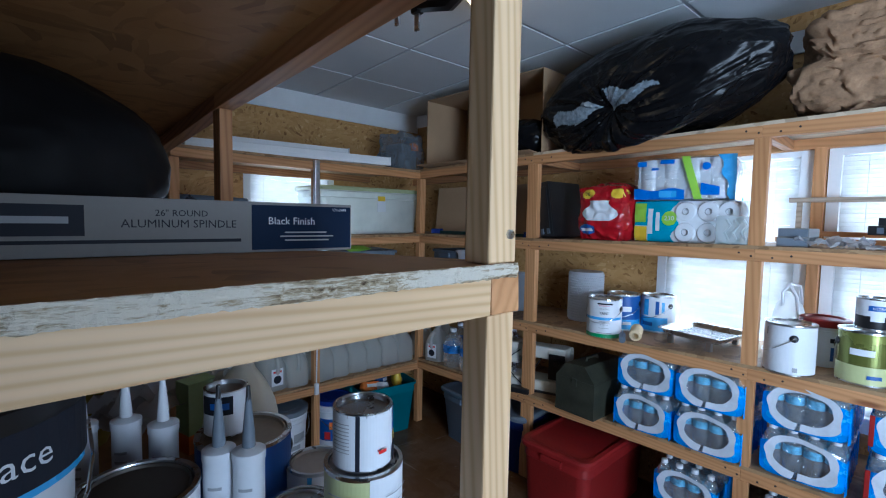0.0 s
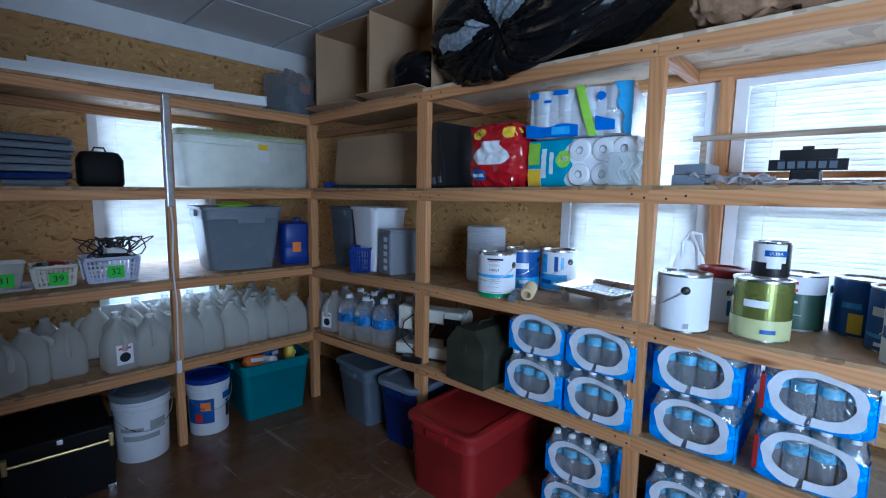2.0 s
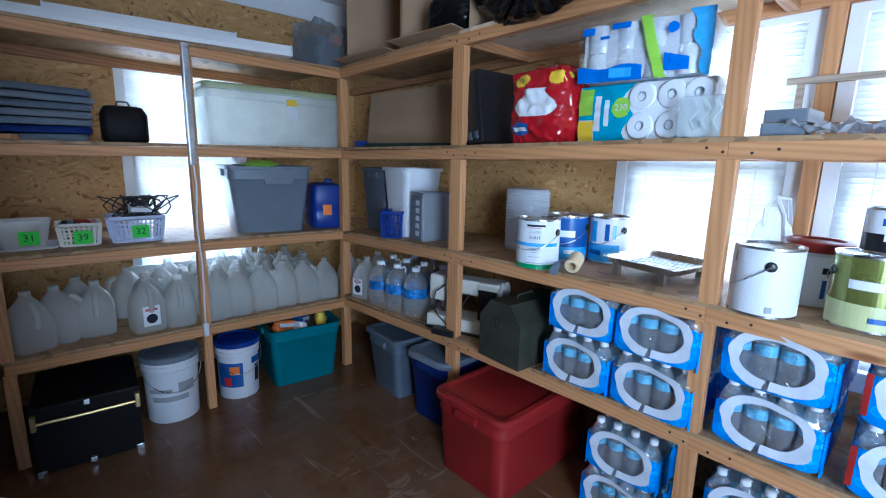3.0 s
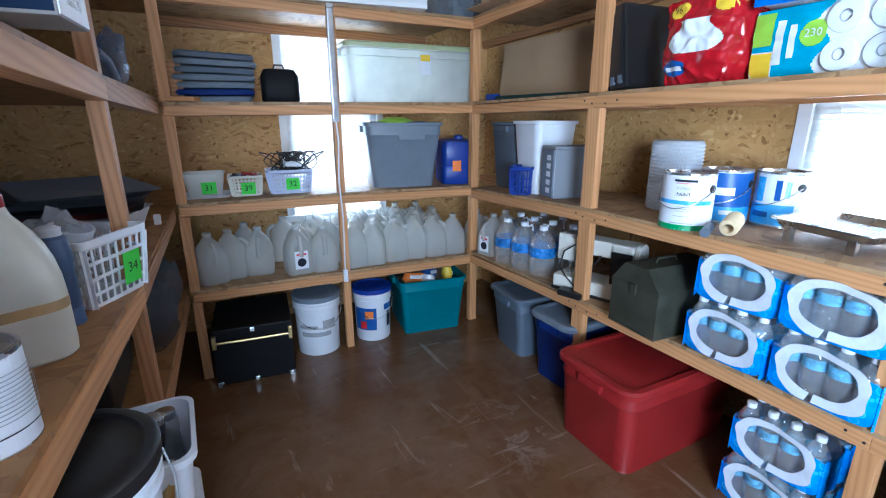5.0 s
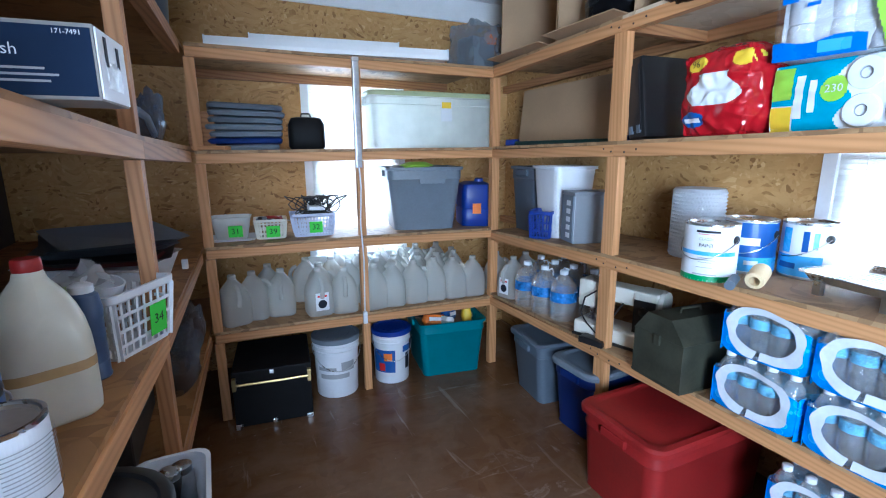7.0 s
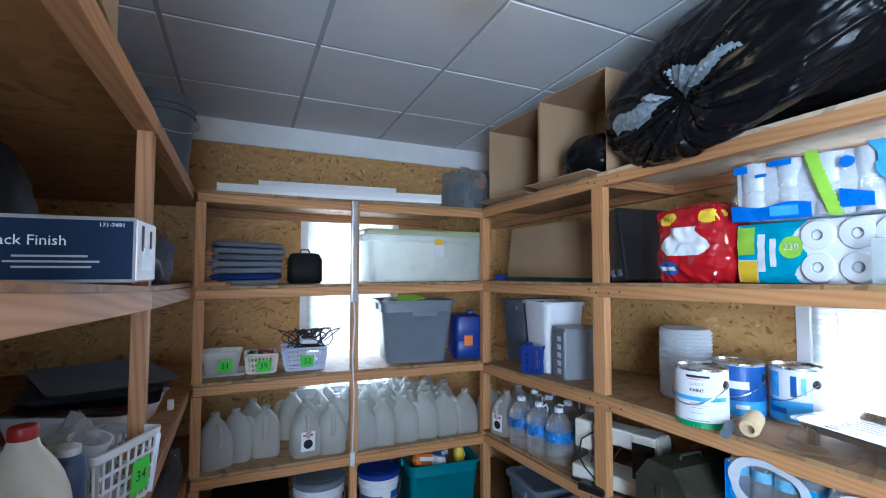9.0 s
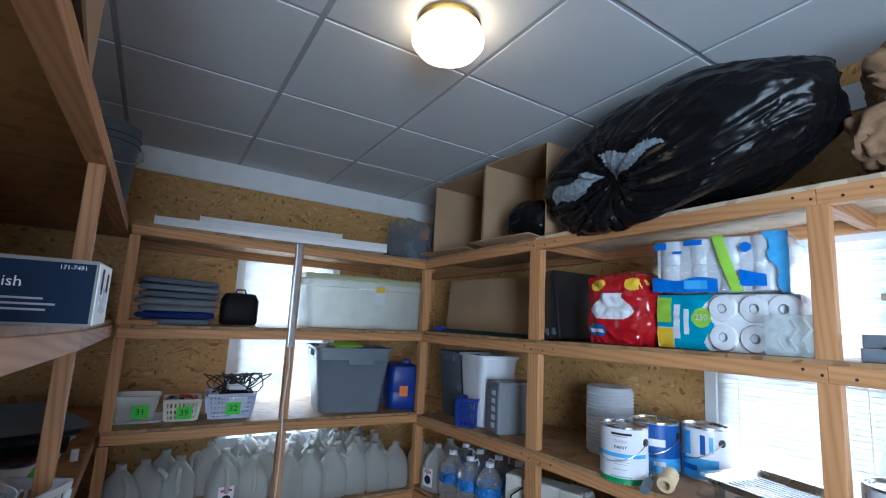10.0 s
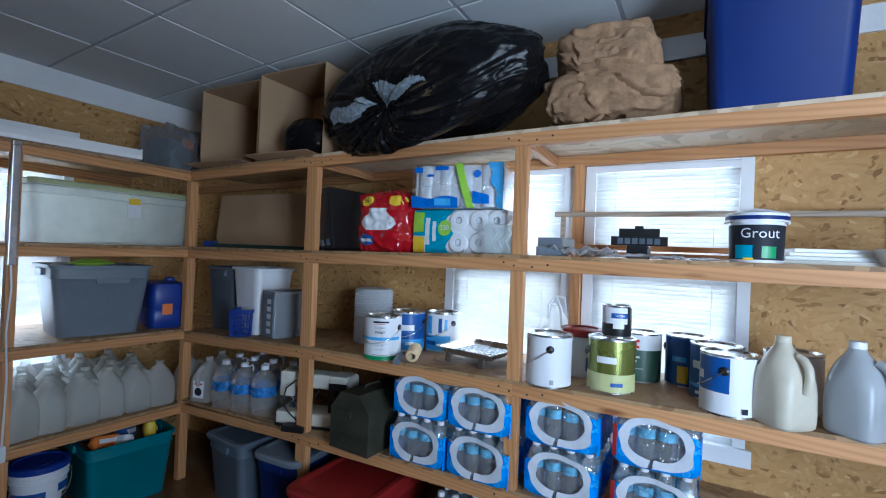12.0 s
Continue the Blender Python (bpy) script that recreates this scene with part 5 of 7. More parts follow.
part("pedal", B(-0.12, 0.0, -0.15, -0.085, 0.0, 0.03, bevel=0.008), BLACK, sm, "black foot pedal")

OLIVE = plain("dusty_dark_green_metal", (0.040, 0.041, 0.027), 0.5, var=0.5, scale=14, bumps=0.4)
gbx = thing("metal_case", "dusty dark green metal case with sloped shoulders", "case", pose(2.475, 1.62, ez("jug", 1.6), 0, 0, -4))
part("body", loft(bmesh.new(), [[(u, -0.115, 0), (u, 0.115, 0), (u, 0.115, 0.185), (u, 0.055, 0.262), (u, -0.055, 0.262), (u, -0.115, 0.185)] for u in (-0.15, 0.18)]), OLIVE, gbx)
part("handle", tube([(-0.05, 0, 0.262), (-0.045, 0, 0.278), (0.05, 0, 0.278), (0.055, 0, 0.262)], 0.005, 6), OLIVE, gbx, smooth=True)
part("clasp", B(-0.158, -0.149, -0.014, 0.014, 0.15, 0.19, bevel=0.002), OLIVE, gbx)
for zz in (0.004, 0.178):
    part("seam", B(-0.152, 0.182, -0.117, 0.117, zz, zz + 0.006), OLIVE, gbx)

# can shelf
z = ez("bask", 2.8)
tote("open slate grey plastic bin", 2.68, 2.83, z, -4, 0.30, 0.30, 0.385, SLATE_P, taper=0.84, name="plastic_bin", category="bin")
tote("tall white plastic waste basket", 2.60, 2.545, ez("bask", 2.54), -8, 0.25, 0.27, 0.385, WHITE_P, taper=0.78, ribs=False, name="waste_basket", category="bin", handles=False)
basket("deep blue slotted basket", 2.462, 2.535, ez("bask", 2.5), -50, 0.115, 0.14, 0.150, BLUE_P, cols=6, rows=3)
PCGREY = plain("grey_metal", (0.26, 0.28, 0.31), 0.45, 0.3, 0.1)
pc = thing("computer_case", "grey computer case with stickers on its end", "computer", pose(2.55, 2.295, ez("bask", 2.3), 0, 0, -14))
part("body", B(-0.10, 0.12, -0.065, 0.065, 0.004, 0.245, bevel=0.004), PCGREY, pc)
part("lid", B(-0.104, 0.124, -0.069, 0.069, 0.245, 0.258, bevel=0.003), PCGREY, pc)
part("end_panel", B(-0.107, -0.099, -0.06, 0.06, 0.01, 0.24), GREY_P, pc)
for k in range(5):
    part("sticker", B(-0.1085, -0.1065, -0.035, 0.005, 0.03 + k * 0.04, 0.055 + k * 0.04), PAPER, pc)

bw = thing("bubble_wrap", "roll of clear bubble wrap standing on its end", "bubble wrap", pose(2.70, 1.80, ez("bask", 1.8)))
part("roll", lathe([(0.095, 0.0), (0.10, 0.01), (0.10, 0.275), (0.094, 0.285), (0.06, 0.28), (0.03, 0.275)], 36), milky("bubble_plastic", (0.86, 0.90, 0.95), 0.55, 0.14, 0.15), bw, smooth=True)
bm = bmesh.new()
for i in range(26):
    for k in range(18):
        a = radians(150 + i * 7 + (3.5 if k % 2 else 0))
        c = Vector((0.101 * math.cos(a), 0.101 * math.sin(a), 0.015 + k * 0.0148))
        q = Vector((math.cos(a), math.sin(a), 0))
        t = Vector((-math.sin(a), math.cos(a), 0))
        ringv = [c + 0.0052 * (math.cos(b) * t + math.sin(b) * Vector((0, 0, 1))) for b in (0, 1.05, 2.09, 3.14, 4.19, 5.24)]
        topv = bm.verts.new(c + q * 0.004)
        rv = [bm.verts.new(p) for p in ringv]
        for j in range(6):
            bm.faces.new((rv[j], rv[(j + 1) % 6], topv))
tagged(part("bubble_sheet", bm, bw.children[0].data.materials[0], bw, "rows of small bubbles", True), kind="stuff")

zc_ = ez("bask", 1.5)
can("white-labelled gallon can of paint with a green foot", 2.425, 1.535, zc_, 212, bands=[(0.02, 0.97, PAPER, -170, 170), (0.0, 0.10, GREEN_BAND, -170, 170), (0.46, 0.53, SKY_BLUE, -95, 62)],
    words=[("CLASSIC", 0.75, 0.013, GREY_INK, -5), ("PAINT", 0.64, 0.016, INK, -5)], bars=[(0.86, 0.90, INK, -27, 20), (0.83, 0.84, RED_INK, -22, 10), (0.42, 0.43, GREY_INK, -20, 10), (0.38, 0.39, GREY_INK, -24, 14), (0.34, 0.35, GREY_INK, -18, 8), (0.25, 0.26, GREY_INK, -22, 10), (0.12, 0.14, GREY_INK, -28, 20)])
can("blue-labelled gallon can of paint", 2.645, 1.54, zc_, 215, bands=[(0.05, 0.95, DEEP_BLUE, -170, 170), (0.05, 0.32, SKY_BLUE, -170, 170)], bars=[(0.54, 0.68, PAPER, -30, 18), (0.18, 0.26, PAPER, -10, 18)], words=[], bail=True)
can("paint-dripped blue and white gallon can", 2.745, 1.395, zc_, 205, bands=[(0.05, 0.95, PAPER, -170, 170), (0.05, 0.42, SKY_BLUE, -100, 30), (0.5, 0.86, DEEP_BLUE, -12, 0), (0.55, 0.84, SKY_BLUE, 8, 18), (0.18, 0.28, DEEP_BLUE, -60, -20), (0.46, 0.9, SKY_BLUE, -55, -35)], ear=40)

roller = thing("paint_roller", "paint roller handle with a dark grip", "paint roller", pose(2.36, 1.405, zc_ + 0.016, 0, 0, 25))
part("grip", tube([(-0.035, 0, 0), (0.02, 0, 0.002), (0.06, 0, 0.004)], 0.0155, 10), SLATE_P, roller, smooth=True)
part("wire", tube([(0.06, 0, 0.004), (0.12, 0, 0.01), (0.14, -0.03, 0.01), (0.16, -0.05, 0.012)], 0.003, 6), STEEL, roller, smooth=True)
cov = thing("roller_cover", "cream foam roller cover lying on its side", "roller cover", pose(2.40, 1.36, zc_ + 0.029, 0, 76, 18))
part("foam", lathe([(0.016, 0), (0.027, 0.002), (0.029, 0.01), (0.029, 0.075), (0.027, 0.083), (0.016, 0.085), (0.016, 0.0)], 24, False, False), plain("cream_foam", (0.70, 0.55, 0.33), 0.9, bumps=0.8, grain=200), cov, smooth=True)
tr = thing("paint_tray", "metal paint tray on its legs", "paint tray", pose(2.625, 1.13, zc_ + 0.055, 0, 0, -10))
part("pan", rloft([(0.26, 0.25, 0.02, -0.012), (0.29, 0.28, 0.025, 0.012), (0.315, 0.305, 0.03, 0.014), (0.315, 0.305, 0.03, 0.018), (0.288, 0.278, 0.025, 0.015), (0.255, 0.245, 0.02, -0.008)]), STEEL, tr, smooth=True)
for k in range(9):
    part("ridge", B(-0.08 + k * 0.022, -0.074 + k * 0.022, -0.105, 0.105, -0.008, -0.004), STEEL, tr)
part("dried_paint", rloft([(0.10, 0.14, 0.03, -0.0075), (0.08, 0.12, 0.03, -0.005)]), plain("dried_paint", (0.35, 0.22, 0.13), 0.5), tr, m=pose(-0.05, 0, 0))
for sx, sy in ((-0.12, -0.09), (-0.12, 0.09), (0.12, -0.09), (0.12, 0.09)):
    part("leg", B(sx - 0.016, sx + 0.004, sy - 0.012, sy + 0.012, -0.055, -0.006, bevel=0.002), STEEL, tr)

can("white gallon can with a black ear", 2.435, 0.765, ez("bask", 0.75), 196, bands=[(0.03, 0.96, PAPER, -170, 170)], bars=[(0.08, 0.17, GREY_INK, 2, 12), (0.75, 0.9, GREY_INK, -62, -58)], ear=2)
pail("white pot with a red lid", 2.665, 0.69, ez("bask", 0.7), 0.078, 0.185, WHITE_P, RED_P, 200, [(0.15, 0.45, DEEP_BLUE, 5, 14), (0.55, 0.65, INK, 2, 16)], lid_label="red lid", bail=False)
wj = thing("spray_jug", "clear plastic jug with a looped handle and strap", "jug", pose(2.765, 0.83, ez("bask", 0.8)))
part("body", lathe([(0.055, 0), (0.06, 0.01), (0.06, 0.17), (0.05, 0.21), (0.022, 0.25), (0.022, 0.27)], 20), CLEAR_P, wj, smooth=True)
part("handle", tube([(-0.04, 0.02, 0.21), (-0.05, 0.02, 0.27), (-0.02, 0.0, 0.31), (0.02, -0.03, 0.30), (0.03, -0.04, 0.22)], 0.006, 8), WHITE_P, wj, smooth=True)
part("strap", tube([(-0.02, 0.0, 0.31), (-0.03, -0.03, 0.25), (-0.06, -0.05, 0.12), (-0.062, -0.05, 0.05)], 0.007, 6), WHITE_P, wj, smooth=True)
can("olive and gold gallon can of paint", 2.505, 0.548, ez("bask", 0.55), 188, bands=[(0.03, 0.97, GOLD, -170, 170), (0.03, 0.36, PALE_GREEN, -170, 170)], bars=[(0.14, 0.21, DEEP_BLUE, 0, 28), (0.56, 0.68, PAPER, -34, 12)], ear=-75)
can("small black and white can of paint", 2.515, 0.535, ez("bask", 0.55) + 0.194, 186, 0.052, 0.118, BLACK, bands=[(0.45, 0.98, PAPER, -70, 45), (0.62, 0.78, DEEP_BLUE, -20, 48), (0.30, 0.5, PAPER, -12, 30)], words=[("ULTRA", 0.70, 0.012, PAPER, 12)], bail=False)
can("dark green-labelled gallon can of paint", 2.74, 0.475, ez("bask", 0.5), 188, bands=[(0.03, 0.66, DARK_GREEN, -170, 170), (0.66, 0.97, PAPER, -170, 170)], bars=[(0.83, 0.88, RED_INK, -22, -2), (0.70, 0.75, RED_INK, -22, -2), (0.75, 0.83, RED_INK, -14, -8), (0.5, 0.54, PAPER, -30, 0), (0.42, 0.46, PAPER, -30, -8), (0.28, 0.30, GREY_INK, -28, 8)], bail=False)
can("blue-labelled gallon can with a yellow picture", 2.765, 0.295, ez("bask", 0.3), 184, bands=[(0.03, 0.97, DEEP_BLUE, -170, 170), (0.08, 0.42, YELLOW, -30, -4), (0.5, 0.6, SKY_BLUE, -45, -8)], bail=True, ear=-88)
can("blue-labelled gallon can of paint", 2.61, 0.205, ez("bask", 0.2), 182, bands=[(0.03, 0.97, DEEP_BLUE, -170, 170), (0.22, 0.28, SKY_BLUE, -80, 40)], bars=[(0.56, 0.70, PAPER, -60, -22), (0.1, 0.16, PAPER, -50, -10)], bail=False)
can("blue and white gallon can with a black ear", 2.462, 0.175, ez("bask", 0.2), 180, bands=[(0.03, 0.97, PAPER, -170, 170), (0.38, 0.95, DEEP_BLUE, -80, -2)], bars=[(0.08, 0.17, INK, 22, 34), (0.56, 0.70, PAPER, -75, -56)], ear=-12)
jug("cream translucent gallon jug, nearly empty", 2.41, 0.035, ez("bask", 0.0), -50, JUG_CREAM, JUG_CREAM, w=0.136, h=0.268)
jug("grey-white translucent gallon jug", 2.43, -0.145, ez("bask", -0.1), -42, WHITE_P, milky("grey_jug_plastic", (0.54, 0.57, 0.60), 0.35, 0.22), w=0.138, h=0.27)
can("white gallon can of paint", 2.63, -0.02, ez("bask", 0), 175, bands=[(0.03, 0.97, PAPER, -170, 170), (0.3, 0.6, SKY_BLUE, -20, 20)], bail=False)

# tub shelf
zt = ez("tub", 2.4)
cp = thing("cardboard_sheet", "flat brown cardboard leaning against the back of the shelf", "cardboard", pose(2.66, 2.49, zt, 0, 6, 0))
part("sheet", B(0.0, 0.012, -0.47, 0.60, 0.0, 0.345, bevel=0.002), CARD, cp)
for k in range(3):
    part("tape", B(-0.0015, 0.0, -0.45 + 0.0, -0.36, 0.05 + k * 0.09, 0.09 + k * 0.09), plain("packing_tape", (0.50, 0.38, 0.24), 0.2), cp)
sk = thing("long_level", "long dark green tool with blue plastic ends", "tool", pose(2.45, 2.86, zt + 0.002, 0, 0, -84))
part("bar", B(0.0, 0.80, -0.014, 0.014, 0.0, 0.022, bevel=0.002), plain("green_metal", (0.01, 0.04, 0.035), 0.35, 0.3), sk)
for u in (0.0, 0.76):
    part("end_cap", B(u - 0.02, u + 0.06, -0.02, 0.02, 0.0, 0.034, bevel=0.004), BLUE_P, sk)
for k in range(4):
    part("blade", B(0.08, 0.72, 0.02 + k * 0.016, 0.03 + k * 0.016, 0.0, 0.010), GREY_P, sk)
kc = thing("tool_case", "black plastic carrying case leaning on its side", "case", pose(2.56, 1.885, ez("tub", 1.88) + 0.006, -9, 0, -4))
part("body", B(-0.14, 0.16, -0.045, 0.045, 0.0, 0.315, bevel=0.012), BLACK, kc)
part("rib", B(-0.145, -0.138, -0.03, 0.03, 0.03, 0.285, bevel=0.002), BLACK, kc)
for s in (-1, 1):
    part("latch", B(-0.15, -0.139, s * 0.02 - 0.008, s * 0.02 + 0.008, 0.02, 0.05), SLATE_P, kc)


def pillow(w, d, h, puff, seed, n=10):
    """A wrapped soft pack: a box with bulged, dimpled faces."""
    bm = box(bmesh.new(), -w / 2, w / 2, -d / 2, d / 2, 0, h)
    bmesh.ops.subdivide_edges(bm, edges=bm.edges[:], cuts=n, use_grid_fill=True)
    for v in bm.verts:
        a, b, c = v.co.x / (w / 2), v.co.y / (d / 2), v.co.z / (h / 2) - 1
        for ax, q, l in ((0, a, w / 2), (1, b, d / 2), (2, c, h / 2)):
            o = [x for i, x in enumerate((a, b, c)) if i != ax]
            if abs(q) > 0.999:
                v.co[ax] += math.copysign(1, q) * (puff * (1 - o[0] ** 2) * (1 - o[1] ** 2) - puff * 0.35 * (o[0] ** 4 + o[1] ** 4)) + 0.35 * puff * noise.noise(Vector((a, b, c)) * 4 + Vector((seed, 0, 0)))
        v.co.z = max(v.co.z, 0.0)
    return bm


def decal(name, source, test, mat, parent, off=0.0015, label=""):
    """A print that lies on a bulged wrapper, where test(y, z) holds on its front; each patch is a part."""
    me = source.data
    left = {f.index for f in me.polygons if f.normal.x < -0.55 and test(f.center.y, f.center.z)}
    touch = {}
    for k in left:
        for v in me.polygons[k].vertices:
            touch.setdefault(v, []).append(k)
    first = None
    for start in sorted(left):
        if start not in left:
            continue
        left.discard(start)
        patch, todo = [], [start]
        while todo:
            k = todo.pop()
            patch.append(k)
            for v in me.polygons[k].vertices:
                for q in touch[v]:
                    if q in left:
                        left.discard(q)
                        todo.append(q)
        if len(patch) < 3:
            continue
        bm = bmesh.new()
        made = {}
        for k in patch:
            for v in me.polygons[k].vertices:
                if v not in made:
                    made[v] = bm.verts.new(me.vertices[v].co + me.vertices[v].normal * off)
            bm.faces.new([made[v] for v in me.polygons[k].vertices])
        ob = part(name, bm, mat, parent, label, True)
        first = first or ob
    return first


SHINY_RED = plain("red_printed_film", (0.42, 0.008, 0.015), 0.15, var=0.3, scale=10, bumps=0.9, grain=30)
SHINY_WHITE = plain("white_wrap", (0.76, 0.79, 0.83), 0.2, var=0.08, scale=12, bumps=0.8, grain=30)
rb = thing("tissue_bag", "shiny red bag of bathroom tissue, half open", "tissue pack", pose(2.55, 1.565, ez("tub", 1.56), 0, 0, -5))
w_ = part("wrapper", pillow(0.28, 0.245, 0.275, 0.024, 3, 76), SHINY_RED, rb, smooth=True)
for v in w_.data.vertices:
    k = noise.noise(v.co * 12) * 0.012 + ((1 - abs(noise.noise(v.co * 17 + Vector((3, 1, 0))))) ** 5 - 0.2) * 0.016 + noise.noise(v.co * 45) * 0.003
    v.co.x, v.co.y = v.co.x * (1 + 3 * k), v.co.y * (1 + 3 * k)
w_.data.update()
decal("print", w_, lambda y, z: abs(y + 0.01) < 0.085 - 0.35 * abs(z - 0.15) + 0.02 * math.sin(z * 60) and 0.10 < z < 0.20, SHINY_WHITE, rb, label="white printed patch")
decal("print", w_, lambda y, z: ((y - 0.06) / 0.05) ** 2 + ((z - 0.055) / 0.026) ** 2 < 1, DEEP_BLUE, rb, 0.002)
decal("print", w_, lambda y, z: abs(y - 0.06) < 0.034 and abs(z - 0.055) < 0.007, PAPER, rb, 0.003)
for yc in (0.06, -0.10):
    decal("print", w_, lambda y, z: ((y - yc) / 0.036) ** 2 + ((z - 0.235) / 0.024) ** 2 < 1, YELLOW, rb, 0.002)
letters("96", 0.032, INK, rb, facing(-0.159, 0.06, 0.235, -90))


def roll_ends(parent, xs, zs, x_face, r=0.052):
    first = None
    for yy in xs:
        for zz in zs:
            m = pose(x_face, yy, zz, 0, -90, 0)
            if first is None:
                first = part("tissue_roll", lathe([(r, -0.02), (r * 0.98, -0.004), (r * 0.88, 0.003), (r * 0.6, 0.005), (0.016, 0.004), (0.0145, 0.0), (0.0145, -0.02)], 28, True, False), SHINY_WHITE, parent, "white tissue roll end", True, m)
                core = part("core", lathe([(0.0143, -0.015), (0.0143, 0.002), (0.0135, 0.002), (0.0135, -0.014)], 18), GREY_INK, first, "hollow card core")
            else:
                o = again(first, m, parent)
                again(core, Matrix.Identity(4), o)


t1 = thing("tissue_pack", "wrapped pack of white bathroom tissue with a teal label", "tissue pack", pose(2.61, 1.19, ez("tub", 1.2), 0, 0, 0))
w_ = part("wrapper", pillow(0.30, 0.46, 0.19, 0.012, 5, 96), SHINY_WHITE, t1, smooth=True)
decal("print", w_, lambda y, z: y > 0.035 + 0.018 * math.sin(z * 55) and not (y > 0.16 and z < 0.075), TEAL_INK, t1, label="teal printed label")
decal("print", w_, lambda y, z: y > 0.165 and z < 0.07, YELLOW, t1, 0.002)
decal("print", w_, lambda y, z: y > 0.17 and 0.09 < z < 0.18, LIME, t1, 0.0022)
decal("print", w_, lambda y, z: (y - 0.058) ** 2 + (z - 0.11) ** 2 < 0.034 ** 2, LIME, t1, 0.0026)
for yc, z0, z1 in ((0.148, 0.035, 0.155), (0.112, 0.05, 0.14)):
    decal("print", w_, lambda y, z: abs(y - yc) < 0.011 and z0 < z < z1, PAPER, t1, 0.0026)
letters("230", 0.03, PAPER, t1, facing(-0.166, 0.058, 0.11, -90))
roll_ends(t1, (-0.01, -0.105, -0.185), (0.048, 0.142), -0.163, 0.046)
t2 = thing("tissue_pack", "large clear-wrapped pack of tissue with blue and green labels", "tissue pack", pose(2.61, 1.225, ez("tub", 1.2) + 0.196, 0, 0, 9))
part("wrapper", pillow(0.30, 0.40, 0.19, 0.012, 15), SHINY_WHITE, t2, smooth=True)
for i in range(4):
    for k in range(2):
        part("tissue_roll", lathe([(0.044, 0), (0.046, 0.006), (0.046, 0.082), (0.044, 0.088)], 20), SHINY_WHITE, t2, "tissue roll seen through the wrap", True, pose(-0.122, 0.145 - i * 0.095, 0.006 + k * 0.09))
w2_ = part("label_sheet", pillow(0.345, 0.418, 0.194, 0.010, 15, 90), FILM, t2, "crinkled clear wrap", True)
MID_BLUE = plain("mid_blue_print", (0.02, 0.16, 0.62), 0.3, var=0.12)
for test, mat in ((lambda y, z: y > -0.01 and z < 0.046 + 0.006 * math.sin(y * 40), MID_BLUE), (lambda y, z: 0.02 < y < 0.095 and 0.010 < z < 0.040, SKY_BLUE), (lambda y, z: abs(y - 0.175) < 0.022 and abs(z - 0.165) < 0.012, MID_BLUE), (lambda y, z: abs(y - 0.065) < 0.030 and abs(z - 0.172) < 0.010, MID_BLUE), (lambda y, z: abs(y - 0.115) < 0.018 and abs(z - 0.140) < 0.006, MID_BLUE), (lambda y, z: -0.055 + 0.30 * (z - 0.1) < y < -0.022 + 0.30 * (z - 0.1), LIME), (lambda y, z: (y + 0.095) ** 2 + (z - 0.145) ** 2 < 0.017 ** 2, MID_BLUE), (lambda y, z: -0.150 < y < -0.075 and 0.020 < z < 0.055 + 0.25 * (y + 0.15), MID_BLUE), (lambda y, z: y < -0.165 + 0.25 * (z - 0.1) + 0.008 * math.sin(z * 70), SKY_BLUE)):
    decal("print", w2_, test, mat, t2, 0.002 if mat is not SKY_BLUE else 0.0026)
gk = thing("glass_block", "square clear glass block with a wavy pattern", "glass block", pose(2.425, 0.975, ez("tub", 0.97), 0, 0, 6))
GBL = milky("block_glass", (0.82, 0.92, 0.92), 0.45, 0.06, 0.66)
part("block", B(-0.04, 0.04, -0.065, 0.065, 0.0, 0.12, bevel=0.012), GBL, gk, smooth=True)
for k in range(3):
    part("wave", tube([(-0.041, -0.045 + 0.03 * k, 0.02), (-0.042, -0.03 + 0.03 * k, 0.05), (-0.042, -0.05 + 0.03 * k, 0.08), (-0.041, -0.035 + 0.03 * k, 0.105)], 0.005, 6), GBL, gk, smooth=True)
zt = ez("tub", 0.7)
for k, (dx, dy) in enumerate(((0, 0), (0.01, -0.012))):
    gx = thing("small_box", "small flat grey cardboard box", "box", pose(2.50 + dx, 0.785 + dy, zt + k * 0.036, 0, 0, 5 - 9 * k), group="stack of grey boxes")
    part("carton", B(-0.075, 0.075, -0.05, 0.05, 0.0, 0.035, bevel=0.002), plain("grey_card", (0.20, 0.20, 0.20), 0.7), gx)
    part("flap", B(-0.077, -0.074, -0.046, 0.046, 0.004, 0.031), GREY_P, gx)


def sheet(w, d, amp, seed, n=14):
    bm = bmesh.new()
    loft(bm, [[(-w / 2 + w * i / n, -d / 2 + d * j / n, amp * (0.6 + noise.noise(Vector((i * 0.5, j * 0.5, seed))) + 0.5 * noise.noise(Vector((i * 1.3, j * 1.3, seed))))) for i in range(n + 1)] for j in range(n + 1)], False, False, False)
    for v in bm.verts:
        v.co.z = max(v.co.z, 0.001)
    return bm


POLY = milky("crumpled_poly", (0.62, 0.64, 0.68), 0.4, 0.2, 0.2)
for k, (x, y, w, d, a) in enumerate(((2.50, 0.66, 0.20, 0.22, 0.035), (2.47, 0.46, 0.16, 0.26, 0.014), (2.49, 0.30, 0.18, 0.20, 0.010))):
    pb = thing("plastic_bag", "crumpled clear plastic bag lying flat", "bag", pose(x, y, zt + 0.002, 0, 0, 20 * k))
    part("film", sheet(w, d, a, 3 + k), POLY, pb, smooth=True)
bg = thing("plastic_grid", "black moulded plastic part with square pockets", "plastic part", pose(2.57, 0.475, zt + 0.002, 0, 0, -90))
part("stand", B(-0.04, 0.04, -0.03, 0.03, 0.0, 0.05, bevel=0.006), BLACK, bg)
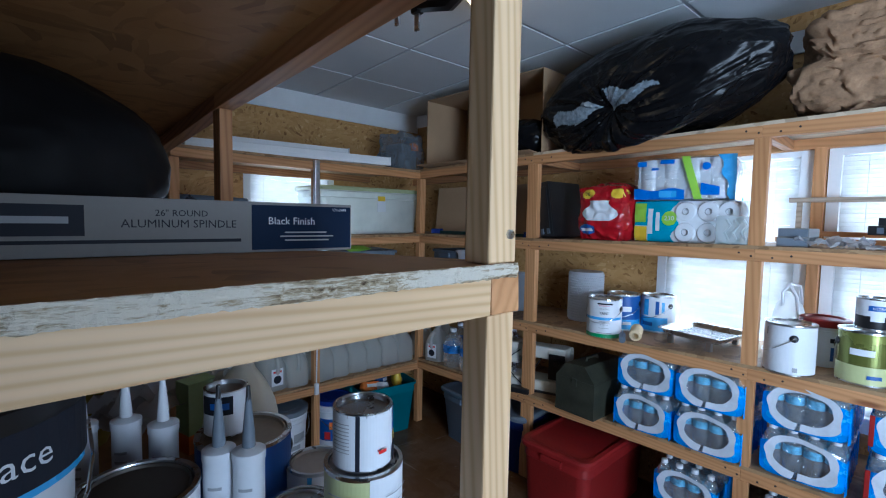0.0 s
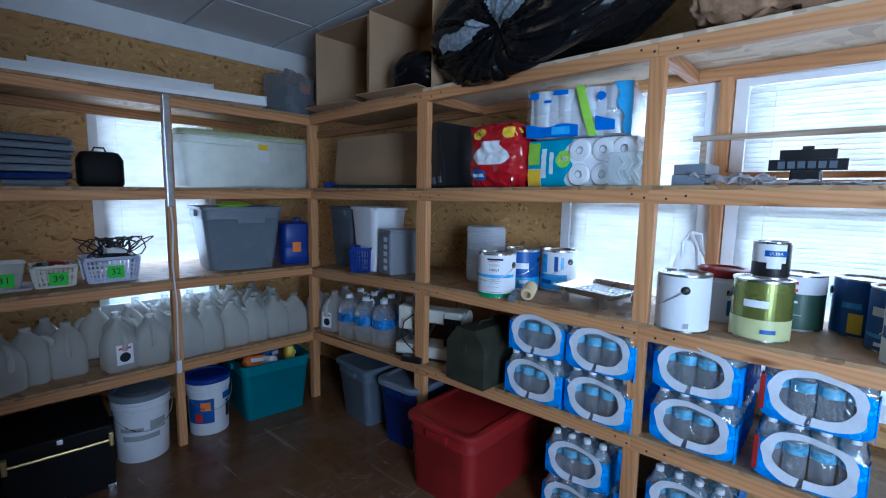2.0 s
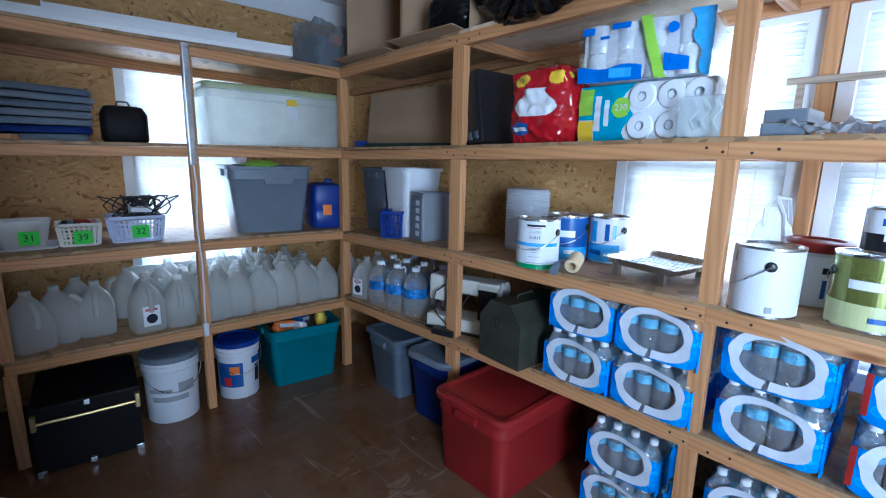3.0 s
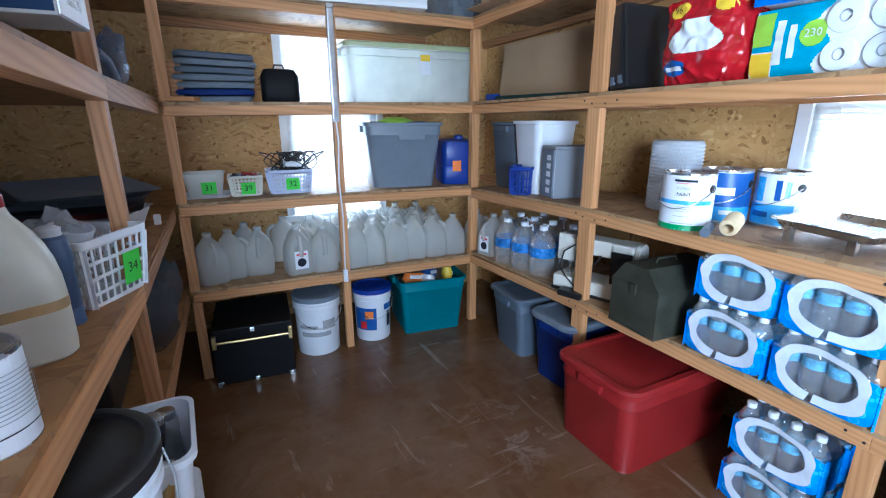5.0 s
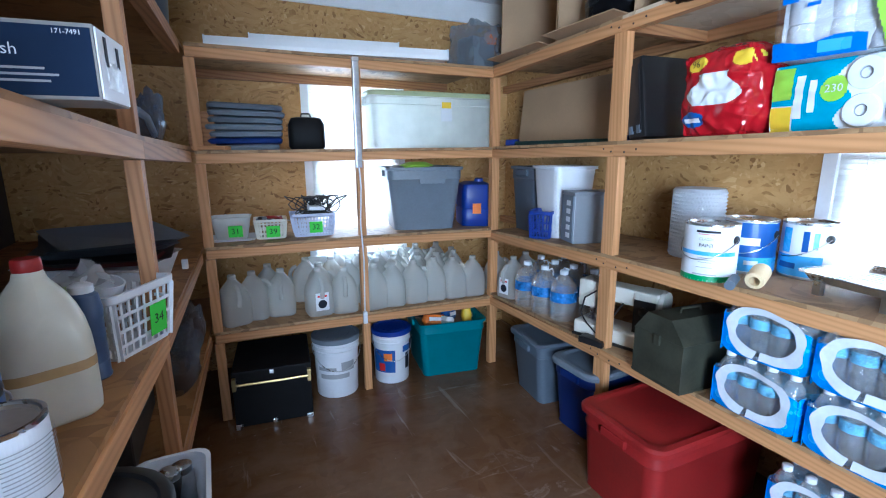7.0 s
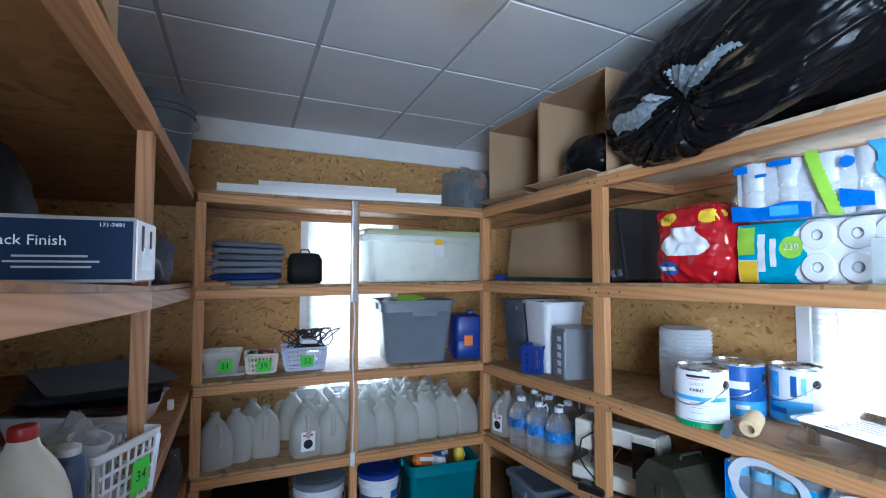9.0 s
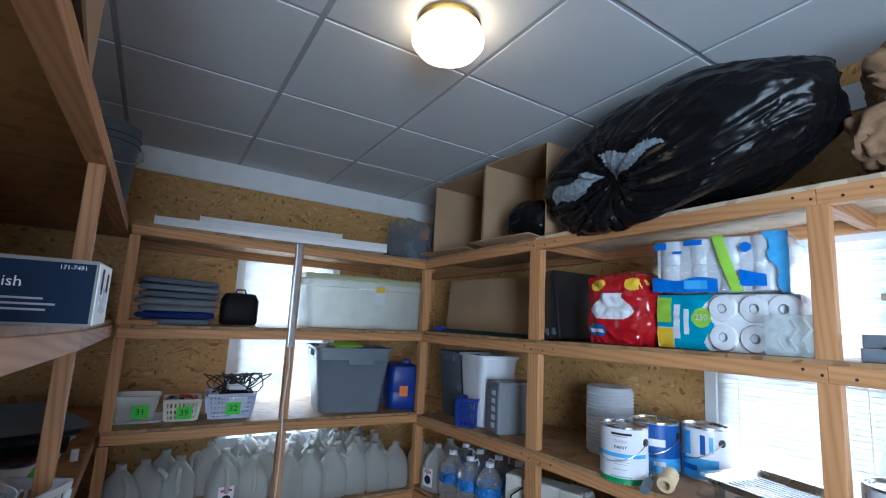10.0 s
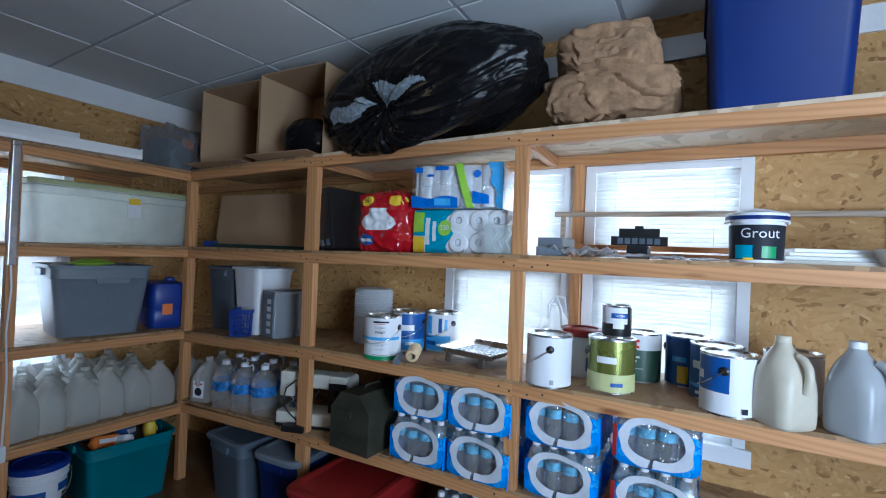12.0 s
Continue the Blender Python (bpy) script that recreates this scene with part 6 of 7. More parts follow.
part("plate", B(-0.10, 0.10, -0.006, 0.006, 0.05, 0.085, bevel=0.002), BLACK, bg)
part("plate", B(-0.072, 0.072, -0.006, 0.006, 0.085, 0.115, bevel=0.002), BLACK, bg)
part("tab", B(-0.015, 0.015, -0.005, 0.005, 0.115, 0.125), BLACK, bg)
for k in range(6):
    part("pocket", B(-0.075 + k * 0.026, -0.056 + k * 0.026, -0.010, -0.0065, 0.056, 0.078), SLATE_P, bg)
gt_ = pail("white tub of grout with a dark label", 2.455, 0.115, ez("tub", 0.1), 0.077, 0.15, WHITE_P, WHITE_P, 178, [(0.06, 0.78, INK, -95, 95), (0.08, 0.36, TEAL_INK, -50, -10), (0.10, 0.34, GREEN_BAND, 8, 40), (0.05, 0.10, YELLOW, -30, -8)], [("Grout", 0.60, 0.044, PAPER, 4)], taper=0.92, bail=False)
part("handle", tube([(0.02 * math.sin(math.pi * k / 14), 0.086 * math.cos(math.pi * k / 14), 0.125 + 0.048 * math.sin(math.pi * k / 14)) for k in range(15)], 0.0042, 8), WHITE_P, gt_, "raised white plastic handle", True)
part("lid_seam", lathe([(0.0865, 0.134), (0.087, 0.136), (0.087, 0.144), (0.0865, 0.146)], 40, False, False), NAVY_P, gt_, "dark band round the lid", True)
for k in range(4):
    bo = thing("trim_board", "narrow white board lying flat", "board", pose(2.50 + 0.02 * k, -0.10 - 0.01 * k, ez("tub", -0.1) + k * 0.0125, 0, 0, 90 + 3 * k), group="stack of white boards")
    part("board", B(-0.13, 0.15, -0.05, 0.05, 0.0, 0.012, bevel=0.002), WHITE if k % 2 else CREAM_P, bo)
cbx = thing("small_box", "small cream and teal carton", "box", pose(2.46, -0.27, ez("tub", -0.2), 0, 0, 6))
part("carton", B(-0.05, 0.08, -0.09, 0.04, 0, 0.055, bevel=0.002), TEAL_INK, cbx)
part("end_panel", B(-0.053, 0.06, 0.041, 0.08, 0, 0.053, bevel=0.002), CREAM_P, cbx)
TAN_STRIP = lumber("weathered_strip", (0.42, 0.34, 0.26), (0.32, 0.25, 0.18))
for z0, yb, x in ((1.615, -0.38, 2.835), (1.505, -0.40, 2.80), (1.475, -0.35, 2.77)):
    st = thing("wood_strip", "long thin wooden strip along the back of the shelf", "trim strip", pose(x, yb, z0 if z0 > 1.6 else ez("tub", 0) + 0.002 + (z0 - 1.475), 0, 0, 90))
    part("strip", B(0, 1.25, -0.008, 0.008, 0.0, 0.022, bevel=0.002), PINE if z0 < 1.6 else TAN_STRIP, st)
    if z0 > 1.6:
        for u in (0.02, 1.20):
            part("support", B(u, u + 0.02, -0.008, 0.008, ez("tub", 0.0) - z0 + 0.002, 0.0), TAN_STRIP, st)

# top shelf
def open_box(label, x, y, z, rz, w, d, h):
    """A cardboard box lying on its side, its open end towards local -x."""
    o = thing("cardboard_box", label, "box", pose(x, y, z, 0, 0, rz), "open cardboard boxes")
    t = 0.005
    part("side", B(0, w, -d / 2, -d / 2 + t, 0, h, bevel=0.001), CARD, o)
    part("side", B(0, w, d / 2 - t, d / 2, 0, h, bevel=0.001), CARD, o)
    part("top", B(0, w, -d / 2 + t, d / 2 - t, h - t, h), CARD, o)
    part("bottom", B(0, w, -d / 2 + t, d / 2 - t, 0, t), CARD, o)
    part("back", B(w - t, w, -d / 2 + t, d / 2 - t, t, h - t), CARD, o)
    part("flap", B(-0.10, 0.0, -d / 2 + 0.01, d / 2 - 0.01, 0.0, t * 0.8), CARD, o, m=pose(0, 0, 0.001, 0, 5, 0))
    return o


open_box("open cardboard box lying on its side", 2.42, 2.68, ez("top", 2.6), 0, 0.40, 0.50, 0.475)
open_box("open cardboard box holding a black bag", 2.41, 2.175, ez("top", 2.1), 0, 0.40, 0.47, 0.475)
BAG = plain("black_bin_liner", (0.006, 0.006, 0.007), 0.24, var=0.3, scale=16, bumps=0.16, grain=45, spec=0.13)


PEEK = plain("bubble_sheet", (0.22, 0.27, 0.32), 0.15, var=0.6, scale=40, grain=120, bumps=1.0)


def bin_bag(label, m, rx, ry, rz, knot=None, seed=0.0, sub=6, flat=-0.8, twist=0.16, coarse=2.2, overhang=None, tears=(), skin=None):
    b = thing("bin_bag", label, "bag", m)
    bm = bmesh.new()
    bmesh.ops.create_icosphere(bm, subdivisions=sub, radius=1.0)
    off = Vector((seed, seed * 2, 0))
    kd = Vector(knot).normalized() if knot else None
    for v in bm.verts:
        p = v.co.copy()
        q = 1 + 0.07 * noise.noise(p * coarse + off) + 0.02 * (abs(noise.noise(p * 4.5 + off)) - 0.3)
        if kd:
            ang = p.angle(kd)
            side = p - kd * p.dot(kd)
            az = math.atan2(side.dot(kd.orthogonal().normalized()), side.dot(kd.cross(kd.orthogonal().normalized())))
            fold = math.exp(-ang / 0.55)
            crease = noise.noise(Vector((math.cos(az) * 3, math.sin(az) * 3, ang * 0.8)) + off)
            q += 0.07 * fold * (abs(math.sin(az * 7 + 2.5 * crease)) - 0.6) * min(1, ang * 5)
            q += 0.028 * math.exp(-ang / 0.9) * (abs(math.sin(az * 19 + 5 * crease)) ** 0.7 - 0.6) * min(1, ang * 4)
            q -= 0.17 * math.exp(-(ang / 0.17) ** 2)
        ridge = 1 - abs(noise.noise(Vector((p.x * 5, p.y * 2.2, p.z * 5)) + off))
        q += 0.012 * (ridge ** 7 - 0.2)
        fine = 1 - abs(noise.noise(Vector((p.x * 13, p.y * 7, p.z * 13)) - off))
        q += 0.006 * fine ** 9 * max(0.0, noise.noise(p * 2.3 - off) + 0.35)
        v.co = Vector((p.x * rx, p.y * ry, max(p.z, flat) * rz)) * q
    zmin = min(v.co.z for v in bm.verts)
    for v in bm.verts:
        v.co.z -= zmin
        if overhang is not None and v.co.x < overhang and v.co.z < 0.2:
            v.co.z -= 0.95 * (overhang - v.co.x) * (1 - v.co.z / 0.2)
    for y0, y1, zmid, half, wedge in tears:
        bm.normal_update()
        rag = bmesh.new()
        made = {}
        for f in bm.faces:
            c = f.calc_center_median()
            if c.x > -0.1 or not y0 < c.y < y1:
                continue
            t = (c.y - y0) / (y1 - y0)
            reach = half * (0.1 + 0.95 * t if wedge else min(1, 3.2 * t) * (1 - 0.25 * t))
            if abs(c.z - zmid - 0.012 * math.sin(9 * t)) < reach:
                for v in f.verts:
                    if v.index not in made:
                        made[v.index] = rag.verts.new(v.co + v.normal * 0.003)
                rag.faces.new([made[v.index] for v in f.verts])
        part("bubble_wrap", rag, PEEK, b, "bubble wrap showing through a tear", True)
    part("skin", bm, skin or BAG, b, smooth=True)
    return b, -zmin


big, up_ = bin_bag("large shiny black bin bag, stuffed and knotted, with bubble wrap showing", pose(2.50, 1.40, ez("top", 1.3) + 0.004, -5, 0, -13), 0.32, 0.63, 0.255, (-0.9, -0.02, -0.34), 2.0, 7, -0.85, overhang=-0.10, tears=((0.02, 0.32, 0.135, 0.040, 0), (-0.28, -0.025, 0.145, 0.044, 1)))
sb, _ = bin_bag("small shiny black bin bag inside the cardboard box", pose(2.50, 2.12, ez("top", 2.1) + 0.007), 0.115, 0.17, 0.12, (-1, 0.1, 0.1), 6.0, 5)
# a bundle of rolled, folded insulation, classed as cloth
INSULATION = plain("tan_cloth", (0.33, 0.198, 0.108), 0.9, var=0.45, scale=22, grain=120, bumps=0.9)
cl = thing("cloth_bundle", "folded bundle of tan insulation", "cloth", pose(2.56, 0.60, ez("top", 0.6) + 0.003))
bm = bmesh.new()
bmesh.ops.create_icosphere(bm, subdivisions=6, radius=1.0)
for v in bm.verts:
    p = v.co.copy()
    sq = (abs(p.x) ** 4 + abs(p.y) ** 4 + abs(p.z) ** 4) ** -0.25
    w1 = noise.noise(Vector((p.x * 2, p.y * 1.2, p.z * 2)) + Vector((4, 1, 0)))
    w2 = noise.noise(p * 5 + Vector((1, 7, 0)))
    f = 0.10 * (abs(math.sin(p.z * 5.5 + 2.8 * w1 + p.y * 0.9)) - 0.6) + 0.07 * (abs(math.sin(p.z * 9 + 6 * w1 - p.y * 2.5 + 2 * w2)) - 0.6) + 0.03 * noise.noise(p * 13) + 0.13 * w1 + 0.05 * w2
    q = sq * (1 + f)
    v.co = Vector((p.x * 0.155, p.y * 0.20 * (1.12 if p.z < 0 else 0.92), p.z * 0.185)) * q
    v.co.y += 0.02 * p.z
zmin = min(v.co.z for v in bm.verts)
for v in bm.verts:
    v.co.z = max(0, v.co.z - zmin - 0.012)
part("cloth", bm, INSULATION, cl, smooth=True)
part("under_fold", sheet(0.26, 0.34, 0.03, 8), INSULATION, cl, smooth=True, m=pose(-0.03, -0.06, 0))
tote("tall open dark blue plastic tote", 2.60, 0.075, ez("top", 0.07), 0, 0.46, 0.40, 0.43, NAVY_P, taper=0.90)

# ---- things on the entrance rack ----
zt = wz("tub", 1.3)
BOXG = plain("pale_grey_carton", (0.27, 0.255, 0.245), 0.65, var=0.08, spec=0.2)
BOXB = plain("dark_blue_carton", (0.006, 0.018, 0.05), 0.6, var=0.1, spec=0.15)
sbx = thing("long_carton", "long carton for round aluminium spindles, grey and dark blue", "box", pose(0.776, 1.30, zt, 0, 0, -5))
part("carton", B(-0.76, 0.0, 0.0, 0.135, 0.0, 0.10, bevel=0.002), [BOXG], sbx)
part("panel", B(-0.215, -0.003, -0.0015, 0.0, 0.005, 0.094), BOXB, sbx, "dark blue printed panel")
part("end_panel", B(0.0, 0.002, 0.004, 0.131, 0.003, 0.097), PAPER, sbx, "white taped end")
part("tape", B(0.0022, 0.0034, 0.03, 0.10, 0.02, 0.06), FILM, sbx)
part("print", B(0.0022, 0.0036, 0.03, 0.04, 0.05, 0.09), INK, sbx)
part("print", B(0.0022, 0.0036, 0.085, 0.095, 0.055, 0.085), INK, sbx)
letters("Black Finish", 0.021, PAPER, sbx, facing(-0.135, -0.0025, 0.062, 0))
letters("171-7491", 0.009, PAPER, sbx, facing(-0.03, -0.0025, 0.087, 0))
letters('26" ROUND', 0.016, INK, sbx, facing(-0.335, -0.0012, 0.074, 0))
letters("ALUMINUM SPINDLE", 0.020, INK, sbx, facing(-0.335, -0.0012, 0.055, 0))
part("print", B(-0.62, -0.475, -0.0014, 0.0, 0.035, 0.085), INK, sbx)
part("print", B(-0.61, -0.495, -0.0022, -0.0014, 0.055, 0.066), GREY_INK, sbx)
part("print", B(-0.72, -0.235, -0.0014, 0.0, 0.022, 0.028), INK, sbx)
for k, (a, b) in enumerate(((-0.15, -0.06), (-0.16, -0.045), (-0.15, -0.055))):
    part("print", B(a, b, -0.0024, -0.0014, 0.038 - 0.008 * k, 0.041 - 0.008 * k), GREY_INK, sbx)
bin_bag("dark stuffed black bag behind the carton", pose(0.16, 1.78, zt - 0.02), 0.36, 0.28, 0.23, None, 9.0, 5, skin=BLACK_VINYL)
pb = thing("plastic_bag", "clear blue plastic packet leaning on the post", "bag", pose(0.70, 2.36, wz("tub", 2.4), 0, 0, 25))
bm = bmesh.new()
bmesh.ops.create_icosphere(bm, subdivisions=4, radius=1.0)
for v in bm.verts:
    n = 1 + 0.3 * noise.noise(v.co * 2.4 + Vector((5, 0, 0))) + 0.1 * noise.noise(v.co * 7)
    v.co = Vector((v.co.x * 0.05 + 0.03 * v.co.y, v.co.y * 0.14, 0.065 + v.co.z * 0.075 - 0.035 * v.co.y)) * n
    v.co.z = max(0, v.co.z)
part("packet", bm, milky("blue_grey_film", (0.13, 0.19, 0.30), 0.3, 0.10, 0.45), pb, smooth=True)
part("stripe", tube([(-0.05, -0.07, 0.10), (0.0, 0.0, 0.08), (0.05, 0.10, 0.03)], 0.012, 8), PAPER, pb, smooth=True)

zb = wz("bask", 1.0)
can("plain white quart can of paint under smaller cans", 0.558, 0.922, zb, 215, 0.054, 0.122, bands=[(0.03, 0.97, PAPER, -170, 170)], bail=False)
can("grey-labelled quart can of paint with printed lines", 0.632, 1.190, wz("bask", 1.19), 330, 0.053, 0.130, bands=[(0.03, 0.97, PAPER, -170, 170), (0.05, 0.95, SKY_BLUE, -105, -96)], bars=[(0.80 - 0.045 * k, 0.812 - 0.045 * k, GREY_INK, -40, 45) for k in range(11)] + [(0.22, 0.235, INK, -45, 50), (0.08, 0.17, INK, -62, -40)], bail=False, lid=plain("worn_lid", (0.42, 0.36, 0.30), 0.45, 0.6))
can("cream-labelled quart can of paint", 0.560, 0.920, zb + 0.124, 215, 0.052, 0.135, bands=[(0.03, 0.97, PALE_GREEN, -170, 30), (0.03, 0.97, PAPER, 30, 160), (0.1, 0.9, DEEP_BLUE, 118, 132)], bars=[(0.8 - 0.05 * k, 0.815 - 0.05 * k, GREY_INK, -30, 22) for k in range(10)] + [(0.78 - 0.09 * k, 0.79 - 0.09 * k, GREY_INK, 52, 98) for k in range(8)] + [(0.2, 0.22, INK, 60, 100), (0.06, 0.15, INK, 52, 66)], bail=False)
can("small white and black can of paint", 0.557, 0.918, zb + 0.260, 215, 0.039, 0.078, PAPER, bands=[(0.03, 0.97, PAPER, -170, 170), (0.03, 0.97, INK, 8, 16), (0.55, 0.95, DEEP_BLUE, 95, 150), (0.38, 0.5, YELLOW, 95, 150), (0.03, 0.3, INK, 90, 150)], bars=[(0.82 - 0.06 * k, 0.835 - 0.06 * k, GREY_INK, -36, -2) for k in range(9)] + [(0.30, 0.36, RED_INK, 50, 66)], bail=False)
pk_ = pail("white paint bucket with a dark printed top", 0.140, 1.14, wz("bask", 1.14), 0.130, 0.39, WHITE_P, BLACK, 278, [(0.03, 0.62, PAPER, -80, 80)], [("WARRANTY", 0.66, 0.021, INK, 18)], taper=0.9)
part("label", shell(0.1385, 0.305, 0.372, 200, 350), INK, pk_, "black printed band")
part("print", shell(0.1372, 0.296, 0.305, 210, 345), SKY_BLUE, pk_)
letters("Place", 0.040, PAPER, pk_, (299, 0.338), bend=0.1395)
zc1 = wz("bask", 1.27)
DUSTY = plain("dusty_lid", (0.33, 0.27, 0.21), 0.6, 0.4)
can("gallon can of paint with a blue and yellow label", 0.528, 1.275, zc1, 250, bands=[(0.03, 0.97, DEEP_BLUE, -170, 170), (0.03, 0.40, YELLOW, -20, 60), (0.03, 0.22, PAPER, -60, 20)], bail=True, ear=-75, lid=DUSTY)
can("dusty gallon can of paint with a dark lid", 0.338, 1.185, wz("bask", 1.18), 260, bands=[(0.03, 0.97, PAPER, -170, 170)], bail=False, lid=plain("dark_lid", (0.10, 0.085, 0.07), 0.45, 0.5))
can("small can of paint with a black and white label", 0.503, 1.298, zc1 + 0.194, 240, 0.037, 0.085, PAPER, bands=[(0.03, 0.97, PAPER, -170, 170), (0.50, 0.90, INK, -60, 30), (0.62, 0.76, DEEP_BLUE, -30, 20)], bail=False)
for x, y in ((0.548, 1.082), (0.43, 1.055)):
    can("quart can of paint with a metal lid", x, y, wz("bask", y), 225, 0.054, 0.122, PAPER, bands=[(0.03, 0.97, PAPER, -170, 170)], bail=False)
for k, (x, y) in enumerate(((0.452, 1.178), (0.486, 1.140), (0.412, 1.36), (0.365, 1.43), (0.30, 1.46))):
    q = thing("caulk_tube", "white caulk tube standing on end with a pointed nozzle", "caulk tube", pose(x, y, wz("bask", y)), group="caulk tubes")
    part("body", lathe([(0.0235, 0), (0.0245, 0.003), (0.0245, 0.20), (0.026, 0.202), (0.026, 0.216), (0.012, 0.222)], 20), PAPER, q, smooth=True)
    part("nozzle", lathe([(0.0105, 0.22), (0.0095, 0.245), (0.003, 0.315)], 14), GREY_P if k < 2 else WHITE_P, q, smooth=True)
    if k < 2:
        part("tip", lathe([(0.0055, 0.275), (0.0045, 0.30), (0.0028, 0.322)], 10), BLACK, q, "black tip", True)
    for i in range(7):
        part("print", shell(0.0251, 0.05 + 0.018 * i, 0.055 + 0.018 * i, 210, 260), GREY_INK, q)
mjug = jug("cream plastic milk jug with a red cap and brown liquid line", 0.598, 1.485, wz("bask", 1.48), 205, RED_P, JUG_CREAM, w=0.140, h=0.292)
part("stain_line", rloft([(0.1415, 0.1415, 0.039, 0.092), (0.1415, 0.1415, 0.039, 0.110)], False, False), plain("brown_tape", (0.42, 0.27, 0.11), 0.4), mjug, "brown band round the jug", True)
bb = thing("plastic_bottle", "slim dark blue plastic bottle with a white cap", "bottle", pose(0.628, 1.640, wz("bask", 1.64)) @ Matrix.Diagonal((0.9, 0.9, 1.0, 1)))
part("body", lathe([(0.033, 0), (0.036, 0.005), (0.034, 0.012), (0.034, 0.034), (0.0325, 0.038), (0.034, 0.042), (0.034, 0.132), (0.0365, 0.138), (0.036, 0.155), (0.031, 0.185), (0.022, 0.192)], 20), plain("slate_blue_plastic", (0.05, 0.085, 0.17), 0.35), bb, smooth=True)
part("cap", lathe([(0.024, 0.188), (0.025, 0.205), (0.016, 0.21)], 16), WHITE_P, bb, smooth=True)
gn = thing("carton", "small pale green and orange carton", "box", pose(0.565, 1.712, wz("bask", 1.71), 0, 0, 15))
part("body", B(-0.04, 0.04, -0.03, 0.03, 0.0, 0.185, bevel=0.002), plain("pale_green_card", (0.42, 0.58, 0.30), 0.6), gn)
part("foot", B(-0.041, 0.041, -0.031, 0.031, 0.001, 0.05), ORANGE_NOTE, gn)
bk = basket("white slotted basket full of small plastic parts", 0.648, 1.825, wz("bask", 1.82), 62, 0.215, 0.15, 0.165, WHITE_P, "", 0, 8, 4)
nn = part("note", B(-0.03, 0.03, -0.001, 0.0, -0.04, 0.04), GREEN_NOTE, bk, "bright green paper note", m=pose(0.03, -0.080, 0.070, 4, 0, 0))
letters("34", 0.036, INK, nn, facing(0, -0.0022, 0, 0))
bo = thing("white_bowl", "small white plastic cup lying in the basket", "cup", pose(0.622, 1.785, wz("bask", 1.79) + 0.118, 8, 14, 0))
part("cup", lathe([(0.03, 0), (0.04, 0.05), (0.044, 0.07), (0.04, 0.07), (0.028, 0.006)], 24), WHITE_P, bo, smooth=True)
fb = thing("plastic_bag", "crumpled clear plastic bag drooping over the basket", "bag", pose(0.50, 1.80, wz("bask", 1.8) + 0.12, 0, -18, 20))
part("film", sheet(0.30, 0.26, 0.055, 21), POLY, fb, smooth=True)
yb = thing("yellow_bowl", "dull yellow plastic bowl on the shelf", "bowl", pose(0.33, 1.95, wz("bask", 1.9)))
part("bowl", lathe([(0.07, 0), (0.09, 0.05), (0.10, 0.11), (0.095, 0.11), (0.065, 0.006)], 28), plain("dull_yellow", (0.35, 0.28, 0.04), 0.5), yb, smooth=True)
for k, mat in enumerate((WHITE_P, RED_P, BLACK, GREY_P, SLATE_P, GREY_P)):
    ty = thing("plastic_tray", "shallow plastic tray in an uneven stack", "tray", pose(0.50 + 0.015 * (k % 3), 2.48 + 0.02 * (k % 2), wz("bask", 2.4) + (0.0 if k == 0 else 0.085 + 0.016 * k), 2 * (k % 3) - 2, 3 - 2 * (k % 2), 7 * k - 12), group="stack of trays")
    hh = 0.10 if k == 0 else 0.02
    part("tray", rloft([(0.30, 0.36, 0.03, 0.0), (0.36, 0.44, 0.04, hh), (0.38, 0.46, 0.04, hh + 0.003), (0.35, 0.43, 0.04, hh), (0.29, 0.35, 0.03, 0.006)]), mat, ty, smooth=True)
    if k == 0:
        part("note", B(-0.03, 0.03, -0.001, 0.001, -0.035, 0.03), GREEN_NOTE, ty, "bright green paper note", m=pose(0.174, -0.1, 0.055, 0, 0, 78))
pl = thing("wall_plug", "small white plug standing on the shelf", "plug", pose(0.735, 2.62, wz("bask", 2.6) + 0.0))
part("body", B(-0.012, 0.012, -0.012, 0.012, 0, 0.04, bevel=0.004), WHITE_P, pl)
zl = wz("jug", 1.3)
pail("bucket with a dirty black lid", 0.650, 1.275, zl, 0.14, 0.31, WHITE_P, BLACK, 300, lid_label="dirty black lid")
tote("white plastic tub holding jars and tools", 0.745, 1.555, zl, 2, 0.150, 0.25, 0.15, WHITE_P, taper=0.82, ribs=False, name="plastic_tub", category="tub", handles=False)
for k, (dx, dy, mat, hh) in enumerate(((0.0, -0.02, STEEL, 0.10), (0.02, 0.07, GALV, 0.12), (-0.025, 0.03, BLACK, 0.14), (0.0, -0.09, BRASS, 0.09))):
    o = thing("jar", "small dark jar or tin in the tub", "jar", pose(0.744 + dx, 1.555 + dy, zl + 0.013, 0, 10 * (k - 1), 0))
    part("body", lathe([(0.022, 0), (0.026, 0.01), (0.026, hh), (0.02, hh + 0.01)], 16), mat, o, smooth=True)
    part("lid", lathe([(0.023, hh + 0.006), (0.023, hh + 0.022), (0.018, hh + 0.024)], 16), STEEL, o, smooth=True)
bx = thing("storage_box", "black plastic box at the back of the lower shelf", "box", pose(0.42, 2.1, wz("jug", 2.1)))
part("body", B(-0.2, 0.2, -0.22, 0.2, 0.0, 0.32, bevel=0.012), BLACK, bx)
part("lid", B(-0.205, 0.205, -0.225, 0.205, 0.32, 0.34, bevel=0.006), BLACK, bx)
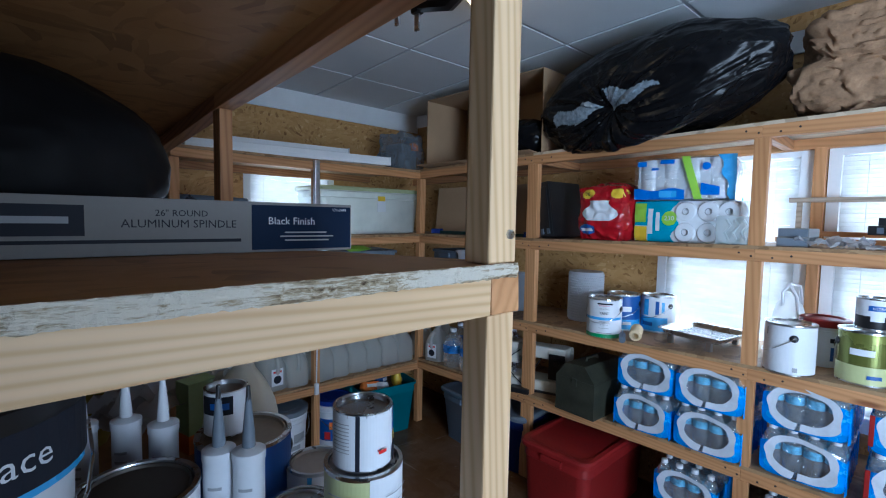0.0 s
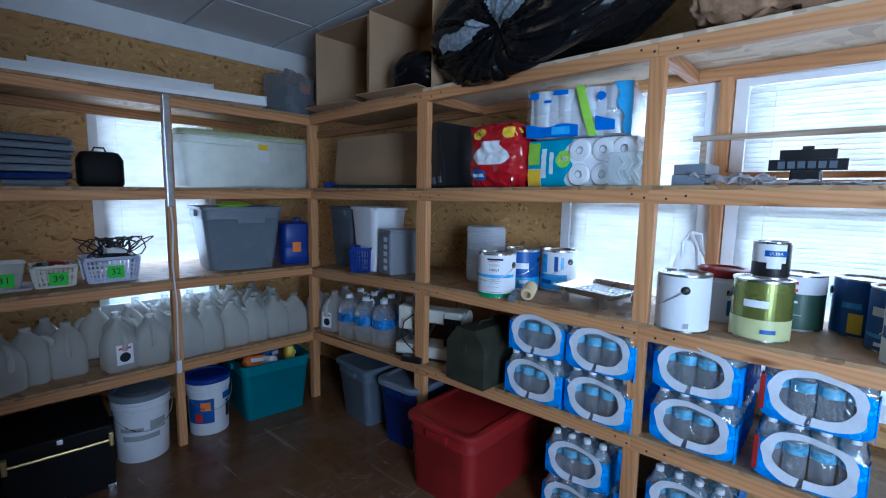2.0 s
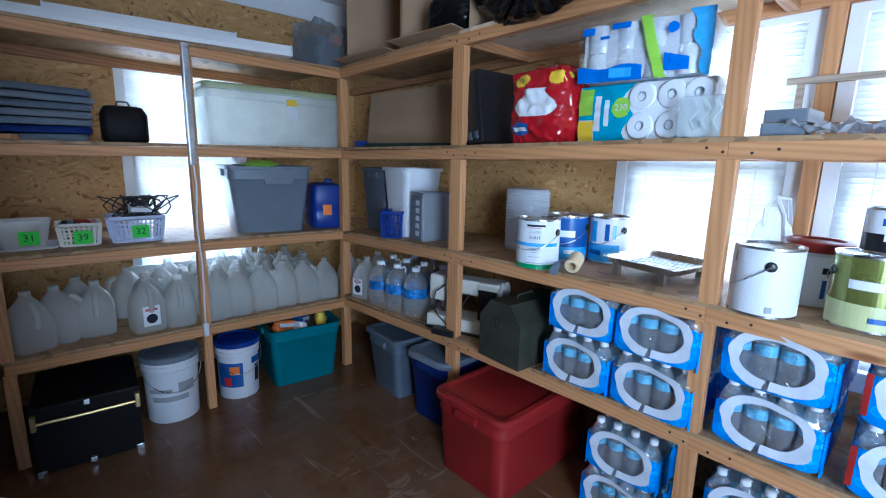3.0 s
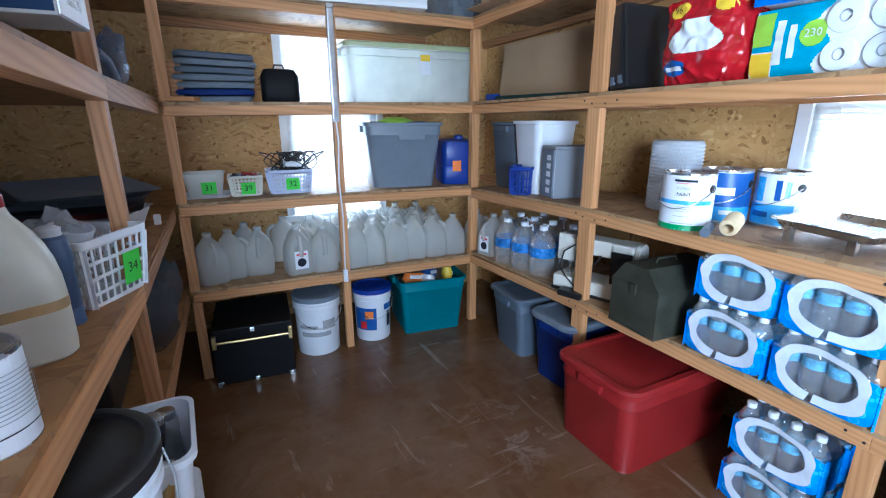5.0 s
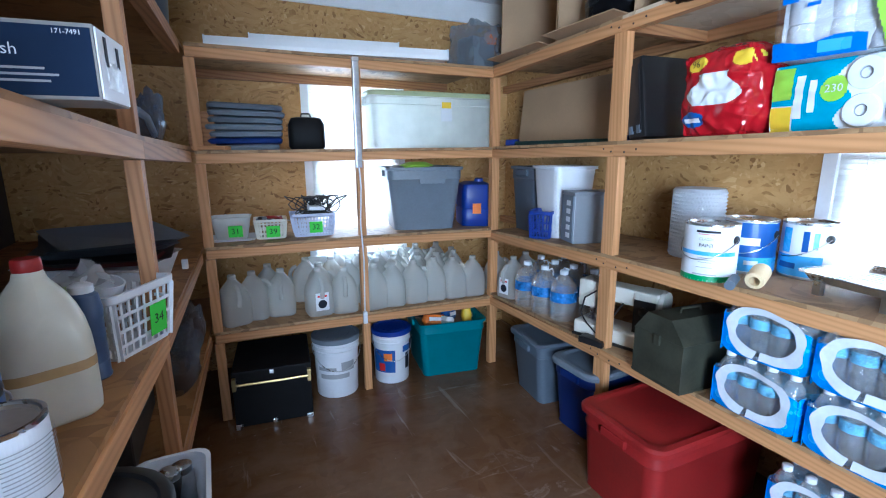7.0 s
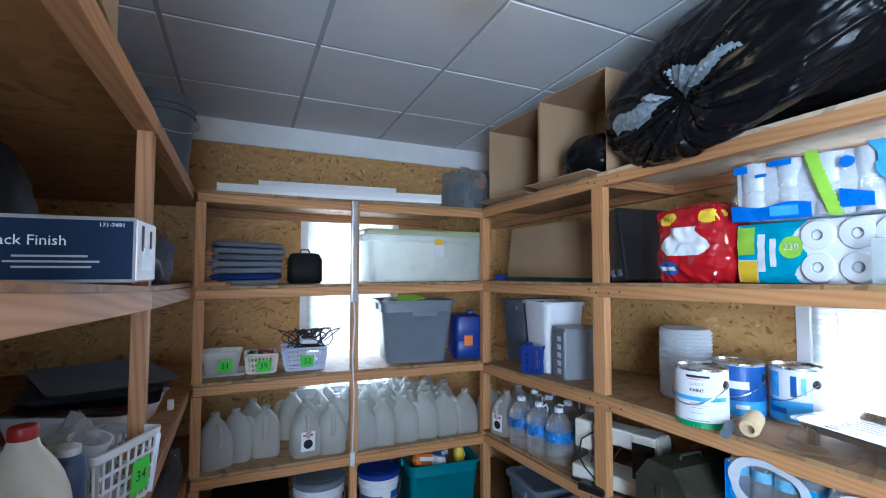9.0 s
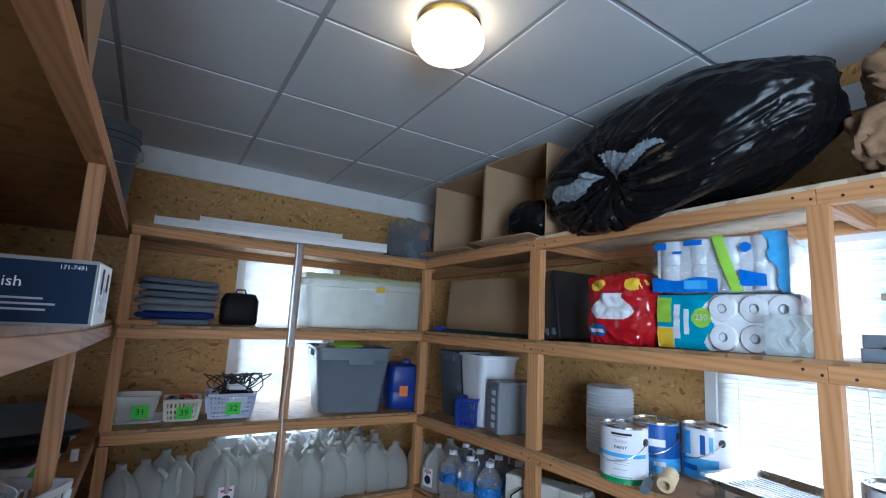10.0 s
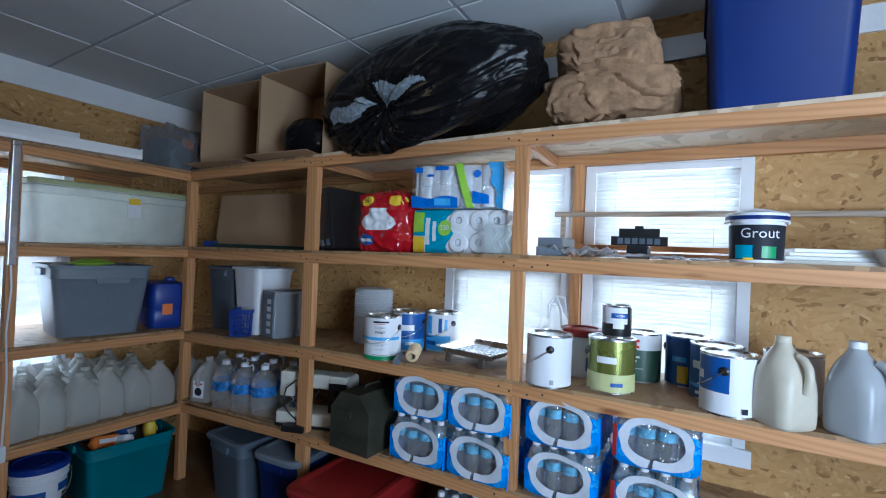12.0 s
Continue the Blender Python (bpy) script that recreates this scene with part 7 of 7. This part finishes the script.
for k, (x, y, s) in enumerate(((0.685, 2.35, 1.0), (0.68, 2.55, 0.9), (0.69, 2.72, 1.1))):
    wr = thing("plastic_bag", "grey plastic bag bunched on the shelf", "bag", pose(x, y, wz("jug", y)))
    bm = bmesh.new()
    bmesh.ops.create_icosphere(bm, subdivisions=4, radius=1.0)
    for v in bm.verts:
        n = 1 + 0.30 * noise.noise(v.co * 2.6 + Vector((k * 3, 0, 0))) + 0.22 * (0.5 - abs(noise.noise(v.co * 5 + Vector((k, 2, 0))))) + 0.10 * noise.noise(v.co * 9)
        v.co = Vector((v.co.x * 0.075, v.co.y * 0.085, 0.11 * s + v.co.z * 0.115 * s)) * n
        v.co.z = max(0, v.co.z)
    part("film", bm, milky("grey_poly", (0.13, 0.14, 0.16), 0.3, 0.12, 0.45), wr, smooth=True)
tote("clear blue plastic box under the shelf", 0.66, 1.75, 0, 4, 0.26, 0.36, 0.26, milky("blue_clear", (0.25, 0.42, 0.62), 0.4, 0.2, 0.2), WHITE_P, 0.9)
# top of the entrance rack
zt = wz("top", 2.8)
pail("dark grey plastic bucket by the ceiling", 0.655, 2.83, zt, 0.13, 0.36, SLATE_P, None, 300, taper=0.82)
cbd = thing("cardboard_sheet", "folded cardboard carton edge resting on the top shelf", "cardboard", pose(0.715, 1.20, wz("top", 1.3), 0, 0, 92))
part("sheet", B(0, 0.33, 0.0, 0.006, 0.0, 0.36, bevel=0.001), CARD, cbd)
part("sheet", B(0, 0.33, 0.05, 0.056, 0.0, 0.36, bevel=0.001), CARD, cbd)
part("fold", B(0.33, 0.336, 0.0, 0.056, 0.0, 0.36, bevel=0.001), CARD, cbd)

ec = thing("extension_cord", "black extension cord hanging over the top rail, metal prongs showing", "cable", pose(0.69, 0.93, wz("top", 0.93)))
part("coil", tube([(-0.02 + 0.07 * math.cos(a * 0.5), 0.07 * math.sin(a * 0.5), 0.012 + 0.004 * a) for a in range(0, 26)], 0.007, 8), BLACK, ec, smooth=True)
part("loop", tube([(-0.02, 0.10, 0.03), (0.012, 0.09, 0.01), (0.016, 0.05, -0.055), (0.016, -0.01, -0.07), (0.016, -0.06, -0.05), (0.0, -0.09, 0.012)], 0.012, 8), BLACK, ec, smooth=True)
for dy, dz in ((0.115, -0.055), (0.062, -0.078)):
    part("prong", B(0.012, 0.016, dy - 0.005, dy + 0.005, dz - 0.014, dz + 0.014, bevel=0.001), STEEL, ec, "metal prong")
    part("plug", B(0.006, 0.022, dy - 0.009, dy + 0.009, dz + 0.012, dz + 0.05, bevel=0.004), BLACK, ec)
